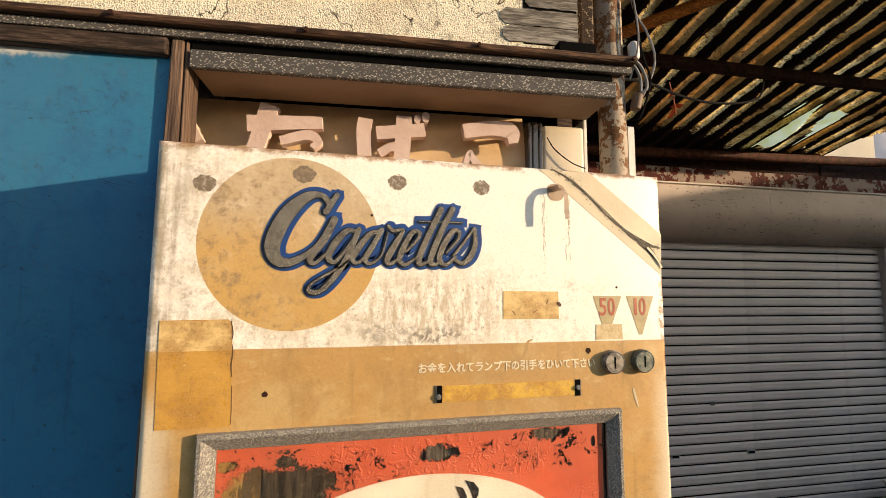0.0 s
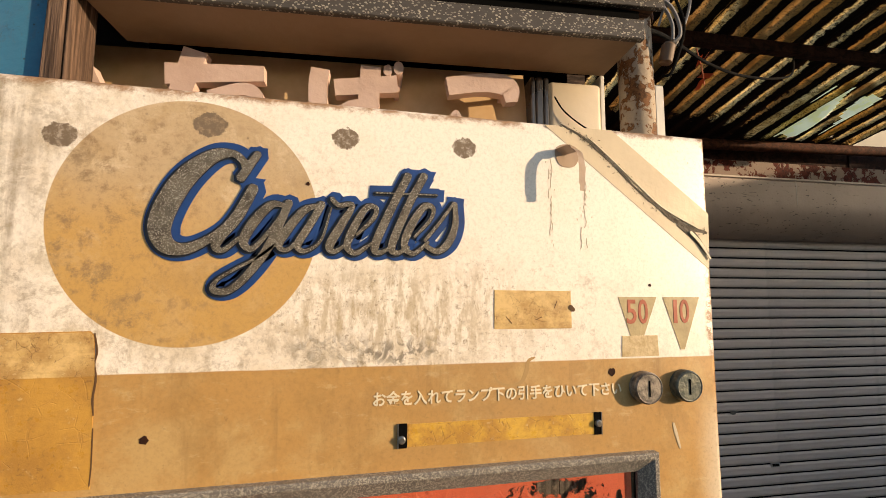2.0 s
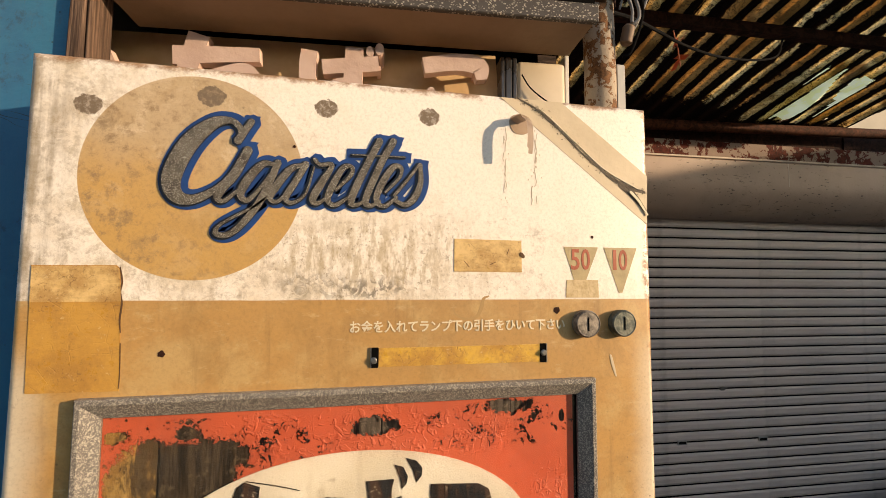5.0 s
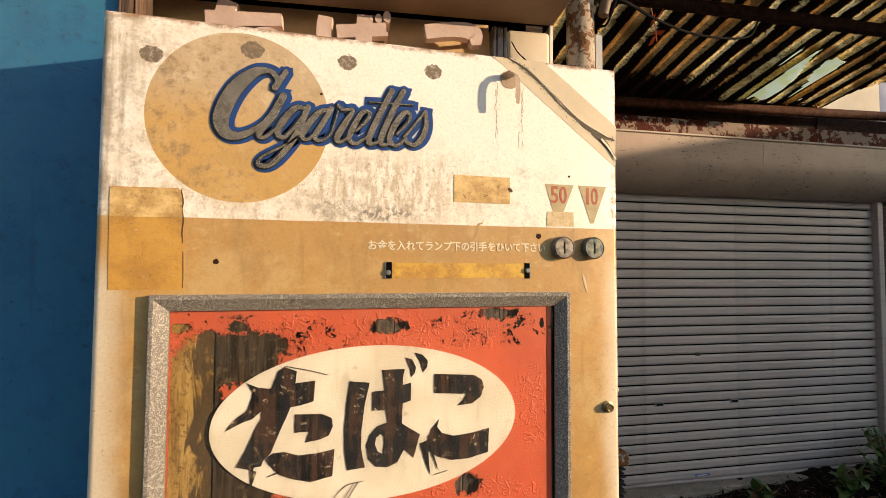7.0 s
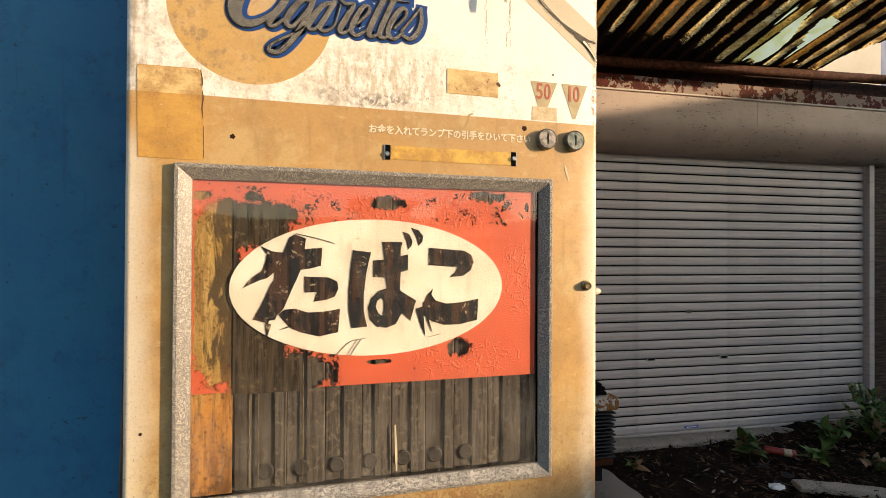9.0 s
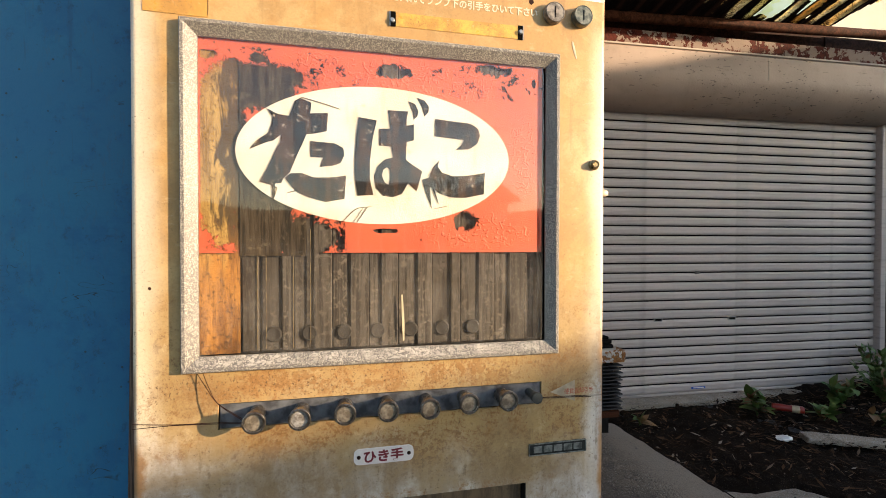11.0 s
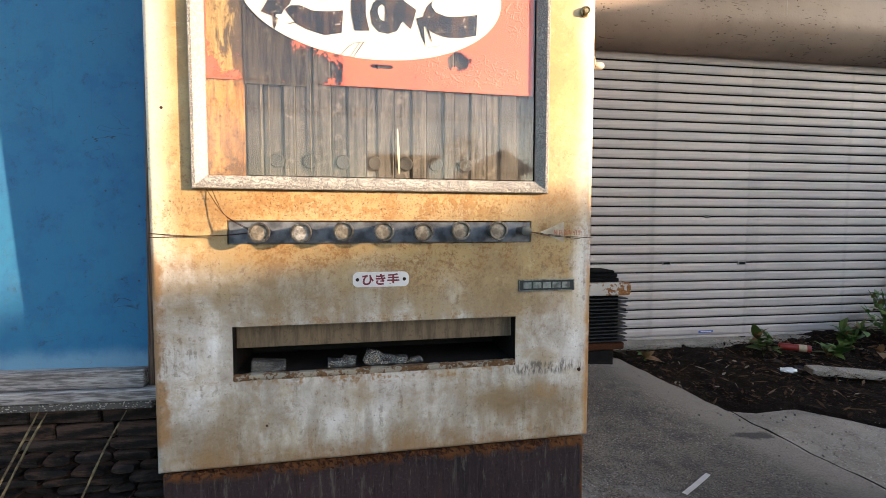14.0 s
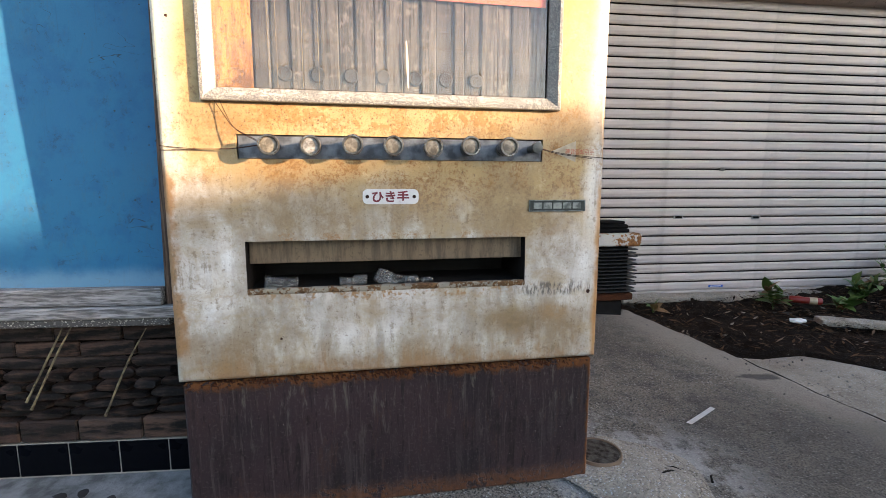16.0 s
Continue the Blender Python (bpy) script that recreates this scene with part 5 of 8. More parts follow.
prof += [(-0.262 + 0.205 * (1 - math.cos(a)), 2.150 - 0.205 * math.sin(a)) for a in np.linspace(0.15, math.pi / 2, 9)]
prof += [(-0.005, 1.945)]
a = [bm.verts.new(SHED @ Vector((-2.3, v, z))) for v, z in prof]
b = [bm.verts.new(SHED @ Vector((1.72, v, z))) for v, z in prof]
for i in range(len(prof) - 1):
    bm.faces.new((a[i], a[i + 1], b[i + 1], b[i]))
bm.faces.new(a), bm.faces.new(b)
structure("shutter_box", bm, COVER, "long cream rounded shutter box, scratched and chipped", "shutter box", True)
bm = nb()
box(bm, -2.3, 1.72, -0.267, -0.22, 2.300, 2.312, 0.002, SHED)
for u in (-1.15, 0.28, 1.4):
    box(bm, u, u + 0.004, -0.2635, -0.25, 2.14, 2.2995, 0, SHED)
structure("shutter_box_lip", bm, simple("cream_lip", (0.50, 0.42, 0.34), 0.5), "cream metal lip and seams of the shutter box", "trim")
bm = nb()
box(bm, -2.3, 2.6, -0.20, -0.06, 2.312, 2.432, 0.004, SHED)
structure("beam_flaking", bm, RUST_BEAM, "rust-red beam with flaking pale paint", "beam")
bm = nb()
tube(bm, [SHED @ Vector((-2.3, -0.14, 2.50)), SHED @ Vector((2.6, -0.16, 2.61))], 0.034, 12)
structure("beam_round", bm, rust_material("brown_round_timber", (0.10, 0.035, 0.017)), "dark brown round timber under the roof", "beam", True)
bm = nb()
box(bm, -2.3, 0.98, -0.05, 0.10, 2.32, 2.70, 0, SHED)
box(bm, 0.98, 2.6, -0.06, 0.10, 2.32, 2.585, 0, SHED)
structure("beam_back", bm, RUST_DARK, "dark rusted plate behind the beams", "beam")


PATCHES = ([(3.05, 1.41), (3.2, 1.4), (3.24, 1.5), (3.3, 1.62), (3.38, 1.83), (3.29, 1.9), (3.15, 1.9), (3.13, 1.72), (3.08, 1.54)], [(3.35, 1.48), (3.39, 1.44), (3.5, 1.47), (3.53, 1.59), (3.56, 1.73), (3.6, 1.86), (3.52, 1.89), (3.44, 1.7)])
RIB_X, RIB_LEAN, RIB = 0.932, 0.03, 0.136      # where the ribs start, their slant and their pitch


def inside_outline(x, y, pts):
    hit = False
    for (ax, ay), (bx, by) in zip(pts, pts[1:] + pts[:1]):
        if (ay > y) != (by > y) and x < ax + (bx - ax) * (y - ay) / (by - ay):
            hit = not hit
    return hit


def roof_z(y):
    return 2.650 + 0.22 * (1.9 - y)


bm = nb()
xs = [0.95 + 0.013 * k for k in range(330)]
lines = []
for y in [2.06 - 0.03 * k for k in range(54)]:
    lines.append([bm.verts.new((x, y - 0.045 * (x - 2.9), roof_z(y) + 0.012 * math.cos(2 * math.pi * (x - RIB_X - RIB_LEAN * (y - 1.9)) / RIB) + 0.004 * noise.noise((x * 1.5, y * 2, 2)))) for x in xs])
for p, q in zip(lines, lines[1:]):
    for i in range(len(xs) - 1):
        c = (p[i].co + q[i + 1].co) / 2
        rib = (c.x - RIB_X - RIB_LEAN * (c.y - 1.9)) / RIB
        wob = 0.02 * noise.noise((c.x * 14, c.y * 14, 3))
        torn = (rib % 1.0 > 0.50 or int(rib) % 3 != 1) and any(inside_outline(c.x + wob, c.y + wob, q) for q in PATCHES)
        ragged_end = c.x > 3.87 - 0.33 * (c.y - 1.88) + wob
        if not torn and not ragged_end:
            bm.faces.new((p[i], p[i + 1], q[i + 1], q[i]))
structure("roof_corrugated", bm, ROOF, "rusty, mouldy corrugated shed roof, lit ochre and shaded black bands painted underneath", "roof", True)
bm = nb()
for y, z, h in ((1.165, 2.795, 0.055), (0.62, 2.915, 0.055)):
    box(bm, -1.95, 2.4, y - 2.04 - 0.022, y - 2.04 + 0.022, z - h, z, 0.003, SHED)
structure("purlins", bm, RUST_DARK, "dark rusted steel purlins under the roof", "purlin")
bm = nb()
box(bm, 1.535, 1.585, -0.055, 0.02, -0.08, 1.96, 0.004, SHED)
structure("shutter_guide", bm, SHUTTER, "grey steel guide rail of the shutter", "rail")
bm = nb()
box(bm, 1.585, 1.75, -0.02, 0.10, -0.1, 2.31, 0.003, SHED)
structure("shed_post", bm, WOOD_RAIL, "dark wooden post beside the shutter", "post")
bm = nb()
box(bm, -2.2, 1.55, -0.10, 0.12, -0.2, -0.080, 0.01, SHED)
structure("shutter_sill", bm, CONCRETE_PALE, "pale crumbling concrete sill under the shutter", "sill")

# ---- the cigarette vending machine ----
W, TOP, BOT = 0.82, 1.783, 0.319
WIN = (0.0785, 0.7120, 0.826, 1.3735)      # window opening
TRAY = (0.130, 0.657, 0.487, 0.577)     # delivery opening
PLATE = (0.125, 0.688, 0.724, 0.766)    # recess of the pull knobs


def machine_front(bm, r=0.011, depth=0.44):
    """Folded sheet front with rounded outer edges and three openings."""
    def axis(lo, hi, cuts):
        e = [0.0, 0.0008, 0.0025, 0.005, 0.008, r]
        return sorted({round(v, 5) for v in [lo + q for q in e] + [hi - q for q in e] + cuts})
    holes = (WIN, TRAY, PLATE)
    xs = axis(0.0, W, [h[i] for h in holes for i in (0, 1)])
    zs = axis(BOT, TOP, [h[i] for h in holes for i in (2, 3)])

    def inset(d):
        return r - math.sqrt(max(r * r - (r - d) ** 2, 0.0)) if d < r else 0.0
    grid = {}
    for i, x in enumerate(xs):
        for j, z in enumerate(zs):
            grid[i, j] = bm.verts.new((x, max(inset(min(x, W - x)), inset(min(z - BOT, TOP - z))), z))

    def hole_at(i, j):
        cx, cz = (xs[i] + xs[i + 1]) / 2, (zs[j] + zs[j + 1]) / 2
        return any(h[0] < cx < h[1] and h[2] < cz < h[3] for h in holes)
    for i in range(len(xs) - 1):
        for j in range(len(zs) - 1):
            if not hole_at(i, j):
                bm.faces.new((grid[i, j], grid[i + 1, j], grid[i + 1, j + 1], grid[i, j + 1]))
    n, m = len(xs) - 1, len(zs) - 1
    rim = [(i, 0) for i in range(n)] + [(n, j) for j in range(m)] + [(i, m) for i in range(n, 0, -1)] + [(0, j) for j in range(m, 0, -1)]
    back = [bm.verts.new((grid[k].co.x, depth, grid[k].co.z)) for k in rim]
    for k in range(len(rim)):
        l = (k + 1) % len(rim)
        bm.faces.new((grid[rim[k]], grid[rim[l]], back[l], back[k]))
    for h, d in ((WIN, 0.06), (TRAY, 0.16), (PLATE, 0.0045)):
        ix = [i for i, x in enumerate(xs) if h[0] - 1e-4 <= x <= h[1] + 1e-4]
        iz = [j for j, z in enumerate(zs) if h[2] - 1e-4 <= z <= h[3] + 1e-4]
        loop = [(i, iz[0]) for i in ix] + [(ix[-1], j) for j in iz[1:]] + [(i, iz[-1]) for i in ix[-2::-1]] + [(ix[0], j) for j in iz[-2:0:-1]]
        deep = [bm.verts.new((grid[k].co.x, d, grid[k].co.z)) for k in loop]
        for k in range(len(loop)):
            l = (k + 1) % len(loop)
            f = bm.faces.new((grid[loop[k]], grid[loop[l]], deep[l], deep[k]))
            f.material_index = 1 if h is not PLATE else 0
    return bm


mach = thing("vending_machine", (0.41, 0.2, 0.036), "rusty cream and tan cigarette vending machine with red sign window", "vending machine")
# walls of the openings are near black: their inner shade is in the colour
part("cabinet", machine_front(nb()), [ENAMEL, simple("shaded_inner_steel", (0.012, 0.010, 0.009), 0.8, 0, 0.6, 8, 90, 0.0006, 0.1)], mach, "chipped white and tan enamel sheet-metal front", True)
bm = nb()
box(bm, 0.004, 0.816, 0.012, 0.43, 0.036, 0.313, 0.004)
part("foot", bm, FOOT, mach, "dark purple-brown steel foot, streaked with rust")
bm = nb()
random.seed(5)
for k in range(420):                    # crumbling rust along the foot's top edge
    x = 0.41 + 0.40 * random.uniform(-1, 1) * (1 if random.random() < 0.5 else 0.8)
    r = random.uniform(0.001, 0.0042)
    bmesh.ops.create_icosphere(bm, subdivisions=1, radius=1.0, matrix=pose(x, 0.012 + random.uniform(-0.003, 0.006), 0.3125 - abs(random.gauss(0, 0.006)), random.uniform(0, 90), random.uniform(0, 90), 0) @ Matrix.Diagonal((r * 1.8, r * 0.7, r * 0.6, 1)))
tagged(part("rust_crust", bm, RUST_ORANGE, mach, "crumbling orange rust along the foot's top edge"), kind="stuff")

# --- window frame: four mitred bars of speckled trim ---
XO0, XO1, ZO0, ZO1 = 0.0735, 0.7175, 0.8205, 1.3785
prof = [(0.0, 0.0), (0.0, -0.0105), (0.0015, -0.012), (0.0065, -0.012), (0.008, -0.011), (0.0235, -0.0005), (0.0235, 0.004)]


def bar(bm, c0, c1, inward0, inward1):
    a = [bm.verts.new((c0[0] + inward0[0] * d, y, c0[1] + inward0[1] * d)) for d, y in prof]
    b = [bm.verts.new((c1[0] + inward1[0] * d, y, c1[1] + inward1[1] * d)) for d, y in prof]
    for i in range(len(prof) - 1):
        bm.faces.new((a[i], a[i + 1], b[i + 1], b[i]))
    bm.faces.new(a), bm.faces.new(b)


cs = [((XO0, ZO0), (1, 1)), ((XO1, ZO0), (-1, 1)), ((XO1, ZO1), (-1, -1)), ((XO0, ZO1), (1, -1))]
for k in range(4):
    bm = nb()
    (p, i0), (q, i1) = cs[k], cs[(k + 1) % 4]
    bar(bm, p, q, i0, i1)
    part("window_frame_bar", bm, TERRAZZO, mach, "speckled grey trim bar")
bm = nb()
random.seed(8)
for k in range(520):                    # flaking white crust on the lower bar
    x = random.uniform(0.095, 0.69)
    d = random.uniform(0.008, 0.0215)
    y = -0.011 + (d - 0.008) * 0.677
    w, h = random.uniform(0.0010, 0.0048), random.uniform(0.0006, 0.0026)
    a0 = random.uniform(0, 6)
    pts = [(x + w * random.uniform(0.6, 1.2) * math.cos(a0 + q), d + h * random.uniform(0.6, 1.2) * math.sin(a0 + q)) for q in np.linspace(0, 2 * math.pi, 7)[:-1]]
    v = [bm.verts.new((px, -0.011 + (min(max(pd, 0.008), 0.0232) - 0.008) * 0.677 - 0.0004 - 0.0003 * (k % 4), ZO0 + min(max(pd, 0.008), 0.0232))) for px, pd in pts]
    c = bm.verts.new((x, y - 0.0012, ZO0 + d))
    for i in range(6):
        bm.faces.new((v[i], v[(i + 1) % 6], c))
tagged(part("flaking_crust", bm, simple("white_flaking_crust", (0.52, 0.48, 0.42), 0.8, 0, 0.9, 60, 140, 0.001), mach, "white flaking crust on the lower bar"), kind="stuff")

# --- what lies behind the glass ---
bm = nb()
box(bm, 0.070, 0.716, 0.058, 0.062, 0.822, 1.382)
part("display_back", bm, simple("display_back_grey", (0.10, 0.088, 0.075), 0.7, 0, 0.8, 6, 60, 0.0008, 0.5, (0.04, 0.034, 0.03)), mach, "dark dusty back of the display")
bm = nb()
box(bm, 0.090, 0.157, 0.0085, 0.011, 0.845, 1.357)
part("ochre_board", bm, OCHRE, mach, "rusty ochre board behind the glass")
g = G("dark_stained_board", 0.8, 0.0, 0.15)
v, w2 = g.noise(1.0, 5, 0.7, g.scaled((120, 120, 9))), g.noise(70, 5, 0.75)
c = g.mix(g.step(v, 0.40, 0.62), (0.075, 0.056, 0.036), (0.020, 0.015, 0.010))
g.color(g.mix(g.mul(g.step(w2, 0.56, 0.64), 0.6), c, (0.16, 0.125, 0.08)))
g.bump(w2, 0.001)
bm = nb()
plate(bm, [(0.1575, 1.355), (0.262, 1.355), (0.262, 1.005), (0.1575, 1.005)], 0.0070, 0.0095)
part("stained_board", bm, g.mat, mach, "dark stained board behind the flaked paint")
random.seed(11)
x = 0.160
k = 0
while x < 0.684:
    w = (0.026, 0.031, 0.018, 0.029, 0.030)[k % 5]
    bm = nb()
    box(bm, x, min(x + w, 0.689), 0.0105 + 0.004 * (k % 2), 0.054, 0.846, 1.355, 0.0012)
    part("column", bm, COLUMN, mach)
    x += w + (0.0015, 0.004, 0.0012, 0.003)[k % 4]
    k += 1
for k in range(7):                      # round bosses low on the columns
    bm = nb()
    lathe(bm, [(0.0135, 0.0), (0.0135, 0.003), (0.011, 0.0045), (0.0095, 0.004)], pose(0.209 + 0.0578 * k, 0.0142, 0.873, 90, 0, 0), 18)
    part("column_boss", bm, simple("dark_boss", (0.026, 0.022, 0.019), 0.7, 0, 0.7, 60, 160) if k == 0 else bpy.data.materials["dark_boss"], mach, "", True)
bm = nb()
for x in (0.183, 0.197, 0.240, 0.268):
    box(bm, x, x + 0.0012, 0.0088, 0.0108, 0.85, 1.05)
tagged(part("straw_line", bm, STRAW, mach, "thin straw-coloured strips"), kind="stuff")
bm = nb()
stroke(bm, [(427, 855, 1.2), (426, 890, 2.2), (424, 935, 1.2)], 0.0032, 0.001)
part("paint_run", bm, WHITEINK, mach, "pale scrape on the glass")

bm = nb()
plate(bm, [(0.0935, 1.010), (0.689, 1.010), (0.689, 1.357), (0.0935, 1.357)], 0.0055, 0.0062)
part("red_sign", bm, RED, mach, "blistered red sign paint, partly flaked away")
bm = nb()
plate(bm, [(0.387 + 0.2355 * math.cos(a), 1.178 + 0.1185 * math.sin(a)) for a in np.linspace(0, 2 * math.pi, 73)[:-1]], 0.0044, 0.0052)
oval = part("sign_oval", bm, CREAM, mach, "cream oval on the red sign")
KANA = {
    "ta": [[(200, 1248), (218, 1240), (235, 1238), (240, 1251), (244, 1263), (253, 1269), (271, 1262), (269, 1244), (298, 1247), (296, 1216), (278, 1211), (263, 1209), (257, 1194), (248, 1174), (241, 1156), (236, 1144), (227, 1135), (223, 1126), (213, 1125), (209, 1099), (207, 1122), (188, 1128), (199, 1147), (209, 1170), (215, 1184), (221, 1193), (222, 1206), (209, 1195), (198, 1192), (173, 1180), (184, 1195), (202, 1208), (208, 1226), (209, 1235)],
           [(269, 1198), (309, 1196), (323, 1189), (325, 1176), (319, 1163), (306, 1158), (284, 1155), (290, 1171), (269, 1171)],
           [(238, 1143), (255, 1144), (275, 1137), (302, 1138), (328, 1142), (325, 1102), (294, 1096), (267, 1103), (248, 1111), (235, 1125), (228, 1135)]],
    "ba": [[(349, 1243), (380, 1239), (373, 1208), (368, 1167), (368, 1138), (374, 1110), (347, 1108), (342, 1139), (342, 1176), (345, 1213)],
           [(399, 1258), (435, 1258), (432, 1244), (432, 1233), (445, 1236), (445, 1208), (432, 1204), (431, 1173), (441, 1166), (460, 1154), (450, 1118), (435, 1132), (431, 1126), (424, 1113), (408, 1107), (401, 1128), (403, 1144), (402, 1155), (408, 1176), (405, 1195), (384, 1196), (384, 1225), (403, 1226)],
           [(408, 1176), (393, 1172), (381, 1160), (375, 1142), (379, 1121), (391, 1109), (408, 1107), (401, 1128), (393, 1133), (389, 1144), (391, 1154), (397, 1159), (402, 1155)],
           [(435, 1276), (447, 1272), (453, 1260), (451, 1250), (445, 1244), (442, 1259)],
           [(450, 1283), (464, 1279), (472, 1269), (471, 1259), (464, 1251), (459, 1267)]],
    "ko": [[(483, 1248), (549, 1243), (563, 1235), (567, 1222), (561, 1207), (547, 1197), (521, 1195), (531, 1203), (536, 1213), (482, 1217)],
           [(491, 1175), (488, 1164), (496, 1153), (516, 1147), (543, 1149), (576, 1155), (574, 1116), (541, 1109), (511, 1109), (489, 1116), (474, 1127), (475, 1111), (477, 1089), (469, 1107), (464, 1124), (459, 1139), (472, 1143), (478, 1160)]],
}
for outlines in KANA.values():
    bm = nb()
    for k, pts in enumerate(outlines):  # brushed shapes, their rims roughened
        rough = []
        for (ax, az), (bx, bz) in zip(pts, pts[1:] + pts[:1]):
            n = max(1, int(math.hypot(bx - ax, bz - az) / 3.5))
            for q in range(n):
                x, z = ax + (bx - ax) * q / n, az + (bz - az) * q / n
                j = 0.55 if q else 0.0
                rough.append(((x + j * noise.noise((x * 0.31, z * 0.31, 1))) / 1000, (z + j * noise.noise((x * 0.31, z * 0.31, 8))) / 1000))
        plate(bm, rough, 0.0034 + 0.0001 * k, 0.0040 + 0.0001 * k)
    bm.normal_update()
    bmesh.ops.triangulate(bm, faces=[f for f in bm.faces if len(f.verts) > 4])
    part("sign_letter", bm, BLACKPAINT, oval, "brushed black letter, worn brown")
bm = nb()
for s in ([(322, 1063, 0.4), (345, 1085, 0.5), (372, 1090, 0.4)], [(340, 1062, 0.4), (357, 1088, 0.4)], [(346, 1062, 0.5), (364, 1089, 0.5)], [(255, 1270, 0.5), (290, 1262, 0.6), (318, 1254, 0.3)],
          [(268, 1121, 1.5), (232, 1110, 0.6)], [(214, 1118, 3.0), (209, 1096, 0.6)], [(476, 1150, 3.0), (480, 1125, 2.0), (489, 1098, 0.6)], [(482, 1088, 0.3), (505, 1093, 0.5)]):
    stroke(bm, s, 0.0031, 0.0003)
tagged(part("sign_scratch", bm, BLACKPAINT, oval, "thin black scratches"), kind="stuff")
bm = nb()
plate(bm, [(0.0925, 0.8455), (0.690, 0.8455), (0.690, 1.3565), (0.0925, 1.3565)], 0.0005, 0.0025)
bm.normal_update()
for f in bm.faces:
    f.material_index = 0 if abs(f.normal.y) > 0.5 and f.calc_center_median().y < 0.001 else 1
pane = part("glass", bm, [GLASS, CLEAR], mach, "dusty display glass")
pane.visible_shadow = False

# --- raised script lettering ---
SCRIPT = {
    "C": [[(236, 1697, 4.8), (231, 1707, 4.9), (221, 1713, 5.0), (202, 1709, 7.8), (178, 1687, 11.1), (162, 1659, 12.0), (155, 1633, 11.5), (162, 1615, 9.5), (180, 1611, 6.6), (204, 1623, 4.8), (224, 1641, 4.2)],
          [(247, 1715, 4.5), (230, 1687, 5.4)]],
    "i": [[(244, 1678, 6.0), (229, 1647, 6.6), (213, 1625, 6.0), (209, 1614, 5.2), (217, 1611, 3.4), (232, 1624, 2.8)]],
    "g": [[(277, 1660, 3.1), (262, 1660, 4.8), (244, 1639, 6.0), (236, 1620, 5.4), (245, 1613, 3.7), (261, 1631, 3.0), (279, 1657, 3.6)],
          [(281, 1664, 4.8), (262, 1617, 5.4), (241, 1585, 4.8), (223, 1569, 4.3), (209, 1570, 4.2), (212, 1580, 2.5), (230, 1592, 2.4), (251, 1604, 2.4), (267, 1617, 2.4)]],
    "a": [[(312, 1662, 3.0), (296, 1655, 4.8), (278, 1631, 5.5), (272, 1616, 4.2), (283, 1614, 3.0), (302, 1638, 3.0), (314, 1659, 3.6)],
          [(316, 1664, 4.8), (302, 1638, 4.8), (291, 1618, 4.9), (300, 1612, 3.0), (316, 1625, 2.4), (326, 1660, 1.8)]],
    "r": [[(326, 1670, 3.7), (334, 1663, 3.5), (349, 1664, 3.6), (338, 1643, 5.4), (325, 1619, 5.5), (330, 1612, 3.6), (343, 1620, 2.4)]],
    "e": [[(354, 1631, 2.4), (373, 1651, 3.5), (375, 1662, 3.6), (364, 1661, 4.3), (350, 1637, 5.4), (344, 1618, 4.8), (354, 1611, 3.6), (372, 1623, 2.4)]],
    "t": [[(412, 1701, 5.4), (395, 1667, 5.5), (375, 1621, 5.6), (380, 1612, 3.6), (396, 1620, 2.4)]],
    "tt": [[(431, 1702, 5.4), (413, 1668, 5.4), (394, 1621, 5.4), (400, 1612, 3.7), (413, 1619, 2.8)], [(375, 1679, 1.8), (447, 1680, 1.8)]],
    "ee": [[(420, 1631, 2.4), (439, 1652, 3.0), (441, 1665, 3.8), (430, 1665, 4.6), (414, 1640, 5.6), (408, 1620, 4.8), (419, 1612, 3.6), (436, 1625, 2.8)]],
    "s": [[(432, 1627, 3.0), (450, 1649, 2.8), (467, 1672, 2.8)], [(468, 1671, 3.6), (468, 1645, 4.8), (460, 1625, 5.4), (447, 1615, 4.2), (434, 1620, 3.6)]],
}
SCRIPT = {key: [[(318 + 0.98 * (a - 318), b, c) for a, b, c in st] for st in strokes] for key, strokes in SCRIPT.items()}
backs = {}
k = 0
for key, strokes in SCRIPT.items():
    bm = nb()
    for s in strokes:
        stroke(bm, [(a + 1.6, b + 2.2, c) for a, b, c in s], -0.0010 - 0.00002 * k, 0.0010, None, 0.0056)
        k += 1
    backs[key] = part("script_backing", bm, BLUEPAINT, mach, "deep blue backing of a script letter")
script = backs["C"]
for pts in ([(240, 1724), (258, 1723), (246, 1690), (257, 1689), (246, 1674), (233, 1677), (229, 1702)],
            [(405, 1711), (443, 1709), (434, 1689), (453, 1688), (452, 1674), (366, 1675), (367, 1689), (394, 1690)],
            [(456, 1681), (477, 1679), (474, 1655), (458, 1660)]):
    bm = nb()
    plate(bm, [(a / 1000, b / 1000) for a, b in pts], -0.00095, 0.0)
    part("backing_serif", bm, BLUEPAINT, script)
# an offset dark line paints the shade left of the letters
bm = nb()
k = 0
for strokes in SCRIPT.values():
    for s in strokes:
        stroke(bm, [(a - 1.8, b + 0.6, c) for a, b, c in s], -0.0018 - 0.00002 * k, 0.0006, None, 0.0008)
        k += 1
tagged(part("script_shadow_line", bm, simple("near_black_blue", (0.012, 0.018, 0.035), 0.4), script, "black-blue line painting the letters' shaded side"), kind="stuff")
k = 0
for key, strokes in SCRIPT.items():
    bm = nb()
    for s in strokes:
        stroke(bm, [(a, b + 1.2, c) for a, b, c in s], -0.0040 - 0.00003 * k, 0.0022, None, -0.0010, 8)
        k += 1
    part("script_letter", bm, GLITTER, backs[key], "raised grey glitter letter")

# --- labels and decals on the front ---
bm = nb()
plate(bm, [(0.581, 1.779), (0.675, 1.7795), (0.8165, 1.676), (0.8135, 1.602)], -0.0004, 0.0002)
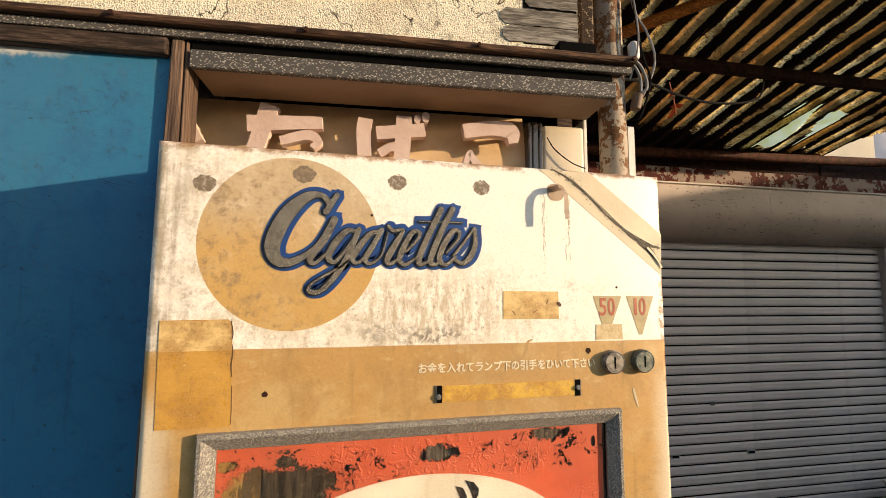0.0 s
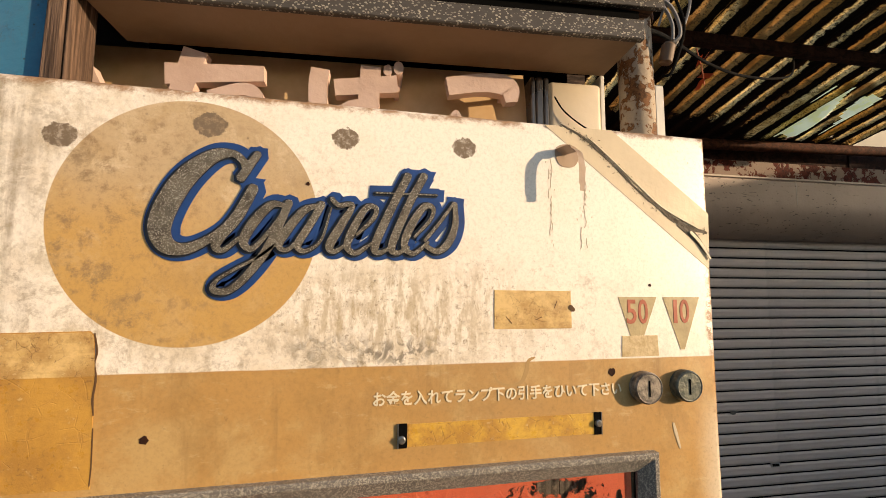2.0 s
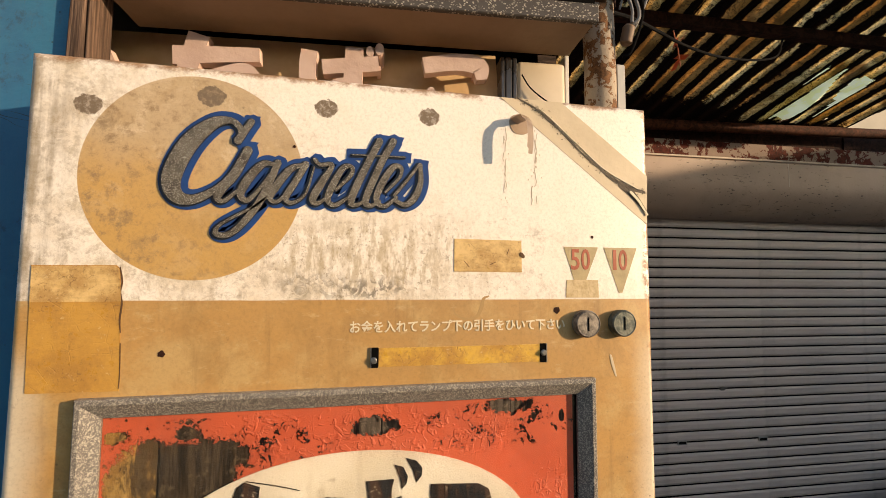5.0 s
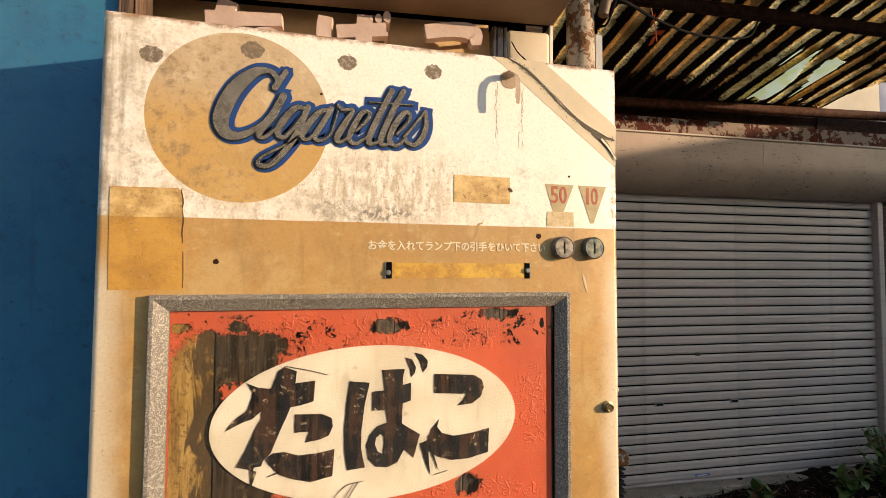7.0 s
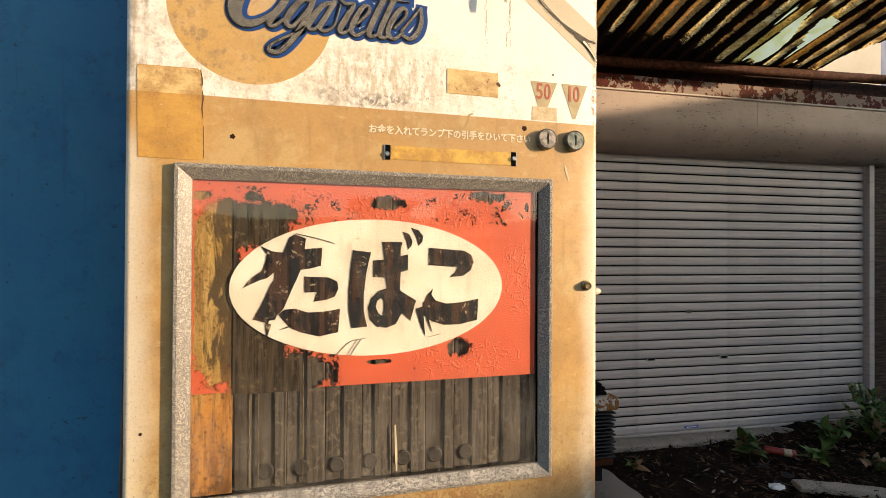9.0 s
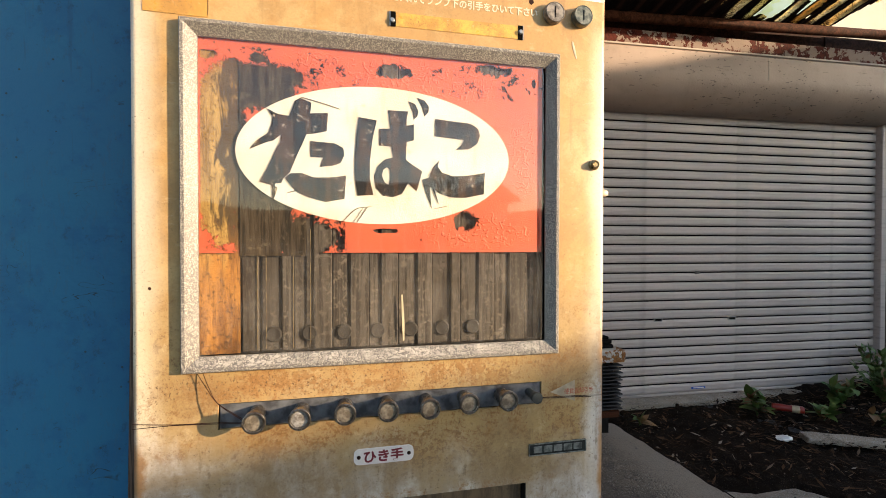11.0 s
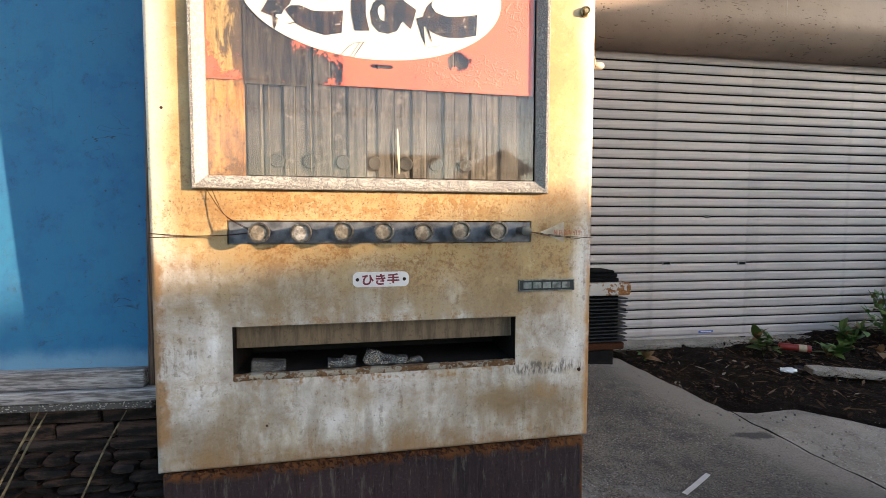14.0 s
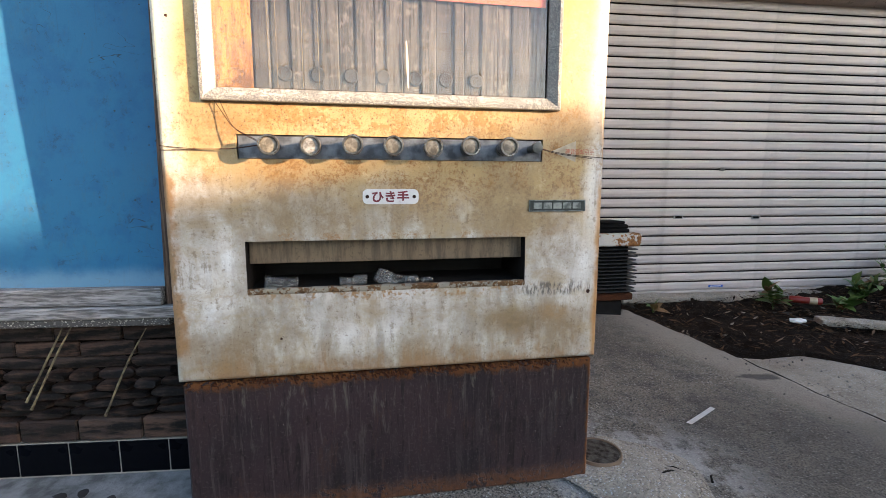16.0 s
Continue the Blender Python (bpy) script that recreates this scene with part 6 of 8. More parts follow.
part("diagonal_stripe", bm, BEIGE, mach, "beige diagonal stripe")
bm = nb()
crack = [(604, 1781, 0.8), (626, 1771, 1.3), (640, 1763, 0.9), (655, 1751, 1.7), (672, 1737, 0.9), (690, 1721, 1.6), (706, 1706, 1.0), (722, 1694, 1.9), (738, 1682, 1.2), (757, 1669, 3.2), (774, 1661, 1.8), (790, 1655, 3.0), (811, 1651, 1.6)]
stroke(bm, crack, -0.0010, 0.0008, None, 0, 12)
stroke(bm, [(770, 1662, 5.0), (792, 1645, 5.0), (812, 1622, 2.0)], -0.00105, 0.0008)
part("torn_edge", bm, simple("dark_torn_tape", (0.13, 0.105, 0.075), 0.8, 0, 0.9, 60, 200, 0.002), mach, "dark torn tape edge across the stripe")
bm = nb()
random.seed(23)
line = smooth_path(crack, 20)
for k in range(230):                    # ragged flecks along the tear
    p = line[random.randrange(len(line))]
    x0, z0, a0 = p[0] + random.gauss(0, 3.0), p[1] + random.gauss(0, 3.0), random.uniform(0, 6.3)
    l = random.uniform(0.5, 2.4)
    stroke(bm, [(x0, z0, 0.4), (x0 + l * math.cos(a0), z0 + l * math.sin(a0), 0.4)], -0.0007 - 0.000004 * k, 0.0004, None, 0, 2)
tagged(part("torn_flecks", bm, bpy.data.materials["dark_torn_tape"], mach, "dark flecks along the torn tape"), kind="stuff")
bm = nb()
stroke(bm, [(640, 1767, 0.3), (661, 1751, 0.8), (700, 1718, 0.5), (745, 1682, 0.9), (800, 1655, 0.6)], -0.0018, 0.0008, None, 0, 12)
stroke(bm, [(786, 1650, 2.0), (800, 1636, 2.0), (814, 1616, 1.2)], -0.0030, 0.0010)
part("tape_curl", bm, WHITEINK, mach, "pale curled tape edge")
bm = nb()
plate(bm, [(0.018, 1.530), (0.104, 1.531), (0.108, 1.527), (0.110, 1.500), (0.1135, 1.385), (0.020, 1.386)], -0.0009, 0.0002)
part("old_label", bm, TAPE_AMBER, mach, "amber rectangle of an old label")
bm = nb()
plate(bm, [(0.0185, 1.488), (0.1105, 1.4885), (0.110, 1.500), (0.1075, 1.526), (0.103, 1.5300), (0.0185, 1.5290)], -0.0013, -0.0008)
part("old_label_top", bm, TAPE_PALE, mach, "paler cracked upper part of the old label")
bm = nb()
stroke(bm, [(108, 1529, 0.5), (111, 1512, 0.8), (110, 1500, 0.4), (112, 1486, 0.7), (110.5, 1468, 0.9), (112, 1452, 0.3)], -0.0012, 0.0008, None, 0, 6)
stroke(bm, [(112.5, 1440, 0.2), (113.5, 1405, 0.35), (113, 1388, 0.2)], -0.0012, 0.0008, None, 0, 6)
tagged(part("label_cracks", bm, simple("dark_brown_crack", (0.10, 0.05, 0.02), 0.8), mach, "dark cracks in the old label"), kind="stuff")
bm = nb()
plate(bm, [(0.5135, 1.5725), (0.611, 1.572), (0.6115, 1.5272), (0.513, 1.5275)], -0.0008, 0.0002)
lab = part("small_label", bm, TAPE_PALE, mach, "yellowed cracked rectangular label")
bm = nb()
for k in range(3):
    x0, z0 = random.uniform(516, 606), random.uniform(1530, 1570)
    a0 = random.choice((0.4, 0.5, 2.5, 2.3, 1.2))
    l = random.uniform(5, 14)
    stroke(bm, [(x0, z0, 0.25), (x0 + l * math.cos(a0), min(max(z0 + l * math.sin(a0), 1528), 1571), 0.25)], -0.0011, 0.0003)
stroke(bm, [(610, 1553, 3.0), (614, 1549, 2.4)], -0.0015, 0.0006)
tagged(part("label_crack", bm, bpy.data.materials["dark_brown_crack"], lab, "dark cracks"), kind="stuff")
for x0, x1, word, cx, nm in ((0.676, 0.731, "50", 0.7005, "coin_mark_fifty"), (0.740, 0.795, "10", 0.7665, "coin_mark_ten")):
    bm = nb()
    plate(bm, [(x0, 1.565), (x1, 1.565), (cx + 0.003, 1.4985), (cx - 0.003, 1.4985)], -0.0005, 0.0002)
    tri = part("coin_triangle", bm, KHAKI, mach, "faded khaki triangle with a red number")
    left, wide, first = (x0 + 0.0110, 0.0305, 0.0140) if word == "50" else (x0 + 0.0150, 0.0235, 0.0055)
    text_mesh(word[0], 0.042, left, 1.5325, -0.0007, 0.0005, REDINK, tri, "coin_digit", "faded red digit", first, None, 0.0006)
    text_mesh(word[1], 0.042, left + wide - 0.0140, 1.5325, -0.0007, 0.0005, REDINK, tri, "coin_digit", "faded red digit", 0.0140, None, 0.0006)
bm = nb()
plate(bm, [(0.680, 1.517), (0.730, 1.517), (0.731, 1.4915), (0.679, 1.4915)], -0.0007, 0.0002)
part("tape_patch", bm, simple("thin_clear_tape", (0.66, 0.54, 0.34), 0.35, 0, 0.8, 40, 160, 0.0006, 0.5, (0.42, 0.30, 0.14)), mach, "yellowed tape patch below the coin mark")
text_mesh("お金を入れてランプ下の引手をひいて下さい", 0.0165, 0.375, 1.4480, -0.0005, 0.0006, WHITEINK, mach, "instruction_text", "cream printed instruction", 0.301, None, 0.00035)
bm = nb()
box(bm, 0.4125, 0.6375, -0.0008, 0.0, 1.4025, 1.4265)
tape = part("slot_tape", bm, TAPE, mach, "yellow tape over the slot")
for x0, zz, xe in ((0.4015, 1.411, 0.4015), (0.6375, 1.415, 0.6465)):
    bm = nb()
    box(bm, x0, x0 + 0.0105, -0.0016, 0.0, 1.4015, 1.4275, 0.0004)
    se = part("slot_end", bm, BLACK, mach, "black slot end")
    bm = nb()
    lathe(bm, [(0.0042, 0.0), (0.0042, 0.003), (0.003, 0.004)], pose(x0 + 0.0045, -0.0016, zz, 90, 0, 0), 12)
    part("slot_screw", bm, STEEL, se, "small steel screw", True)
    bm = nb()
    box(bm, xe, xe + 0.0014, -0.0024, -0.0005, 1.4015, 1.4275)
    part("slot_edge", bm, STEEL, se, "bright steel edge")
bm = nb()
stroke(bm, [(512, 1478, 0.8), (517, 1468, 1.2), (530, 1463, 1.6), (545, 1466, 2.2), (552, 1478, 2.6), (555, 1490, 2.0), (563, 1494, 1.0)], -0.0002, 0.0004)
part("ghost_mark", bm, simple("dull_brown_smear", (0.42, 0.27, 0.11), 0.6), mach, "dull smear of removed writing")
bm = nb()
stroke(bm, [(748, 1408, 1.5), (751, 1396, 2.2), (756, 1378, 1.2)], -0.0006, 0.0006)
part("tape_scrap", bm, BEIGE, mach, "pale scrap of tape")
for x, z, r in ((0.156, 1.426, 0.0040), (0.664, 1.474, 0.0048), (0.027, 0.955, 0.0025), (0.722, 1.58, 0.002), (0.300, 1.687, 0.002), (0.185, 0.394, 0.0022), (0.795, 0.462, 0.004)):
    bm = nb()
    pts = [(x + r * (1 + 0.16 * math.sin(5 * a + x * 90)) * math.cos(a), z + r * (1 + 0.2 * math.cos(3 * a + z * 50)) * math.sin(a)) for a in np.linspace(0, 2 * math.pi, 13)[:-1]]
    plate(bm, pts, -0.0006, 0.0)
    part("rust_spot", bm, RUST_DARK, mach, "dark rust spot")
# drip lines below the bent strap
bm = nb()
random.seed(21)
for x0, z0, z1 in ((585, 1722, 1620), (588, 1735, 1630), (632, 1722, 1625), (634, 1715, 1668), (637, 1730, 1660), (628, 1650, 1605)):
    z = z0
    pts = []
    x = x0
    while z > z1:
        pts.append((x, z, 0.2))
        if len(pts) > 2 and random.random() < 0.4:
            stroke(bm, pts, -0.0003 - 0.00002 * (x0 % 7), 0.0003, None, 0, 4)
            pts = []
            z -= random.uniform(2, 9)
        z -= random.uniform(3, 8)
        x += random.uniform(-1.6, 1.6)
for k in range(24):                     # specks between the drips
    x0, z0 = random.choice((586, 634, 634)) + random.gauss(0, 4), random.uniform(1625, 1735)
    stroke(bm, [(x0, z0, 0.5), (x0 + random.uniform(-1, 1), z0 - random.uniform(0.8, 3), 0.4)], -0.00025, 0.0002, None, 0, 2)
tagged(part("drip_line", bm, simple("grey_brown_drip", (0.50, 0.42, 0.31), 0.7), mach, "grey-brown drips"), kind="stuff")

# --- bent metal strap ---
bm = nb()
pts = [(0.600, -0.0006, 1.744), (0.606, -0.010, 1.746), (0.610, -0.022, 1.744), (0.613, -0.029, 1.736), (0.614, -0.031, 1.722), (0.614, -0.031, 1.706), (0.6125, -0.0305, 1.690)]
P = smooth_path(pts, 5)
a = [bm.verts.new((p[0] - 0.005 * (1 if i < len(P) - 3 else 0.5), p[1], p[2] + 0.004 * (1 if i < 10 else 0))) for i, p in enumerate(P)]
b = [bm.verts.new((p[0] + 0.005, p[1] + 0.003, p[2] - 0.004 * (1 if i < 10 else 0))) for i, p in enumerate(P)]
for i in range(len(P) - 1):
    bm.faces.new((a[i], a[i + 1], b[i + 1], b[i]))
bmesh.ops.solidify(bm, geom=bm.faces[:], thickness=0.0009)
strap = part("bent_strap", bm, simple("pale_bent_strip", (0.50, 0.40, 0.32), 0.6, 0, 0.5), mach, "bent pale strip sticking out of the front", True)
bm = nb()
plate(bm, [(0.611 + 0.0165 * (1 + 0.08 * math.sin(3 * q)) * math.cos(q), 1.741 + 0.0165 * (1 + 0.1 * math.cos(2 * q)) * math.sin(q)) for q in np.linspace(0, 2 * math.pi, 21)[:-1]], -0.0008, 0.0)
part("strap_patch", bm, simple("brown_bare_patch", (0.42, 0.30, 0.20), 0.6, 0, 0.6), mach, "brownish bare patch under the strip")

# --- two slotted coin knobs, the lock ---
for cx in (0.7065, 0.7640):
    bm = nb()
    M = pose(cx, 0, 1.4545, 90, 0, 0)
    lathe(bm, [(0.0195, 0.0), (0.0195, 0.0105), (0.0188, 0.0125), (0.0175, 0.0135), (0.0165, 0.0128), (0.0, 0.0132)][:-1], M, 28)
    knob = part("coin_knob", bm, simple("green_grey_knob", (0.22, 0.225, 0.18), 0.42, 0.4, 1.0, 70, 240, 0.0008, 0.5, (0.05, 0.065, 0.06)) if cx > 0.72 else simple("pitted_silver_knob", (0.33, 0.29, 0.24), 0.45, 0.3, 1.0, 90, 300, 0.0008, 0.5, (0.09, 0.08, 0.07)), mach, "round pitted metal coin knob", True)
    # nothing is cut: a black strip paints the slot's shaded inside
    bm = nb()
    box(bm, cx - 0.0007, cx + 0.0007, -0.0138, -0.0118, 1.4450, 1.4640)
    part("coin_slot", bm, BLACK, knob, "narrow coin slot")
bm = nb()
lathe(bm, [(0.010, 0.0), (0.010, 0.004), (0.0075, 0.005), (0.0075, 0.010), (0.006, 0.011), (0.004, 0.0095)], pose(0.793, 0, 1.177, 90, 0, 0), 20)
lock = part("lock", bm, BRASS, mach, "dull brass cylinder lock", True)

# --- pull-knob row ---
bm = nb()
box(bm, PLATE[0] + 0.0022, PLATE[1] - 0.0018, 0.0035, 0.008, PLATE[2] + 0.0012, PLATE[3] - 0.0022)
part("knob_plate", bm, STEEL_BLUE, mach, "grey-blue steel plate of the pull knobs")


def knob_meshes(face):
    bm = nb()
    M = pose(0, 0, 0, 90, 0, 0)
    lathe(bm, [(0.0130, -0.006), (0.0125, 0.012), (0.0125, 0.028), (0.0150, 0.029), (0.0172, 0.031), (0.0178, 0.036), (0.0178, 0.0405), (0.0168, 0.0418), (0.0145, 0.0418), (0.0135, 0.0405), (0.0132, 0.0375)], M, 28, False)
    body = mesh_of("pull_knob", bm, CHROME, True)
    bm = nb()
    lathe(bm, [(0.0133, 0.0372), (0.0110, 0.0380), (0.006, 0.0384), (0.0012, 0.0386)], M, 22)
    return body, mesh_of("knob_face", bm, face, True)


KN, KF = knob_meshes(SILVER_FACE)
KN2, KF2 = knob_meshes(simple("chipped_white_face", (0.52, 0.50, 0.46), 0.4, 0, 0.9, 90, 220, 0.001, 0.5, (0.12, 0.10, 0.08)))
for k in range(7):
    m = pose(0.1844 + 0.0705 * k, 0, 0.7465 - 0.001 * math.sin(k * 2.0), random.uniform(-3, 3), 0, random.uniform(-2, 2)) @ pose(0, 0, 0, 0, 40 * k, 0)
    kn = put("pull_knob", KN, mach, "worn chrome pull knob with a cloudy face", m)
    put("knob_face", KF2 if k == 1 else KF, kn, "chipped white face" if k == 1 else "", m)
bm = nb()
lathe(bm, [(0.0075, -0.004), (0.0070, 0.026), (0.0100, 0.027), (0.0108, 0.032), (0.0100, 0.036), (0.006, 0.037)], pose(0.664, 0, 0.7475, 90, 0, 0), 20)
part("return_knob", bm, PATINA, mach, "small dark coin-return knob", True)
for strand in ([(0.002, -0.002, 0.7440), (0.06, -0.004, 0.7395), (0.12, -0.012, 0.7405), (0.168, -0.033, 0.745)],
               [(0.002, -0.002, 0.7365), (0.06, -0.005, 0.7385), (0.12, -0.014, 0.7395), (0.168, -0.034, 0.744)],
               [(0.094, -0.006, 0.822), (0.110, -0.010, 0.797), (0.128, -0.018, 0.774), (0.168, -0.035, 0.752)],
               [(0.104, -0.006, 0.820), (0.114, -0.012, 0.798), (0.130, -0.019, 0.772), (0.168, -0.036, 0.750)],
               [(0.672, -0.030, 0.7465), (0.71, -0.016, 0.741), (0.76, -0.006, 0.736), (0.818, -0.003, 0.7325)],
               [(0.672, -0.030, 0.7455), (0.71, -0.016, 0.739), (0.76, -0.006, 0.734), (0.790, -0.003, 0.7310)]):
    bm = nb()
    tube(bm, smooth_path(strand, 6), 0.0006, 5)
    part("tie_wire", bm, RUST_DARK, mach, "thin rusty tie wire", True)

# --- enamel plaque, maker's plate, small sticker ---
bm = nb()
rr = 0.0095
pts = []
for cx, cz, a0 in ((0.444 - rr, 0.671 - rr, 0), (0.340 + rr, 0.671 - rr, 90), (0.340 + rr, 0.643 + rr, 180), (0.444 - rr, 0.643 + rr, 270)):
    pts += [(cx + rr * math.cos(radians(a0 + q)), cz + rr * math.sin(radians(a0 + q))) for q in (0, 22, 45, 68, 90)]
plate(bm, pts, -0.0022, 0.0)
bmesh.ops.bevel(bm, geom=[e for e in bm.edges if all(v.co.y < -0.002 for v in e.verts)], offset=0.0008, segments=2, affect="EDGES")
plaque = part("enamel_plaque", bm, WHITE_ENAMEL, mach, "small white enamel plaque with dark red writing", True)
text_mesh("ひき手", 0.0225, 0.357, 0.6485, -0.0025, 0.0006, MAROON, plaque, "plaque_text", "dark red writing", 0.069, None, 0.0007)
for cx in (0.3485, 0.4355):
    bm = nb()
    lathe(bm, [(0.0034, 0.0), (0.0032, 0.0012), (0.002, 0.0018)], pose(cx, -0.0022, 0.657, 90, 0, 0), 12)
    part("screw", bm, RUST_DARK, plaque, "rusty screw head", True)
bm = nb()
box(bm, 0.662, 0.780, -0.0030, 0.0, 0.627, 0.650, 0.0008)
mk = part("maker_plate", bm, simple("dark_green_plate", (0.030, 0.036, 0.033), 0.4, 0.4, 0.7, 60, 160, 0.0008), mach, "dark patinated maker's plate")
bm = nb()
for x0, x1, z0, z1 in ((0.662, 0.780, 0.6482, 0.650), (0.662, 0.780, 0.627, 0.6288), (0.662, 0.6638, 0.6288, 0.6482), (0.7782, 0.780, 0.6288, 0.6482)):
    box(bm, x0, x1, -0.0042, -0.0028, z0, z1, 0.0003)
for k in range(5):
    box(bm, 0.6715 + 0.0205 * k, 0.6885 + 0.0205 * k, -0.0040, -0.0028, 0.6325, 0.6445, 0.0002)
part("plate_relief", bm, simple("worn_plate_relief", (0.27, 0.29, 0.275), 0.4, 0.4, 0.9, 90, 200, 0.0008, 0.5, (0.08, 0.09, 0.085)), mk, "raised rim and plain relief bars")
bm = nb()
plate(bm, [(0.706, 0.7445), (0.757, 0.765), (0.757, 0.724)], -0.0003, 0.0)
part("return_label", bm, simple("pale_grey_sticker", (0.52, 0.43, 0.30), 0.6, 0, 0.8, 40, 140), mach, "pale triangular sticker")
text_mesh("硬貨返却引手", 0.0118, 0.735, 0.7395, -0.0006, 0.0004, REDINK, mach, "return_text", "small faded red writing", 0.061)

# --- delivery opening ---
bm = nb()
box(bm, TRAY[0] + 0.001, TRAY[1] - 0.001, 0.022, 0.026, 0.533, 0.5765, 0.001)
part("delivery_flap", bm, FLAP, mach, "brown stained delivery flap")
# tray colour carries the shade inside the opening
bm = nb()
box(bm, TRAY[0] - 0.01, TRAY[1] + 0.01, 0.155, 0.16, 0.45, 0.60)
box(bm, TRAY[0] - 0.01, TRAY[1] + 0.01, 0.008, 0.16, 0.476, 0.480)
part("delivery_tray", bm, simple("shaded_tray_steel", (0.014, 0.013, 0.012), 0.6, 0.0, 0.6, 8, 90, 0.0006, 0.15), mach, "steel delivery tray, coloured near black for the shade inside")
bm = nb()
random.seed(14)
xs = [TRAY[0] + (TRAY[1] - TRAY[0]) * k / 120 for k in range(121)]
lip = [[bm.verts.new((x, y + 0.0006 * noise.noise((x * 120, y * 50, 1)), z + 0.0012 * noise.noise((x * 90, z * 40, 3)))) for x in xs] for y, z in ((-0.0004, 0.479), (-0.0022, 0.4815), (-0.0022, 0.4875), (0.0, 0.4895), (0.012, 0.4890))]
for a, b in zip(lip, lip[1:]):
    for i in range(120):
        bm.faces.new((a[i], a[i + 1], b[i + 1], b[i]))
part("tray_lip", bm, rust_material("rusty_tray_lip", (0.17, 0.090, 0.040), (0.34, 0.29, 0.22), 0.55, 0.8, 7.0), mach, "rusty pale lip of the tray", True)

# crumpled clear packets lying in the tray
random.seed(31)
for x0, sx, sy, sz, rot, tip in ((0.182, 0.060, 0.030, 0.020, 14, 8), (0.305, 0.030, 0.022, 0.017, 6, 8), (0.330, 0.026, 0.020, 0.022, -12, 5),
                              (0.372, 0.030, 0.018, 0.028, 16, 22), (0.402, 0.024, 0.016, 0.020, -8, 12), (0.432, 0.026, 0.022, 0.018, 10, 0), (0.462, 0.022, 0.020, 0.014, 8, 0)):
    bm = nb()
    box(bm, -sx / 2, sx / 2, -sy / 2, sy / 2, 0, sz, 0.002)
    bmesh.ops.subdivide_edges(bm, edges=bm.edges[:], cuts=2)
    q = pose(0, 0, 0, 0, tip, rot)
    for v in bm.verts:                  # crushed film box
        n3 = Vector((noise.noise(v.co * 90 + Vector((x0 * 70, 0, 0))), noise.noise(v.co * 90 + Vector((0, x0 * 70, 3))), noise.noise(v.co * 90 + Vector((5, 0, x0 * 70)))))
        v.co = q @ (v.co + n3 * 0.0020)
    zmin = min(v.co.z for v in bm.verts)
    for v in bm.verts:
        v.co += Vector((x0, 0.036, 0.4803 - zmin))
    o = part("plastic_packet", bm, PLASTIC, None)
    tagged(o, "crumpled clear plastic packet in the delivery tray", "packet", "litter in the tray")

# ---- the tobacco sign over the machine ----
SGN = pose(0, 0.22, 0, 0, 0, -5)
sgn = thing("shop_sign", SGN @ Vector((0.35, 0.03, 1.74)), "yellowed acrylic box sign with raised pinkish letters", "sign")
bm = nb()
prof = [(0.046 + 0.012 * ((z - 1.84) / 0.1) ** 2, z) for z in np.linspace(1.735, 1.962, 10)]
a = [bm.verts.new(SGN @ Vector((-0.06, v, z))) for v, z in prof]
b = [bm.verts.new(SGN @ Vector((0.648, v, z))) for v, z in prof]
for i in range(len(prof) - 1):
    bm.faces.new((a[i], a[i + 1], b[i + 1], b[i]))
for r, x in ((a, -0.06), (b, 0.648)):
    q = [bm.verts.new(SGN @ Vector((x, 0.09, z))) for z in (1.962, 1.735)]
    bm.faces.new(r + q)
box(bm, -0.06, 0.648, 0.088, 0.09, 1.735, 1.962, 0, SGN)
part("sign_face", bm, SIGNBOARD, sgn, "yellowed acrylic face", True)
bm = nb()
for u0, u1 in ((0.648, 0.656), (0.6575, 0.670), (0.6715, 0.680)):
    box(bm, u0, u1, 0.022, 0.09, 1.735, 1.940, 0.002, SGN)
part("sign_band", bm, simple("dark_metal_band", (0.13, 0.13, 0.135), 0.3, 0.8, 0.6, 12, 60, 0.0005), sgn, "dark metal joint band")
bm = nb()
box(bm, 0.681, 0.777, 0.024, 0.095, 1.735, 1.936, 0.008, SGN, 3)
part("sign_cap", bm, SIGNCAP, sgn, "cream end cap", True)
bm = nb()
box(bm, 0.7785, 0.786, 0.03, 0.10, 1.72, 1.955, 0.001, SGN)
part("sign_edge", bm, simple("white_sheet_edge", (0.72, 0.70, 0.65), 0.5), sgn, "white sheet edge")
SIGN_KANA = {
    "ta": [[(119, 1930, 17.7), (108, 1891, 16.6), (96, 1848, 15.7), (82, 1806, 14.4)], [(78, 1891, 16.5), (147, 1896, 14.1), (218, 1900, 12.2)],
           [(140, 1860, 8.9), (190, 1874, 9.9), (211, 1863, 8.0), (200, 1849, 6.0)], [(140, 1800, 10), (180, 1780, 14), (222, 1785, 13)]],
    "ba": [[(301, 1915, 14.0), (298, 1879, 14.0), (305, 1790, 13.3)], [(323, 1886, 13.3), (420, 1898, 14.0)], [(378, 1924, 15.5), (376, 1877, 16.0), (372, 1800, 15.6)],
           [(329, 1845, 8.2), (355, 1859, 9.1), (390, 1852, 11.8)]],
    "ko": [[(500, 1900, 15.0), (560, 1910, 15.7), (600, 1905, 16.9), (606, 1880, 9.8)], [(500, 1800, 8), (507, 1842, 5.8), (514, 1856, 4.8), (521, 1842, 7.3), (560, 1790, 14), (610, 1790, 15)]],
    "mark": [[(-25, 1894, 5.5), (-20, 1875, 9.1), (-9, 1850, 11)]],
}
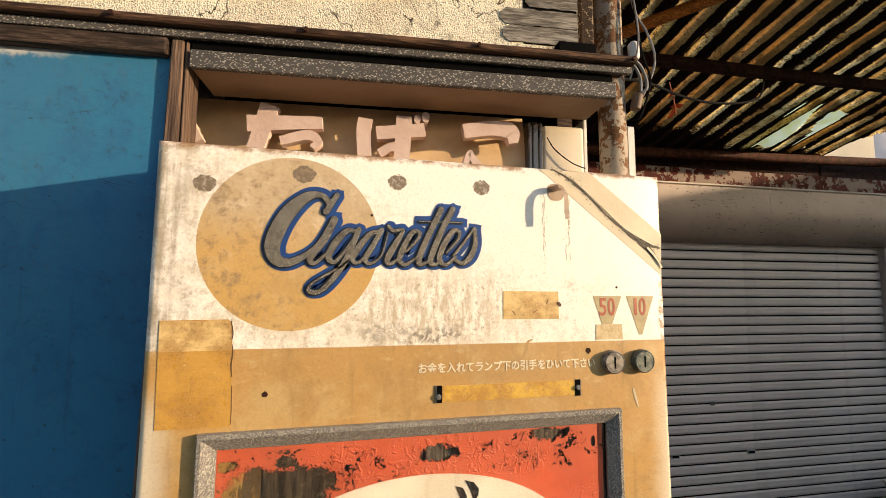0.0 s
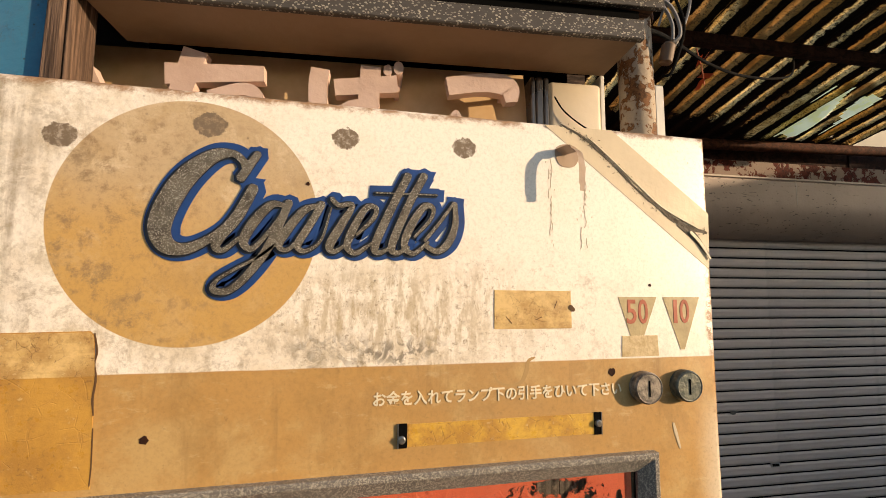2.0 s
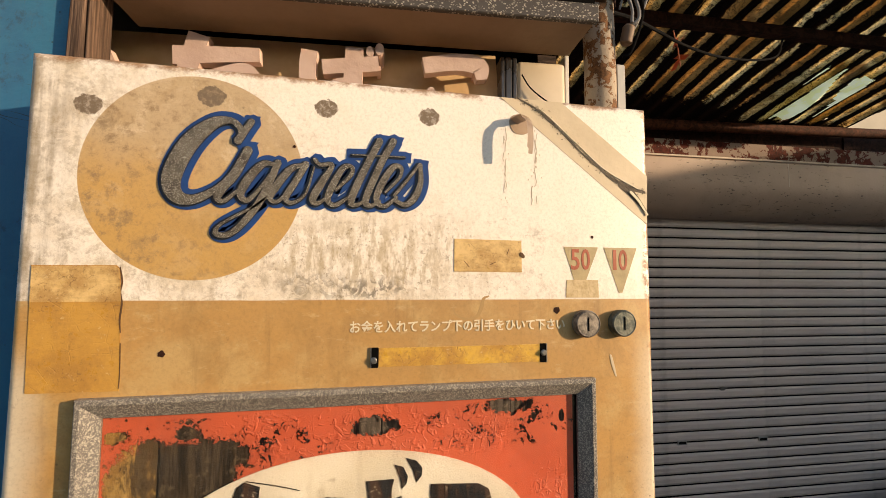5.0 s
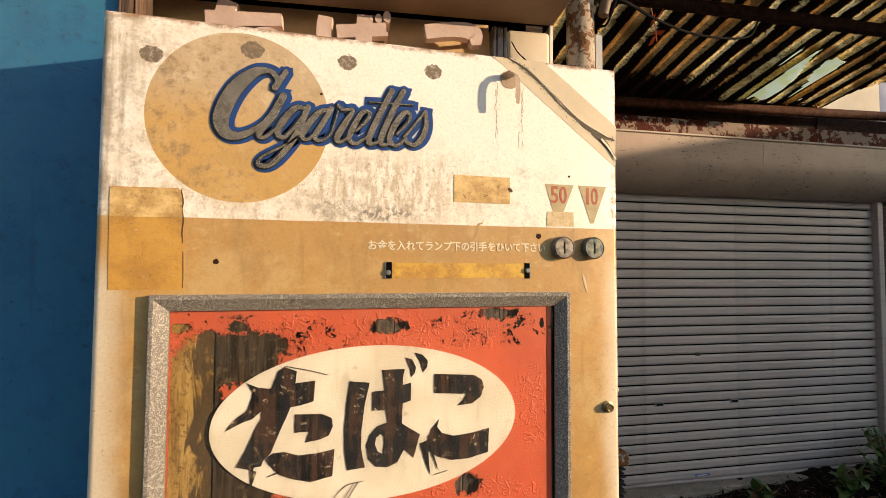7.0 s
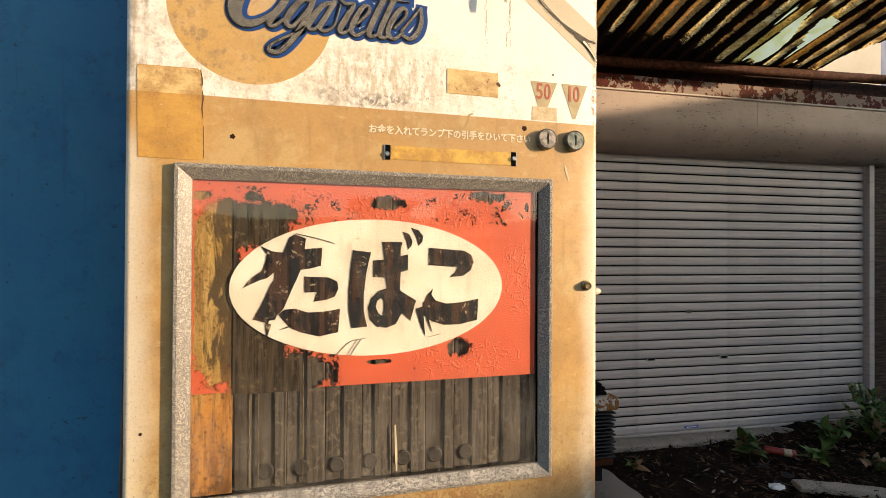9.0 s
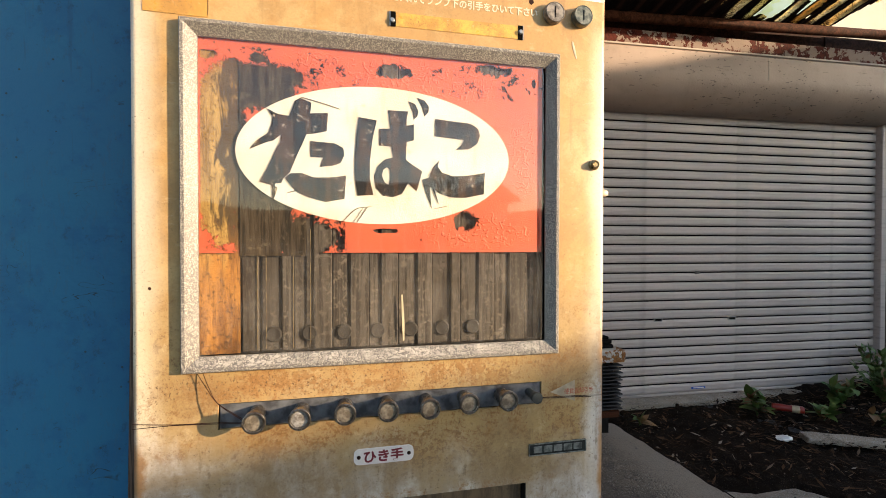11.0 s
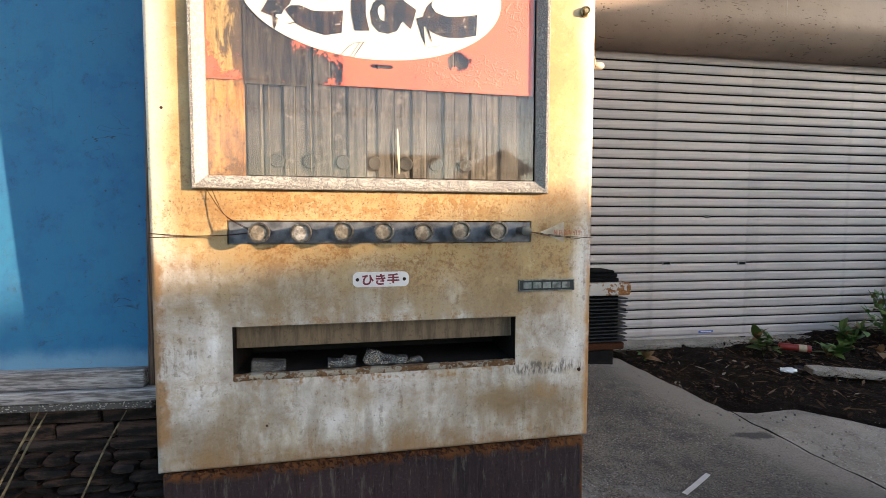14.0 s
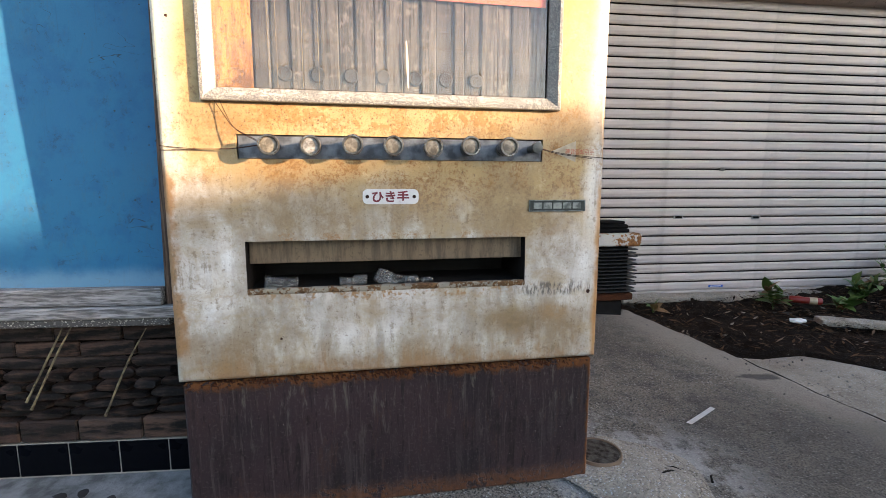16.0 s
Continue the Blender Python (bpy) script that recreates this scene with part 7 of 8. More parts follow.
for strokes in SIGN_KANA.values():
    bm = nb()
    for k, s in enumerate(strokes):
        stroke(bm, s, -0.004 - 0.0002 * k, 0.019, SGN, 0, 8, True)
    for s in strokes:
        x, z, w = s[len(s) // 2]
        box(bm, x / 1000 - 0.004, x / 1000 + 0.004, 0.014, 0.056, z / 1000 - 0.004, z / 1000 + 0.004, 0, SGN)
    part("sign_letter", bm, PINK, sgn, "raised faded pink letter")
for cx, cz, r in ((0.4045, 1.9195, 0.0085), (0.4215, 1.9245, 0.0100)):
    bm = nb()
    plate(bm, [(cx + r * 0.8 * math.cos(a), cz + r * 1.1 * math.sin(a)) for a in np.linspace(0, 2 * math.pi, 17)[:-1]], -0.004, 0.054, SGN)
    part("sign_dot", bm, PINK, sgn, "small raised dot")
bm = nb()
tube(bm, smooth_path([SGN @ Vector(p) for p in ((0.688, 0.018, 1.905), (0.705, 0.016, 1.878), (0.74, 0.012, 1.85), (0.77, 0.01, 1.838))], 5), 0.0014, 5)
part("sign_wire", bm, RUBBER, sgn, "thin black wire", True)

# ---- down pipe and cables at the corner ----
bm = nb()
tube(bm, [(0.868, 0.20, -0.05), (0.866, 0.20, 1.0), (0.864, 0.20, 1.93), (0.862, 0.20, 2.05), (0.856, 0.20, 2.6), (0.85, 0.20, 3.6)], 0.031, 20)
pp = thing("down_pipe", (0.868, 0.20, -0.05), "flaking grey-painted rusty down pipe at the shop corner", "pipe")
part("pipe", bm, PIPE, pp, "", True)
bm = nb()
box(bm, 0.895, 0.915, 0.19, 0.21, 1.55, 1.955, 0.002)
part("pipe_bracket", bm, simple("galvanised_bracket", (0.34, 0.34, 0.33), 0.45, 0.6), pp, "grey metal bracket strip")
bm = nb()
lathe(bm, [(0.033, -0.012), (0.0345, -0.010), (0.0345, 0.010), (0.033, 0.012)], pose(0.863, 0.20, 2.085, 0, 0, 0), 20, False)
part("pipe_collar", bm, RUST_DARK, pp, "rusty pipe collar", True)
bm = nb()
tube(bm, [(0.893, 0.195, 1.146), (0.925, 0.195, 1.147)], 0.006, 10)
clamp = part("clamp_bolt", bm, RUST_DARK, pp, "rusty clamp bolt on the pipe", True)
bm = nb()
lathe(bm, [(0.007, 0.0), (0.009, 0.004), (0.009, 0.016), (0.006, 0.022)], pose(0.925, 0.195, 1.147, 0, 90, 0), 12)
part("bolt_cap", bm, SIGNCAP, clamp, "cream plastic cap", True)
bm = nb()
tube(bm, [(0.918, 0.195 + 0.014 * math.sin(q), 1.152 + 0.017 * math.cos(q)) for q in np.linspace(0, 2 * math.pi, 17)], 0.0016, 6)
part("wire_loop", bm, SIGNCAP, clamp, "pale wire loop", True)
CABLES = (
    ("black", 0.0045, [(0.905, 0.22, 2.083), (1.012, 0.3, 2.13), (1.167, 0.42, 2.189), (1.373, 0.55, 2.237), (1.625, 0.68, 2.295), (1.932, 0.82, 2.387), (2.213, 0.98, 2.518), (2.459, 1.16, 2.718)]),
    ("grey", 0.0026, [(0.90, 0.20, 2.50), (0.905, 0.17, 2.25), (0.935, 0.16, 2.17), (0.945, 0.15, 2.10), (0.925, 0.16, 2.03), (0.90, 0.17, 1.99)]),
    ("grey", 0.0022, [(0.885, 0.18, 2.45), (0.900, 0.15, 2.20), (0.90, 0.15, 2.12), (0.885, 0.16, 2.05)]),
    ("grey", 0.0036, [(0.87, 0.16, 2.10), (0.895, 0.15, 2.09), (0.915, 0.15, 2.065), (0.920, 0.15, 2.03), (0.900, 0.16, 2.015)]),
    ("grey", 0.0032, [(0.87, 0.155, 2.085), (0.890, 0.15, 2.078), (0.905, 0.15, 2.05), (0.905, 0.15, 2.02)]),
    ("black", 0.0026, [(0.88, 0.17, 2.60), (0.895, 0.16, 2.30), (0.91, 0.15, 2.12), (0.93, 0.15, 2.05), (0.91, 0.16, 1.97), (0.895, 0.17, 1.96)]),
    ("black", 0.005, [(2.478, 0.72, 2.959), (2.692, 0.92, 2.912), (2.753, 1.05, 2.851), (2.784, 1.14, 2.826)]),
)
for nm, r, pts in CABLES:
    bm = nb()
    tube(bm, smooth_path(pts, 8), r, 7)
    tagged(part("cable", bm, RUBBER if nm == "black" else WIRE_GREY, None, "", True), "sagging black cable under the shed roof" if r == 0.0045 else f"{nm} cable looped beside the down pipe", "cable", "cables at the corner")
bm = nb()
lathe(bm, [(0.010, -0.02), (0.013, -0.015), (0.013, 0.015), (0.008, 0.022)], pose(0.905, 0.17, 2.125, 0, 0, 0), 14)
tagged(part("insulator", bm, WHITE_ENAMEL, None, "", True), "small white porcelain insulator beside the pipe", "insulator")
bm = nb()
lathe(bm, [(0.008, -0.022), (0.012, -0.018), (0.012, 0.012), (0.007, 0.018)], pose(0.905, 0.165, 2.005, 10, 8, 0), 14)
tagged(part("cable_joint", bm, simple("brown_joint", (0.16, 0.10, 0.06), 0.6), None, "", True), "brown cable joint hanging by the pipe", "cable joint")
random.seed(17)
bm = nb()
for k in range(5):
    c = Vector((1.33 + 0.04 * random.random(), 0.55, 2.17 + 0.10 * random.random()))
    d, e = Vector((random.uniform(-1, 1), random.uniform(-1, 1), random.uniform(-1, 1))).normalized(), Vector((random.uniform(-1, 1), 0, random.uniform(-1, 1))).normalized()
    v = [bm.verts.new(c + q) for q in (d * 0.022, e * 0.014, -d * 0.022, -e * 0.010)]
    bm.faces.new((v[0], v[1], v[2])), bm.faces.new((v[0], v[2], v[3]))
tube(bm, [(1.33, 0.55, 2.28), (1.345, 0.55, 2.22), (1.35, 0.55, 2.17)], 0.002, 5)
bmesh.ops.solidify(bm, geom=[f for f in bm.faces if len(f.verts) == 3], thickness=0.0006)
tagged(part("dry_leaves", bm, simple("red_dry_leaf", (0.40, 0.10, 0.035), 0.7, 0, 0.5), None), "few red dry leaves caught under the cable", "dry leaves")
bm = nb()
tube(bm, [(1.36, 1.20, 2.745), (1.92, 0.745, 2.87)], 0.028, 12)
tagged(part("roof_brace", bm, WOOD_ORANGE, None, "", True), "orange-stained round brace under the shed roof", "brace")
for pts in PATCHES:
    cx, cy = sum(p[0] for p in pts) / len(pts), sum(p[1] for p in pts) / len(pts)
    pts = [(cx + (x - cx) * 1.25, cy + (y - cy) * 1.25) for x, y in pts]
    bm = nb()
    up = [bm.verts.new((x, y, roof_z(y) + 0.020)) for x, y in pts]
    dn = [bm.verts.new((x, y, roof_z(y) + 0.016)) for x, y in pts]
    bm.faces.new(up), bm.faces.new(dn[::-1])
    for i in range(len(pts)):
        j = (i + 1) % len(pts)
        bm.faces.new((up[i], up[j], dn[j], dn[i]))
    tagged(part("roof_patch", bm, PATCH, None), "pale green plastic patch over a torn corrugated roof", "roof patch", "roof patches")

# ---- roller shutter ----
sh = thing("roller_shutter", SHED @ Vector((-0.35, 0.0, Z_BOT)), "closed grey roller shutter with horizontal slats, scuffed", "shutter")
prof = [(0.026, 0.0), (-0.001, 0.0012), (-0.005, 0.005), (-0.0075, 0.014), (-0.0080, 0.028), (-0.0074, 0.031), (-0.0080, 0.034), (-0.0075, 0.048), (-0.005, 0.0565), (0.000, 0.0595), (0.026, 0.0600), (0.026, 0.0672)]
bm = nb()
a = [bm.verts.new((-2.1, v, z)) for v, z in prof]
b = [bm.verts.new((1.545, v, z)) for v, z in prof]
for i in range(len(prof) - 1):
    bm.faces.new((a[i], a[i + 1], b[i + 1], b[i]))
bm.faces.ensure_lookup_table()
# groove faces are black, which paints shade into the slat joints
for i in (0, len(prof) - 3, len(prof) - 2):
    bm.faces[i].material_index = 1
SLAT = mesh_of("slat", bm, [SHUTTER, BLACK], True, 50)
for k in range(N_SLAT):
    put("slat", SLAT, sh, "", SHED @ pose(0, 0, Z_BOT + 0.004 + PITCH * k))
bm = nb()
box(bm, -2.1, 1.545, -0.012, 0.014, Z_BOT - 0.016, Z_BOT + 0.003, 0.003, SHED)
part("bottom_bar", bm, SHUTTER, sh, "steel bottom bar")
for u0, z0 in ((-0.36, 0.476), (0.246, 0.470)):
    bm = nb()
    box(bm, u0 - 0.034, u0 + 0.034, -0.013, -0.004, z0 - 0.014, z0 + 0.014, 0.002, SHED)
    hl = part("finger_pull", bm, simple("dull_pull_metal", (0.30, 0.29, 0.28), 0.5, 0.3), sh, "small metal finger pull")
    # nothing is cut: a proud black plate paints the recess's shade
    bm = nb()
    box(bm, u0 - 0.026, u0 + 0.026, -0.0142, -0.0128, z0 - 0.008, z0 + 0.008, 0, SHED)
    part("pull_recess_shade", bm, BLACK, hl, "dark recess")
bm = nb()
lathe(bm, [(0.024, 0.0), (0.022, 0.004), (0.010, 0.005)], SHED @ pose(-0.047, -0.0075, 0.812, 90, 0, 0) @ Matrix.Diagonal((1, 0.55, 1, 1)), 18)
part("shutter_lock", bm, simple("dark_lock", (0.09, 0.085, 0.08), 0.4, 0.6), sh, "oval lock plate", True)
bm = nb()
box(bm, -0.085, 0.030, -0.0100, -0.007, -0.040, -0.024, 0.001, SHED)
lb = part("shutter_label", bm, LABELBLUE, sh, "small blue maker's sticker")
bm = nb()
box(bm, -0.070, 0.015, -0.0106, -0.0098, -0.035, -0.029, 0, SHED)
part("label_bar", bm, PAPER, lb, "white bar")

# ---- old heater unit beside the shutter ----
hu = thing("metal_unit", (1.72, 1.60, -0.10), "old black finned metal unit with a rusty white top", "outdoor unit")
UX, UY = 1.715, 1.62
bm = nb()
box(bm, UX - 0.12, UX + 0.10, UY - 0.10, UY + 0.11, -0.075, 0.035, 0.012, None, 2)
part("unit_base", bm, simple("grey_unit_base", (0.014, 0.013, 0.012), 0.9, 0, 0.5, 20, 90, 0.001, 0.08), hu, "grey base")
bm = nb()
box(bm, UX - 0.16, UX + 0.15, UY - 0.125, UY + 0.125, 0.036, 0.076, 0.006)
part("unit_band", bm, RUST_ORANGE, hu, "rusty orange band")
bm = nb()
box(bm, UX - 0.13, UX + 0.12, UY - 0.10, UY + 0.10, 0.076, 0.345)
part("unit_core", bm, BLACK, hu, "black core")
for k in range(13):
    z = 0.085 + 0.0203 * k
    bm = nb()
    box(bm, UX - 0.165, UX + 0.162 - 0.010 * (k % 2), UY - 0.135, UY + 0.135, z, z + 0.007, 0.0025)
    part("fin", bm, simple("black_fin", (0.022, 0.022, 0.022), 0.45, 0.4) if k == 0 else bpy.data.materials["black_fin"], hu)
bm = nb()
box(bm, UX - 0.175, UX + 0.175, UY - 0.145, UY + 0.145, 0.352, 0.424, 0.010, None, 2)
part("unit_top", bm, RUST_WHITE, hu, "chipped white top tray, rusty")
bm = nb()
for z0, z1, s in ((0.4245, 0.448, 0.0), (0.4485, 0.472, -0.006), (0.4725, 0.490, -0.018)):
    box(bm, UX - 0.13 - s, UX + 0.125 + s, UY - 0.10 - s, UY + 0.10 + s, z0, z1, 0.008, None, 2)
part("unit_cap", bm, RUBBER, hu, "black ribbed cap")

# ---- litter and weeds on the ground ----
def ground_at(x, y):
    if x < slab_edge(y):
        return slab_height(x, y)
    if y < pale_far(x) - 0.03:
        return -0.088
    return -0.095


bm = nb()
pts = [(1.246, 0.232), (1.30, 0.264), (1.35, 0.294), (1.408, 0.330)]
w = 0.0074
a = [bm.verts.new((x - w * 0.55, y + w * 0.8, slab_height(x, y) + 0.006)) for x, y in pts]
b = [bm.verts.new((x + w * 0.55, y - w * 0.8, slab_height(x, y) + 0.005)) for x, y in pts]
for i in range(3):
    bm.faces.new((a[i], a[i + 1], b[i + 1], b[i]))
bmesh.ops.solidify(bm, geom=bm.faces[:], thickness=0.003)
tagged(part("paper_strip", bm, PAPER, None), "white strip of card lying on the concrete", "litter")

can = thing("red_can", (3.14, 1.60, -0.07), "crushed red tin can lying in the soil", "can")
M = pose(3.12, 1.56, -0.035, 0, 90, -38)
bm = nb()
lathe(bm, [(0.019, -0.085), (0.023, -0.078), (0.023, -0.02), (0.020, 0.0), (0.023, 0.02), (0.023, 0.078), (0.019, 0.085)], M, 18)
part("can_body", bm, CANRED, can, "", True)
bm = nb()
lathe(bm, [(0.0234, 0.02), (0.0236, 0.021), (0.0236, 0.060), (0.0234, 0.061)], M, 18, False)
part("can_label", bm, simple("worn_cream_band", (0.50, 0.40, 0.26), 0.5, 0, 0.8, 40, 90), can, "worn cream band", True)

bm = nb()
bmesh.ops.create_icosphere(bm, subdivisions=3, radius=1.0)
for v in bm.verts:
    q = v.co.copy()
    v.co = Vector((2.73, 1.25, -0.060)) + Vector((q.x * 0.045, q.y * 0.030, q.z * 0.013)) * (1 + 0.35 * noise.noise(q * 3))
tagged(part("plastic_scrap", bm, PAPER, None, "", True), "crumpled white plastic scrap on the soil", "litter")
bm = nb()
M = pose(3.04, 1.17, -0.06, 4, 3, -20)
box(bm, -0.20, 0.42, -0.035, 0.05, -0.03, 0.006, 0.006, M, 2)
bmesh.ops.subdivide_edges(bm, edges=[e for e in bm.edges if e.calc_length() > 0.3], cuts=9)
for v in bm.verts:
    v.co += Vector((0.004, 0.012, 0.007)) * noise.noise(v.co * 14)
tagged(part("kerb_stone", bm, CONCRETE_PALE, None), "broken pale concrete kerb stone lying in the soil", "kerb stone")
bm = nb()
M = pose(2.28, 1.93, -0.085, 2, 0, -3)
box(bm, -0.22, 0.55, -0.03, 0.08, -0.02, 0.022, 0.008, M)
tagged(part("concrete_lump", bm, CONCRETE_PALE, None), "broken strip of pale concrete below the shutter", "concrete")

g = G("mixed_debris", 0.9, 0.0, 0.08)
g.color(g.ramp(g.isle(), ((0.0, (0.012, 0.009, 0.007)), (0.45, (0.035, 0.022, 0.014)), (0.75, (0.075, 0.042, 0.022)), (0.93, (0.12, 0.07, 0.04)), (1.0, (0.30, 0.26, 0.21)))))
DEBRIS = g.mat
random.seed(42)
bm = nb()
for k in range(4200):                    # twigs, husks and chips on the soil
    x, y = random.uniform(1.98, 4.6), random.uniform(0.5, 1.92)
    if y < pale_far(x) + 0.02 or (x < slab_edge(y) + 0.02):
        continue
    z = -0.095 + 0.05 * max(0.0, x - 3.2) * max(0.0, min(1.0, (y - 1.0)))
    c, a0 = Vector((x, y, z + random.uniform(-0.01, 0.022))), random.uniform(0, 6.3)
    l, w = random.choice((random.uniform(0.004, 0.02), random.uniform(0.004, 0.05))), random.uniform(0.0015, 0.008)
    d, e = Vector((math.cos(a0), math.sin(a0), random.uniform(-0.3, 0.3))) * l, Vector((-math.sin(a0), math.cos(a0), random.uniform(-0.3, 0.3))) * w
    v = [bm.verts.new(c + q) for q in (d, e, -d, -e)]
    bm.faces.new(v)
for k in range(420):                    # dead leaves, thickest among the weeds
    x, y = 3.4 + random.gauss(0, 0.55), 1.45 + random.gauss(0, 0.22)
    if not 2.1 < x < 4.6 or not pale_far(x) + 0.05 < y < 1.9 or x < slab_edge(y) + 0.05:
        continue
    z = -0.085 + 0.05 * max(0.0, x - 3.2) * max(0.0, min(1.0, (y - 1.0)))
    c, a0 = Vector((x, y, z + random.uniform(-0.004, 0.02))), random.uniform(0, 6.3)
    l, w = random.uniform(0.012, 0.035), random.uniform(0.006, 0.014)
    d, e = Vector((math.cos(a0), math.sin(a0), random.uniform(-0.4, 0.4))) * l, Vector((-math.sin(a0), math.cos(a0), random.uniform(-0.4, 0.4))) * w
    v = [bm.verts.new(c + q) for q in (d, 0.6 * e + 0.3 * d, e * 0.8 - 0.3 * d, -d, -e * 0.8 - 0.3 * d, 0.3 * d - 0.6 * e)]
    bm.faces.new(v)
tagged(part("soil_debris", bm, DEBRIS, None), "twigs, dead leaves and chips strewn on the soil", "debris", "", "stuff")
bm = nb()
for k in range(260):
    x, y = random.uniform(0.85, 2.6), random.uniform(-0.4, 1.5)
    if slab_edge(y) - 0.02 < x and y > pale_far(max(x, 1.95)) - 0.05:
        continue
    z = ground_at(x, y)
    r = random.uniform(0.002, 0.006)
    bmesh.ops.create_cube(bm, size=1.0, matrix=pose(x, y, z + r * 0.4, random.uniform(0, 90), random.uniform(0, 90), random.uniform(0, 90)) @ Matrix.Diagonal((r, r * random.uniform(0.6, 1.3), r, 1)))
tagged(part("grit", bm, simple("grit_stone", (0.22, 0.21, 0.19), 0.9, 0, 0.8, 3, 30, 0.001, 0.5, (0.05, 0.045, 0.04)), None), "grit and small stones on the concrete", "grit", "", "stuff")


def leaf_mesh(name, l, w, mat, curl=0.25):
    bm = nb()
    rows = []
    for i in range(6):
        t = i / 5
        ww = w * math.sin(math.pi * (0.08 + 0.9 * t) ** 0.8) + 0.0005
        z = curl * l * (t - t * t * 1.3)
        rows.append([bm.verts.new((l * t, -ww, z + 0.2 * ww)), bm.verts.new((l * t, 0, z)), bm.verts.new((l * t, ww, z + 0.2 * ww))])
    for p, q in zip(rows, rows[1:]):
        bm.faces.new((p[0], p[1], q[1], q[0])), bm.faces.new((p[1], p[2], q[2], q[1]))
    return mesh_of(name, bm, mat, True)


LEAF_DARK = leaf_mesh("dead_leaf", 0.075, 0.022, simple("black_dead_leaf", (0.022, 0.018, 0.015), 0.8, 0, 0.5))
LEAF_SMALL = leaf_mesh("leaf", 0.045, 0.013, LEAF)
LEAF_BIG, LEAF_MID, LEAF_THIN, LEAF_DEAD = leaf_mesh("leaf", 0.13, 0.034, LEAF), leaf_mesh("leaf", 0.075, 0.02, LEAF), leaf_mesh("leaf", 0.10, 0.009, LEAF), leaf_mesh("leaf", 0.09, 0.022, LEAF_DRY)


def weed(x, y, n, spread, height, kinds, label, dead=0.15):
    z = ground_at(x, y) + 0.05 * max(0.0, x - 3.2) * max(0.0, min(1.0, (y - 1.0)))
    t = thing("weed", (x, y, z), label, "weed", "weeds by the shutter")
    tips = []
    for k in range(max(2, n // 9)):
        bm = nb()
        top = Vector((x + random.uniform(-spread, spread) * 0.5, y + random.uniform(-spread, spread) * 0.4, z + height * random.uniform(0.6, 1.0)))
        tube(bm, smooth_path([(x, y, z - 0.02), tuple((Vector((x, y, z)) + top) / 2 + Vector((random.uniform(-0.02, 0.02), 0, 0.02))), tuple(top)], 4), 0.0025, 5)
        tips.append(top)
        part("stem", bm, LEAF, t, "", True)
    for k in range(n):
        top = random.choice(tips)
        f = random.uniform(0.05, 1.0)
        c = Vector((x, y, z)).lerp(top, f)
        me = LEAF_DEAD if random.random() < dead else random.choice(kinds)
        s = random.uniform(0.6, 1.15)
        put("leaf", me, t, "", pose(c.x, c.y, c.z, random.uniform(-25, 25), random.uniform(-75, 10), random.uniform(0, 360)) @ Matrix.Diagonal((s, s, s, 1)))


random.seed(77)
weed(2.99, 1.66, 34, 0.13, 0.13, [LEAF_BIG, LEAF_MID], "low broad-leaved green weed before the shutter")
weed(3.30, 1.48, 24, 0.10, 0.07, [LEAF_MID, LEAF_BIG], "small green weed beside the can")
weed(2.12, 1.66, 9, 0.03, 0.03, [LEAF_THIN, LEAF_MID], "small tuft of weed at the slab's end", 0.3)
weed(3.62, 1.62, 80, 0.24, 0.14, [LEAF_MID, LEAF_MID, LEAF_BIG], "broad-leaved green weed at the shutter's foot")
weed(3.60, 1.30, 34, 0.22, 0.07, [LEAF_MID, LEAF_THIN], "straggling green and brown weed", 0.5)
weed(4.02, 1.62, 130, 0.26, 0.22, [LEAF_MID, LEAF_THIN, LEAF_SMALL], "straggly tall weed at the shutter's foot", 0.12)
weed(4.20, 1.76, 140, 0.24, 0.36, [LEAF_MID, LEAF_SMALL], "tall climbing weed against the guide rail", 0.1)
weed(4.34, 1.55, 150, 0.28, 0.42, [LEAF_MID, LEAF_SMALL, LEAF_SMALL], "dense tall weed beside the shed post", 0.1)
weed(4.52, 1.68, 60, 0.24, 1.1, [LEAF_MID], "climbing weed on the shed post", 0.2)
weed(4.0, 1.25, 60, 0.30, 0.22, [LEAF_BIG, LEAF_MID], "dark low weed in the corner", 0.2)
weed(4.4, 1.15, 60, 0.36, 0.40, [LEAF_BIG, LEAF_MID], "bushy weed at the yard's edge", 0.15)

# a round iron drain cover half under the machine's foot
dz = slab_height(0.88, 0.09) + 0.009
dc = thing("drain_cover", (0.880, 0.085, dz), "dirty round iron drain cover beside the machine's foot", "drain cover")
bm = nb()
lathe(bm, [(0.052, 0.0), (0.052, 0.007), (0.030, 0.009), (0.004, 0.010)], pose(0.880, 0.085, dz), 28)
part("cover_plate", bm, simple("gritty_brown_iron", (0.105, 0.09, 0.072), 0.95, 0, 1.0, 60, 160, 0.004, 0.1, (0.03, 0.022, 0.016)), dc, "gritty brown cover plate", True)
bm = nb()
lathe(bm, [(0.053, 0.0), (0.059, 0.0), (0.059, 0.007), (0.058, 0.009), (0.054, 0.009), (0.053, 0.007)], pose(0.880, 0.085, dz), 32, False)
part("rim", bm, bpy.data.materials["brown_joint"], dc, "dark rusty rim", True)
random.seed(63)
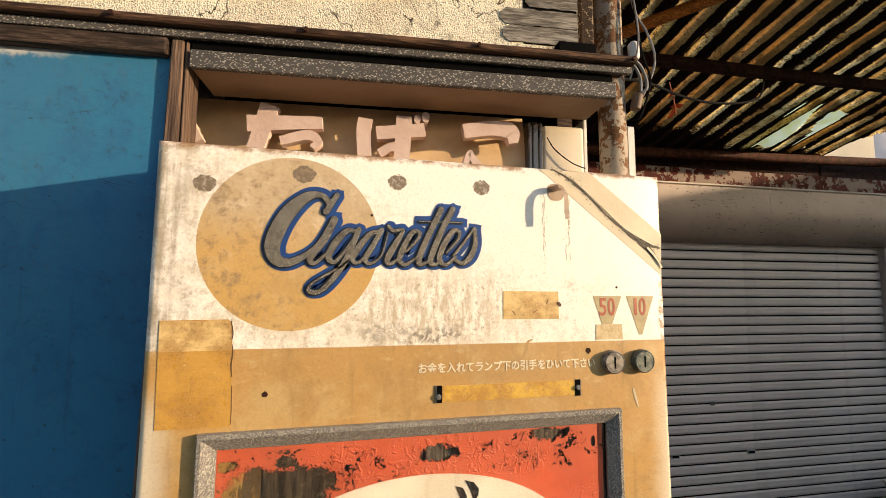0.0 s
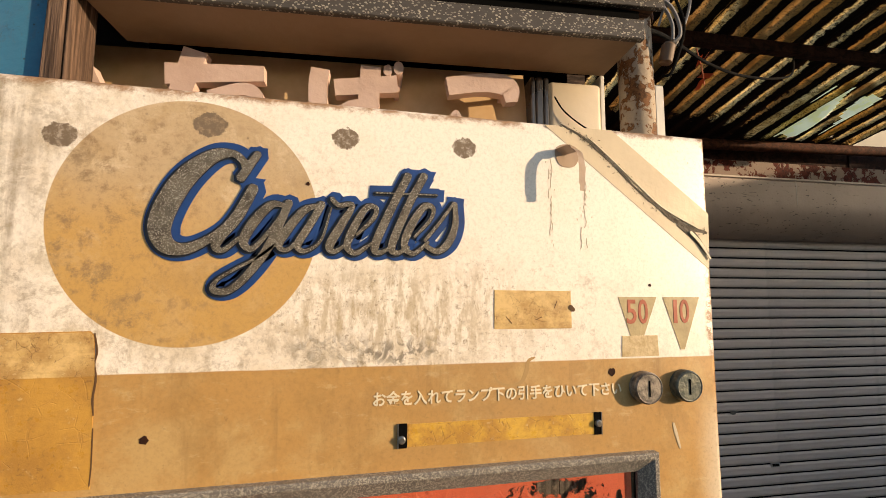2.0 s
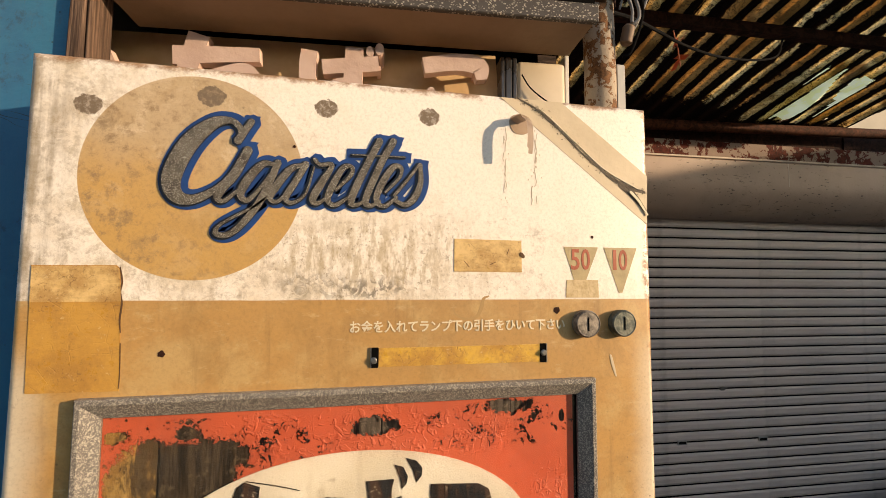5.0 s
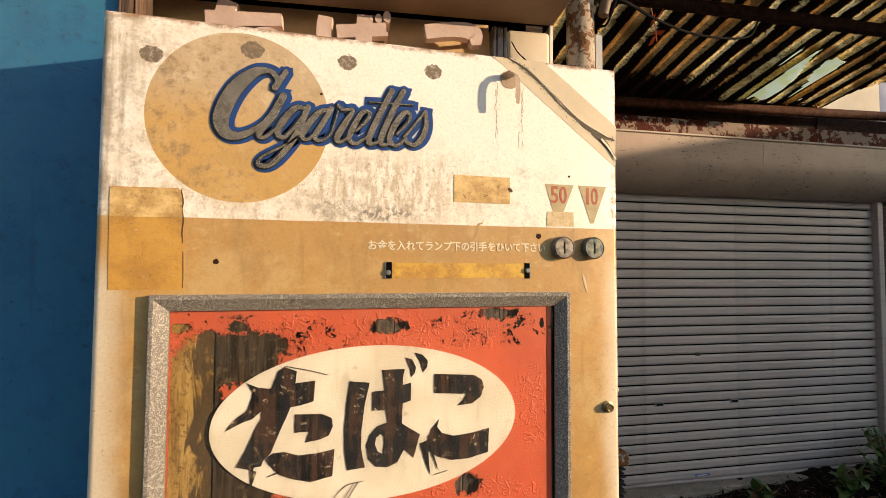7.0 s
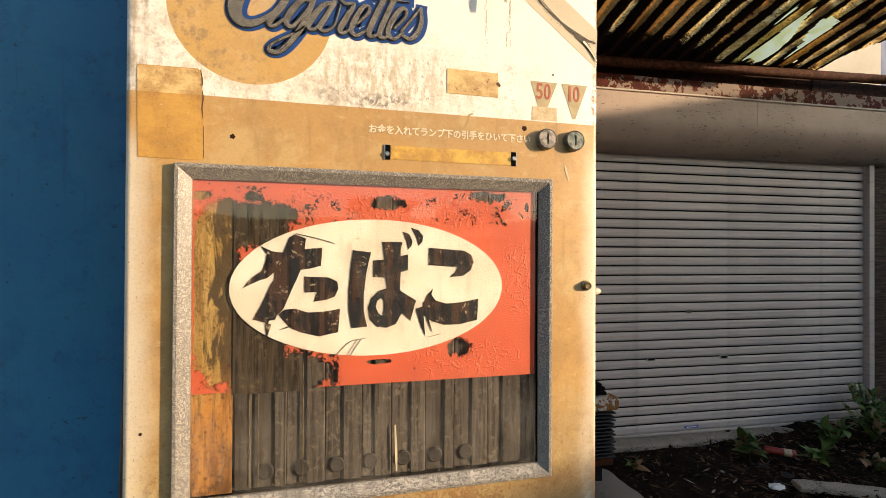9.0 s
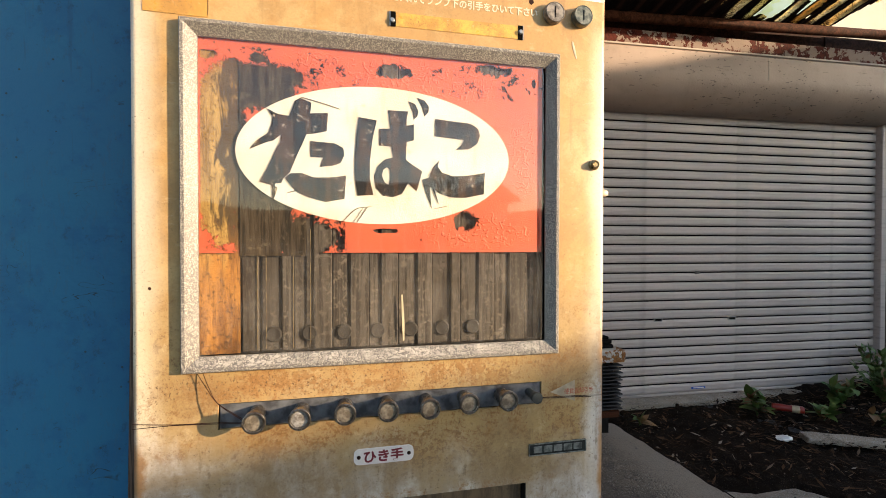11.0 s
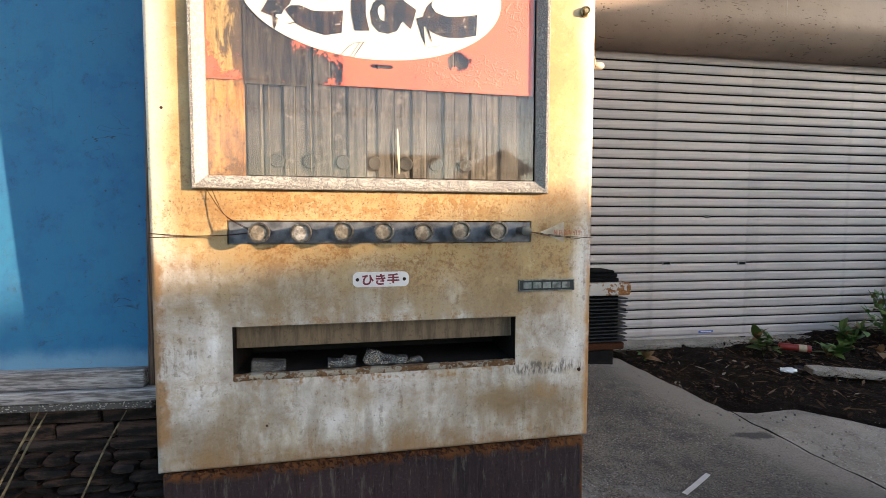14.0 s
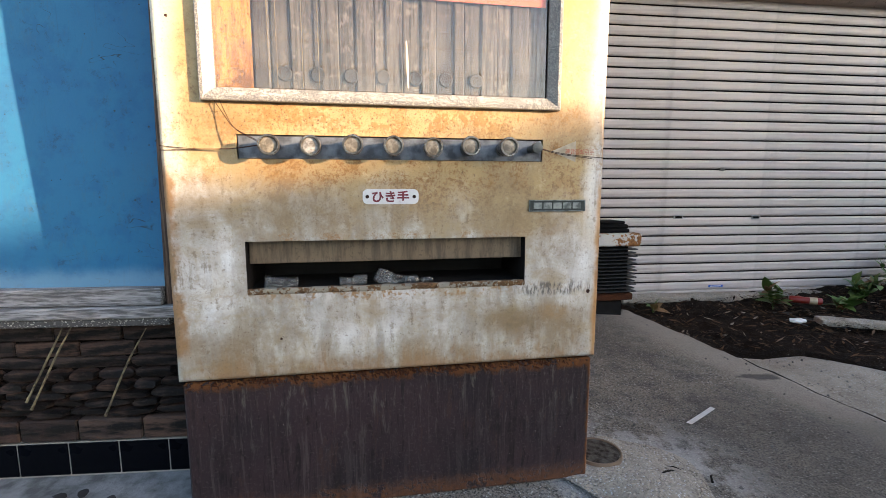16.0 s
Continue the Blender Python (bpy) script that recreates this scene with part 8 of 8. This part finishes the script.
for x, y, a0, l in ((0.985, -0.005, 0.3, 0.05), (1.03, 0.03, -0.7, 0.035), (1.00, 0.045, 1.9, 0.03), (1.10, -0.03, 0.9, 0.03)):
    bm = nb()
    z = slab_height(x, y) + 0.004
    tube(bm, smooth_path([(x, y, z), (x + l * 0.5 * math.cos(a0), y + l * 0.5 * math.sin(a0) + 0.004, z + 0.003), (x + l * math.cos(a0), y + l * math.sin(a0), z)], 4), [0.003 - 0.0002 * k for k in range(9)], 6)
    tagged(part("twig", bm, simple("black_twig", (0.012, 0.009, 0.007), 0.9, 0, 0.5, 40, 120, 0.001, 0.1) if "black_twig" not in bpy.data.materials else bpy.data.materials["black_twig"], None, "", True), "short black twig on the concrete", "twig", "litter on the concrete")
for x, y in ((-0.254, 0.085), (-0.222, 0.080), (-0.174, 0.070)):
    m = pose(x, y, 0.064, 6, -4, random.uniform(0, 360)) @ Matrix.Diagonal((0.42, 0.42, 0.42, 1))
    tagged(put("dead_leaf", LEAF_DARK, None, "", m), "small dark dead leaf on the plinth", "dead leaf", "litter on the concrete")

# ---- stone cladding and tiles under the sill ----
bm = nb()
box(bm, SHOP_L, -0.004, 0.035, 0.12, 0.06, 0.415, 0, FAC)
wall_low = structure("wall_low", bm, simple("dark_mortar", (0.010, 0.007, 0.006), 0.95, 0, 0.6, 12, 80, 0.003, 0.05), "dark mortar wall behind the split-stone cladding", "wall")


def stone_mesh(w, h, d, seed):
    """A split stone: a slab with a rounded, uneven outline and face."""
    bm = nb()
    if h > 0.027:                       # flat brick of the upper rows
        box(bm, -w / 2, w / 2, -d, 0.0, -h / 2, h / 2, 0.0025)
        for v in bm.verts:
            v.co.y += 0.002 * noise.noise((v.co.x * 30 + seed, v.co.z * 60, seed)) if v.co.y < -0.004 else 0.0
        return mesh_of("stone", bm, SLATE)
    n = 14
    ring = []
    for k in range(n):
        a = 2 * math.pi * k / n
        c, s = math.cos(a), math.sin(a)
        p = 14 if h > 0.027 else 5
        q = (abs(c) ** p + abs(s) ** p) ** (-1 / p)
        j = 1 + (0.015 if h > 0.027 else 0.08) * noise.noise((c * 1.7 + seed, s * 1.7, seed * 0.37))
        ring.append((0.5 * w * c * q * j, 0.5 * h * s * q * j))
    back = [bm.verts.new((x, 0.0, z)) for x, z in ring]
    f1 = [bm.verts.new((x, -d * (0.65 + 0.25 * noise.noise((x * 20, z * 40, seed))), z)) for x, z in ring]
    f2 = [bm.verts.new((x * (0.985 if h > 0.027 else 0.90), -d * (1.0 + (0.12 if h > 0.027 else 0.35) * noise.noise((x * 15, z * 30, seed + 4))), z * (0.93 if h > 0.027 else 0.78))) for x, z in ring]
    for a, b in ((back, f1), (f1, f2)):
        for k in range(n):
            bm.faces.new((a[k], a[(k + 1) % n], b[(k + 1) % n], b[k]))
    bm.faces.new(f2)
    return mesh_of("stone", bm, SLATE, True, 40)


random.seed(9)
rows = [(0.385, 0.034), (0.350, 0.034), (0.318, 0.028), (0.291, 0.026), (0.266, 0.022), (0.245, 0.020), (0.225, 0.018), (0.206, 0.018)]
for i, (z, h) in enumerate(rows):
    u = -0.02 - random.uniform(0, 0.05)
    while u > -0.85:
        w = random.uniform(0.10, 0.17) if i < 3 else random.uniform(0.045, 0.11)
        put("stone", stone_mesh(w - 0.004, h - 0.003, random.uniform(0.012, 0.03) if i >= 3 else random.uniform(0.011, 0.014), random.uniform(0, 50)), wall_low, "",
            FAC @ pose(u - w / 2, 0.036, z - h / 2 + 0.004, 0, random.uniform(-2.5, 2.5), 0))
        u -= w
u = -0.010
for k in range(7):                      # course of larger brown bricks
    w = (0.125, 0.13, 0.115)[k % 3]
    bm = nb()
    box(bm, -w / 2 + 0.0015, w / 2 - 0.0015, -0.030, 0.0, -0.0235, 0.0235, 0.003)
    put("brick", mesh_of("brick", bm, SLATE), wall_low, "brown base-course brick", FAC @ pose(u - w / 2, 0.036, 0.166))
    u -= w
bm = nb()
box(bm, SHOP_L, -0.004, 0.0135, 0.034, 0.06, 0.1375, 0, FAC)
grout = structure("tile_bed", bm, GROUT, "pale grout bed of the black tiles", "wall")
bm = nb()
box(bm, -0.0495, 0.0495, -0.0025, 0.0, -0.0355, 0.0355, 0.001)
TILE_ME = mesh_of("tile", bm, TILE)
for k in range(9):
    put("tile", TILE_ME, grout, "", FAC @ pose(-0.036 - 0.1018 * k, 0.0130, 0.1))
for pts in ([(-0.255, 0.010, 0.395), (-0.285, -0.004, 0.33), (-0.335, -0.012, 0.225)], [(-0.270, 0.008, 0.395), (-0.300, -0.002, 0.33), (-0.345, -0.010, 0.24)], [(-0.110, 0.006, 0.385), (-0.150, -0.002, 0.31), (-0.195, -0.012, 0.205)]):
    bm = nb()
    P = [FAC @ Vector(tuple(p)) for p in smooth_path(pts, 5)]
    tube(bm, P, [0.0010 + 0.0014 * k / len(P) + 0.0016 * abs(noise.noise((k * 0.9, q * 3, 0))) for q in [pts[0][0]] for k in range(len(P))], 6)
    tagged(part("dry_stalk", bm, STRAW, None, "", True), "yellow dry stalk leaning on the dark stone", "stalk", "dry stalks")

# ---- the houses round about, which shade the yard and stand in the glass ----
def house(x0, x1, y0, y1, h, ridge, along, wall, label, rows=1, tiles=ROOF_TILE):
    t = thing("house", ((x0 + x1) / 2, (y0 + y1) / 2, -0.13), label, "house", "neighbouring houses")
    bm = nb()
    box(bm, x0, x1, y0, y1, -0.13, h)
    wl = part("wall", bm, wall, t)
    bm = nb()
    e = 0.35
    X0, X1, Y0, Y1 = x0 - e, x1 + e, y0 - e, y1 + e
    if along == "x":
        ym = (y0 + y1) / 2
        pr = [(X0, Y0, h - 0.05), (X0, Y1, h - 0.05), (X0, ym, ridge), (X1, Y0, h - 0.05), (X1, Y1, h - 0.05), (X1, ym, ridge)]
    else:
        xm = (x0 + x1) / 2
        pr = [(X0, Y0, h - 0.05), (X1, Y0, h - 0.05), (xm, Y0, ridge), (X0, Y1, h - 0.05), (X1, Y1, h - 0.05), (xm, Y1, ridge)]
    v = [bm.verts.new(p) for p in pr]
    for q in ((0, 1, 2), (3, 5, 4), (0, 2, 5, 3), (1, 4, 5, 2), (0, 3, 4, 1)):
        bm.faces.new([v[i] for i in q])
    part("roof", bm, tiles, t)
    n = max(2, int((x1 - x0) / 2.2))
    for r in range(rows):
        for k in range(n):
            cx, cz = x0 + (x1 - x0) * (k + 0.5) / n, 1.25 + 2.5 * r
            yy = y1 if y1 < 0 else y0
            s = 1 if y1 < 0 else -1
            bm = nb()
            box(bm, cx - 0.65, cx + 0.65, min(yy, yy + s * 0.05), max(yy, yy + s * 0.05), cz - 0.5, cz + 0.5)
            wi = part("window", bm, ALU, t)
            bm = nb()
            for q in (-0.31, 0.31):
                box(bm, cx + q - 0.28, cx + q + 0.28, min(yy + s * 0.051, yy + s * 0.06), max(yy + s * 0.051, yy + s * 0.06), cz - 0.44, cz + 0.44)
            part("pane", bm, WINDOW_GLASS, wi)


house(-16, -7, -19, -14, 2.3, 3.4, "x", HOUSE_WALL, "low pale house with a dark tiled roof across the street")
house(1.1, 2.5, -16.5, -12.5, 2.75, 3.05, "x", HOUSE_WALL, "narrow grey outbuilding across the street", 1, PALE_ROOF)
house(4.05, 5.35, -16.5, -12.5, 2.35, 2.98, "y", simple("grey_barn_boards", (0.40, 0.39, 0.38), 0.85, 0, 0.4, 2, 20), "grey gabled shed across the street", 1, PALE_ROOF)
house(-22, -11, -20, -13, 5.4, 7.2, "x", HOUSE_WALL_B, "two-storey grey house across the street", 2)
house(6.6, 9.35, 5.0, 9.0, 7.4, 8.6, "x", HOUSE_WALL, "pale sunlit house behind the shed")
house(9.8, 14.0, 5.6, 9.0, 7.2, 8.4, "x", simple("blue_house_siding", (0.06, 0.12, 0.26), 0.7, 0, 0.3, 2, 20), "blue-walled house behind the shed")

# two unseen flat-roofed buildings added down the street to block the setting sun
def block(y0, y1, h, label):
    t = thing("building", (17, (y0 + y1) / 2, -0.13), label, "building", "neighbouring houses")
    bm = nb()
    box(bm, 14, 20, y0, y1, -0.13, h)
    part("wall", bm, HOUSE_WALL_B, t)
    n = max(2, int((y1 - y0) / 2.4))
    for k in range(n):
        cy = y0 + (y1 - y0) * (k + 0.5) / n
        bm = nb()
        box(bm, 13.95, 14, cy - 0.6, cy + 0.6, 0.9, 2.0)
        wi = part("window", bm, ALU, t)
        bm = nb()
        box(bm, 13.94, 13.9495, cy - 0.54, cy + 0.54, 0.96, 1.94)
        part("pane", bm, WINDOW_GLASS, wi)


block(-15.0, -5.65, 3.405, "unseen low flat-roofed grey building, sized to shade the machine's foot")
block(-5.6, 3.0, 4.49, "unseen taller flat-roofed grey building, sized to shade the shutter")

# wooded hills added beyond the street to keep horizon glow out of the glass
bm = nb()
foot, crest, back = [], [], []
for k in range(61):
    a0 = radians(180 + 3 * k)
    h = 27 + 9 * noise.noise((k * 0.31, 2, 0)) + 3 * noise.noise((k * 1.3, 7, 0))
    foot.append(bm.verts.new((320 * math.cos(a0), 320 * math.sin(a0), -1)))
    crest.append(bm.verts.new((360 * math.cos(a0), 360 * math.sin(a0), h)))
    back.append(bm.verts.new((430 * math.cos(a0), 430 * math.sin(a0), -1)))
for k in range(60):
    bm.faces.new((foot[k], foot[k + 1], crest[k + 1], crest[k])), bm.faces.new((crest[k], crest[k + 1], back[k + 1], back[k]))
structure("backdrop_hills", bm, simple("far_woodland", (0.06, 0.075, 0.055), 0.95, 0, 0.6, 0.05, 0.4, 0), "low dark wooded hills added to hide the horizon glow", "hills", True)

# overhead wires across the street, mirrored in the display glass
for px in (-8.0, 12.0):
    bm = nb()
    tube(bm, [(px, -9.0, -0.2), (px, -9.0, 5.2)], 0.11, 12)
    tagged(part("utility_pole", bm, CONCRETE_PALE, None, "", True), "grey concrete utility pole across the street", "utility pole", "utility poles")
for z0 in (3.12, 3.02, 3.6):
    bm = nb()
    tube(bm, [(-8.0 + 20 * k / 16, -9.0, z0 + 0.6 * ((k / 8 - 1) ** 2) * 0.5) for k in range(17)], 0.011, 6)
    tagged(part("overhead_wire", bm, RUBBER, None, "", True), "black overhead wire between utility poles", "wire", "overhead wires")

# a small bare-limbed tree across the street, mirrored in the display glass
random.seed(91)
tree = thing("tree", (3.35, -12.0, -0.13), "small half-bare tree across the street", "tree")
bm = nb()
tube(bm, smooth_path([(3.35, -12.0, -0.15), (3.33, -12.0, 1.0), (3.40, -12.05, 2.0), (3.36, -12.0, 2.8)], 5), [0.085 - 0.0032 * k for k in range(16)], 8)
tips = []
for k in range(11):
    z0, a0 = random.uniform(1.5, 2.75), random.uniform(0, 6.3)
    l = random.uniform(0.35, 0.75)
    tip = Vector((3.37 + l * math.cos(a0), -12.0 + l * math.sin(a0), z0 + random.uniform(0.3, 0.85)))
    tube(bm, smooth_path([(3.36, -12.0, z0), (3.36 + 0.5 * l * math.cos(a0), -12.0 + 0.5 * l * math.sin(a0), z0 + 0.18), tuple(tip)], 4), [0.028 - 0.0027 * q for q in range(9)], 6)
    tips.append(tip)
part("trunk", bm, WOOD_RAIL, tree, "dark bare trunk and limbs", True)
bm = nb()
for k in range(900):
    c = random.choice(tips) + Vector((random.gauss(0, 0.13), random.gauss(0, 0.13), random.gauss(0, 0.11)))
    d, e = Vector((random.uniform(-1, 1), random.uniform(-1, 1), random.uniform(-1, 1))).normalized() * 0.035, Vector((random.uniform(-1, 1), random.uniform(-1, 1), random.uniform(-1, 1))).normalized() * 0.018
    bm.faces.new([bm.verts.new(c + q) for q in (d, e, -d, -e)])
tagged(part("crown", bm, LEAF, tree, "thin crown of small leaves"), kind="stuff")
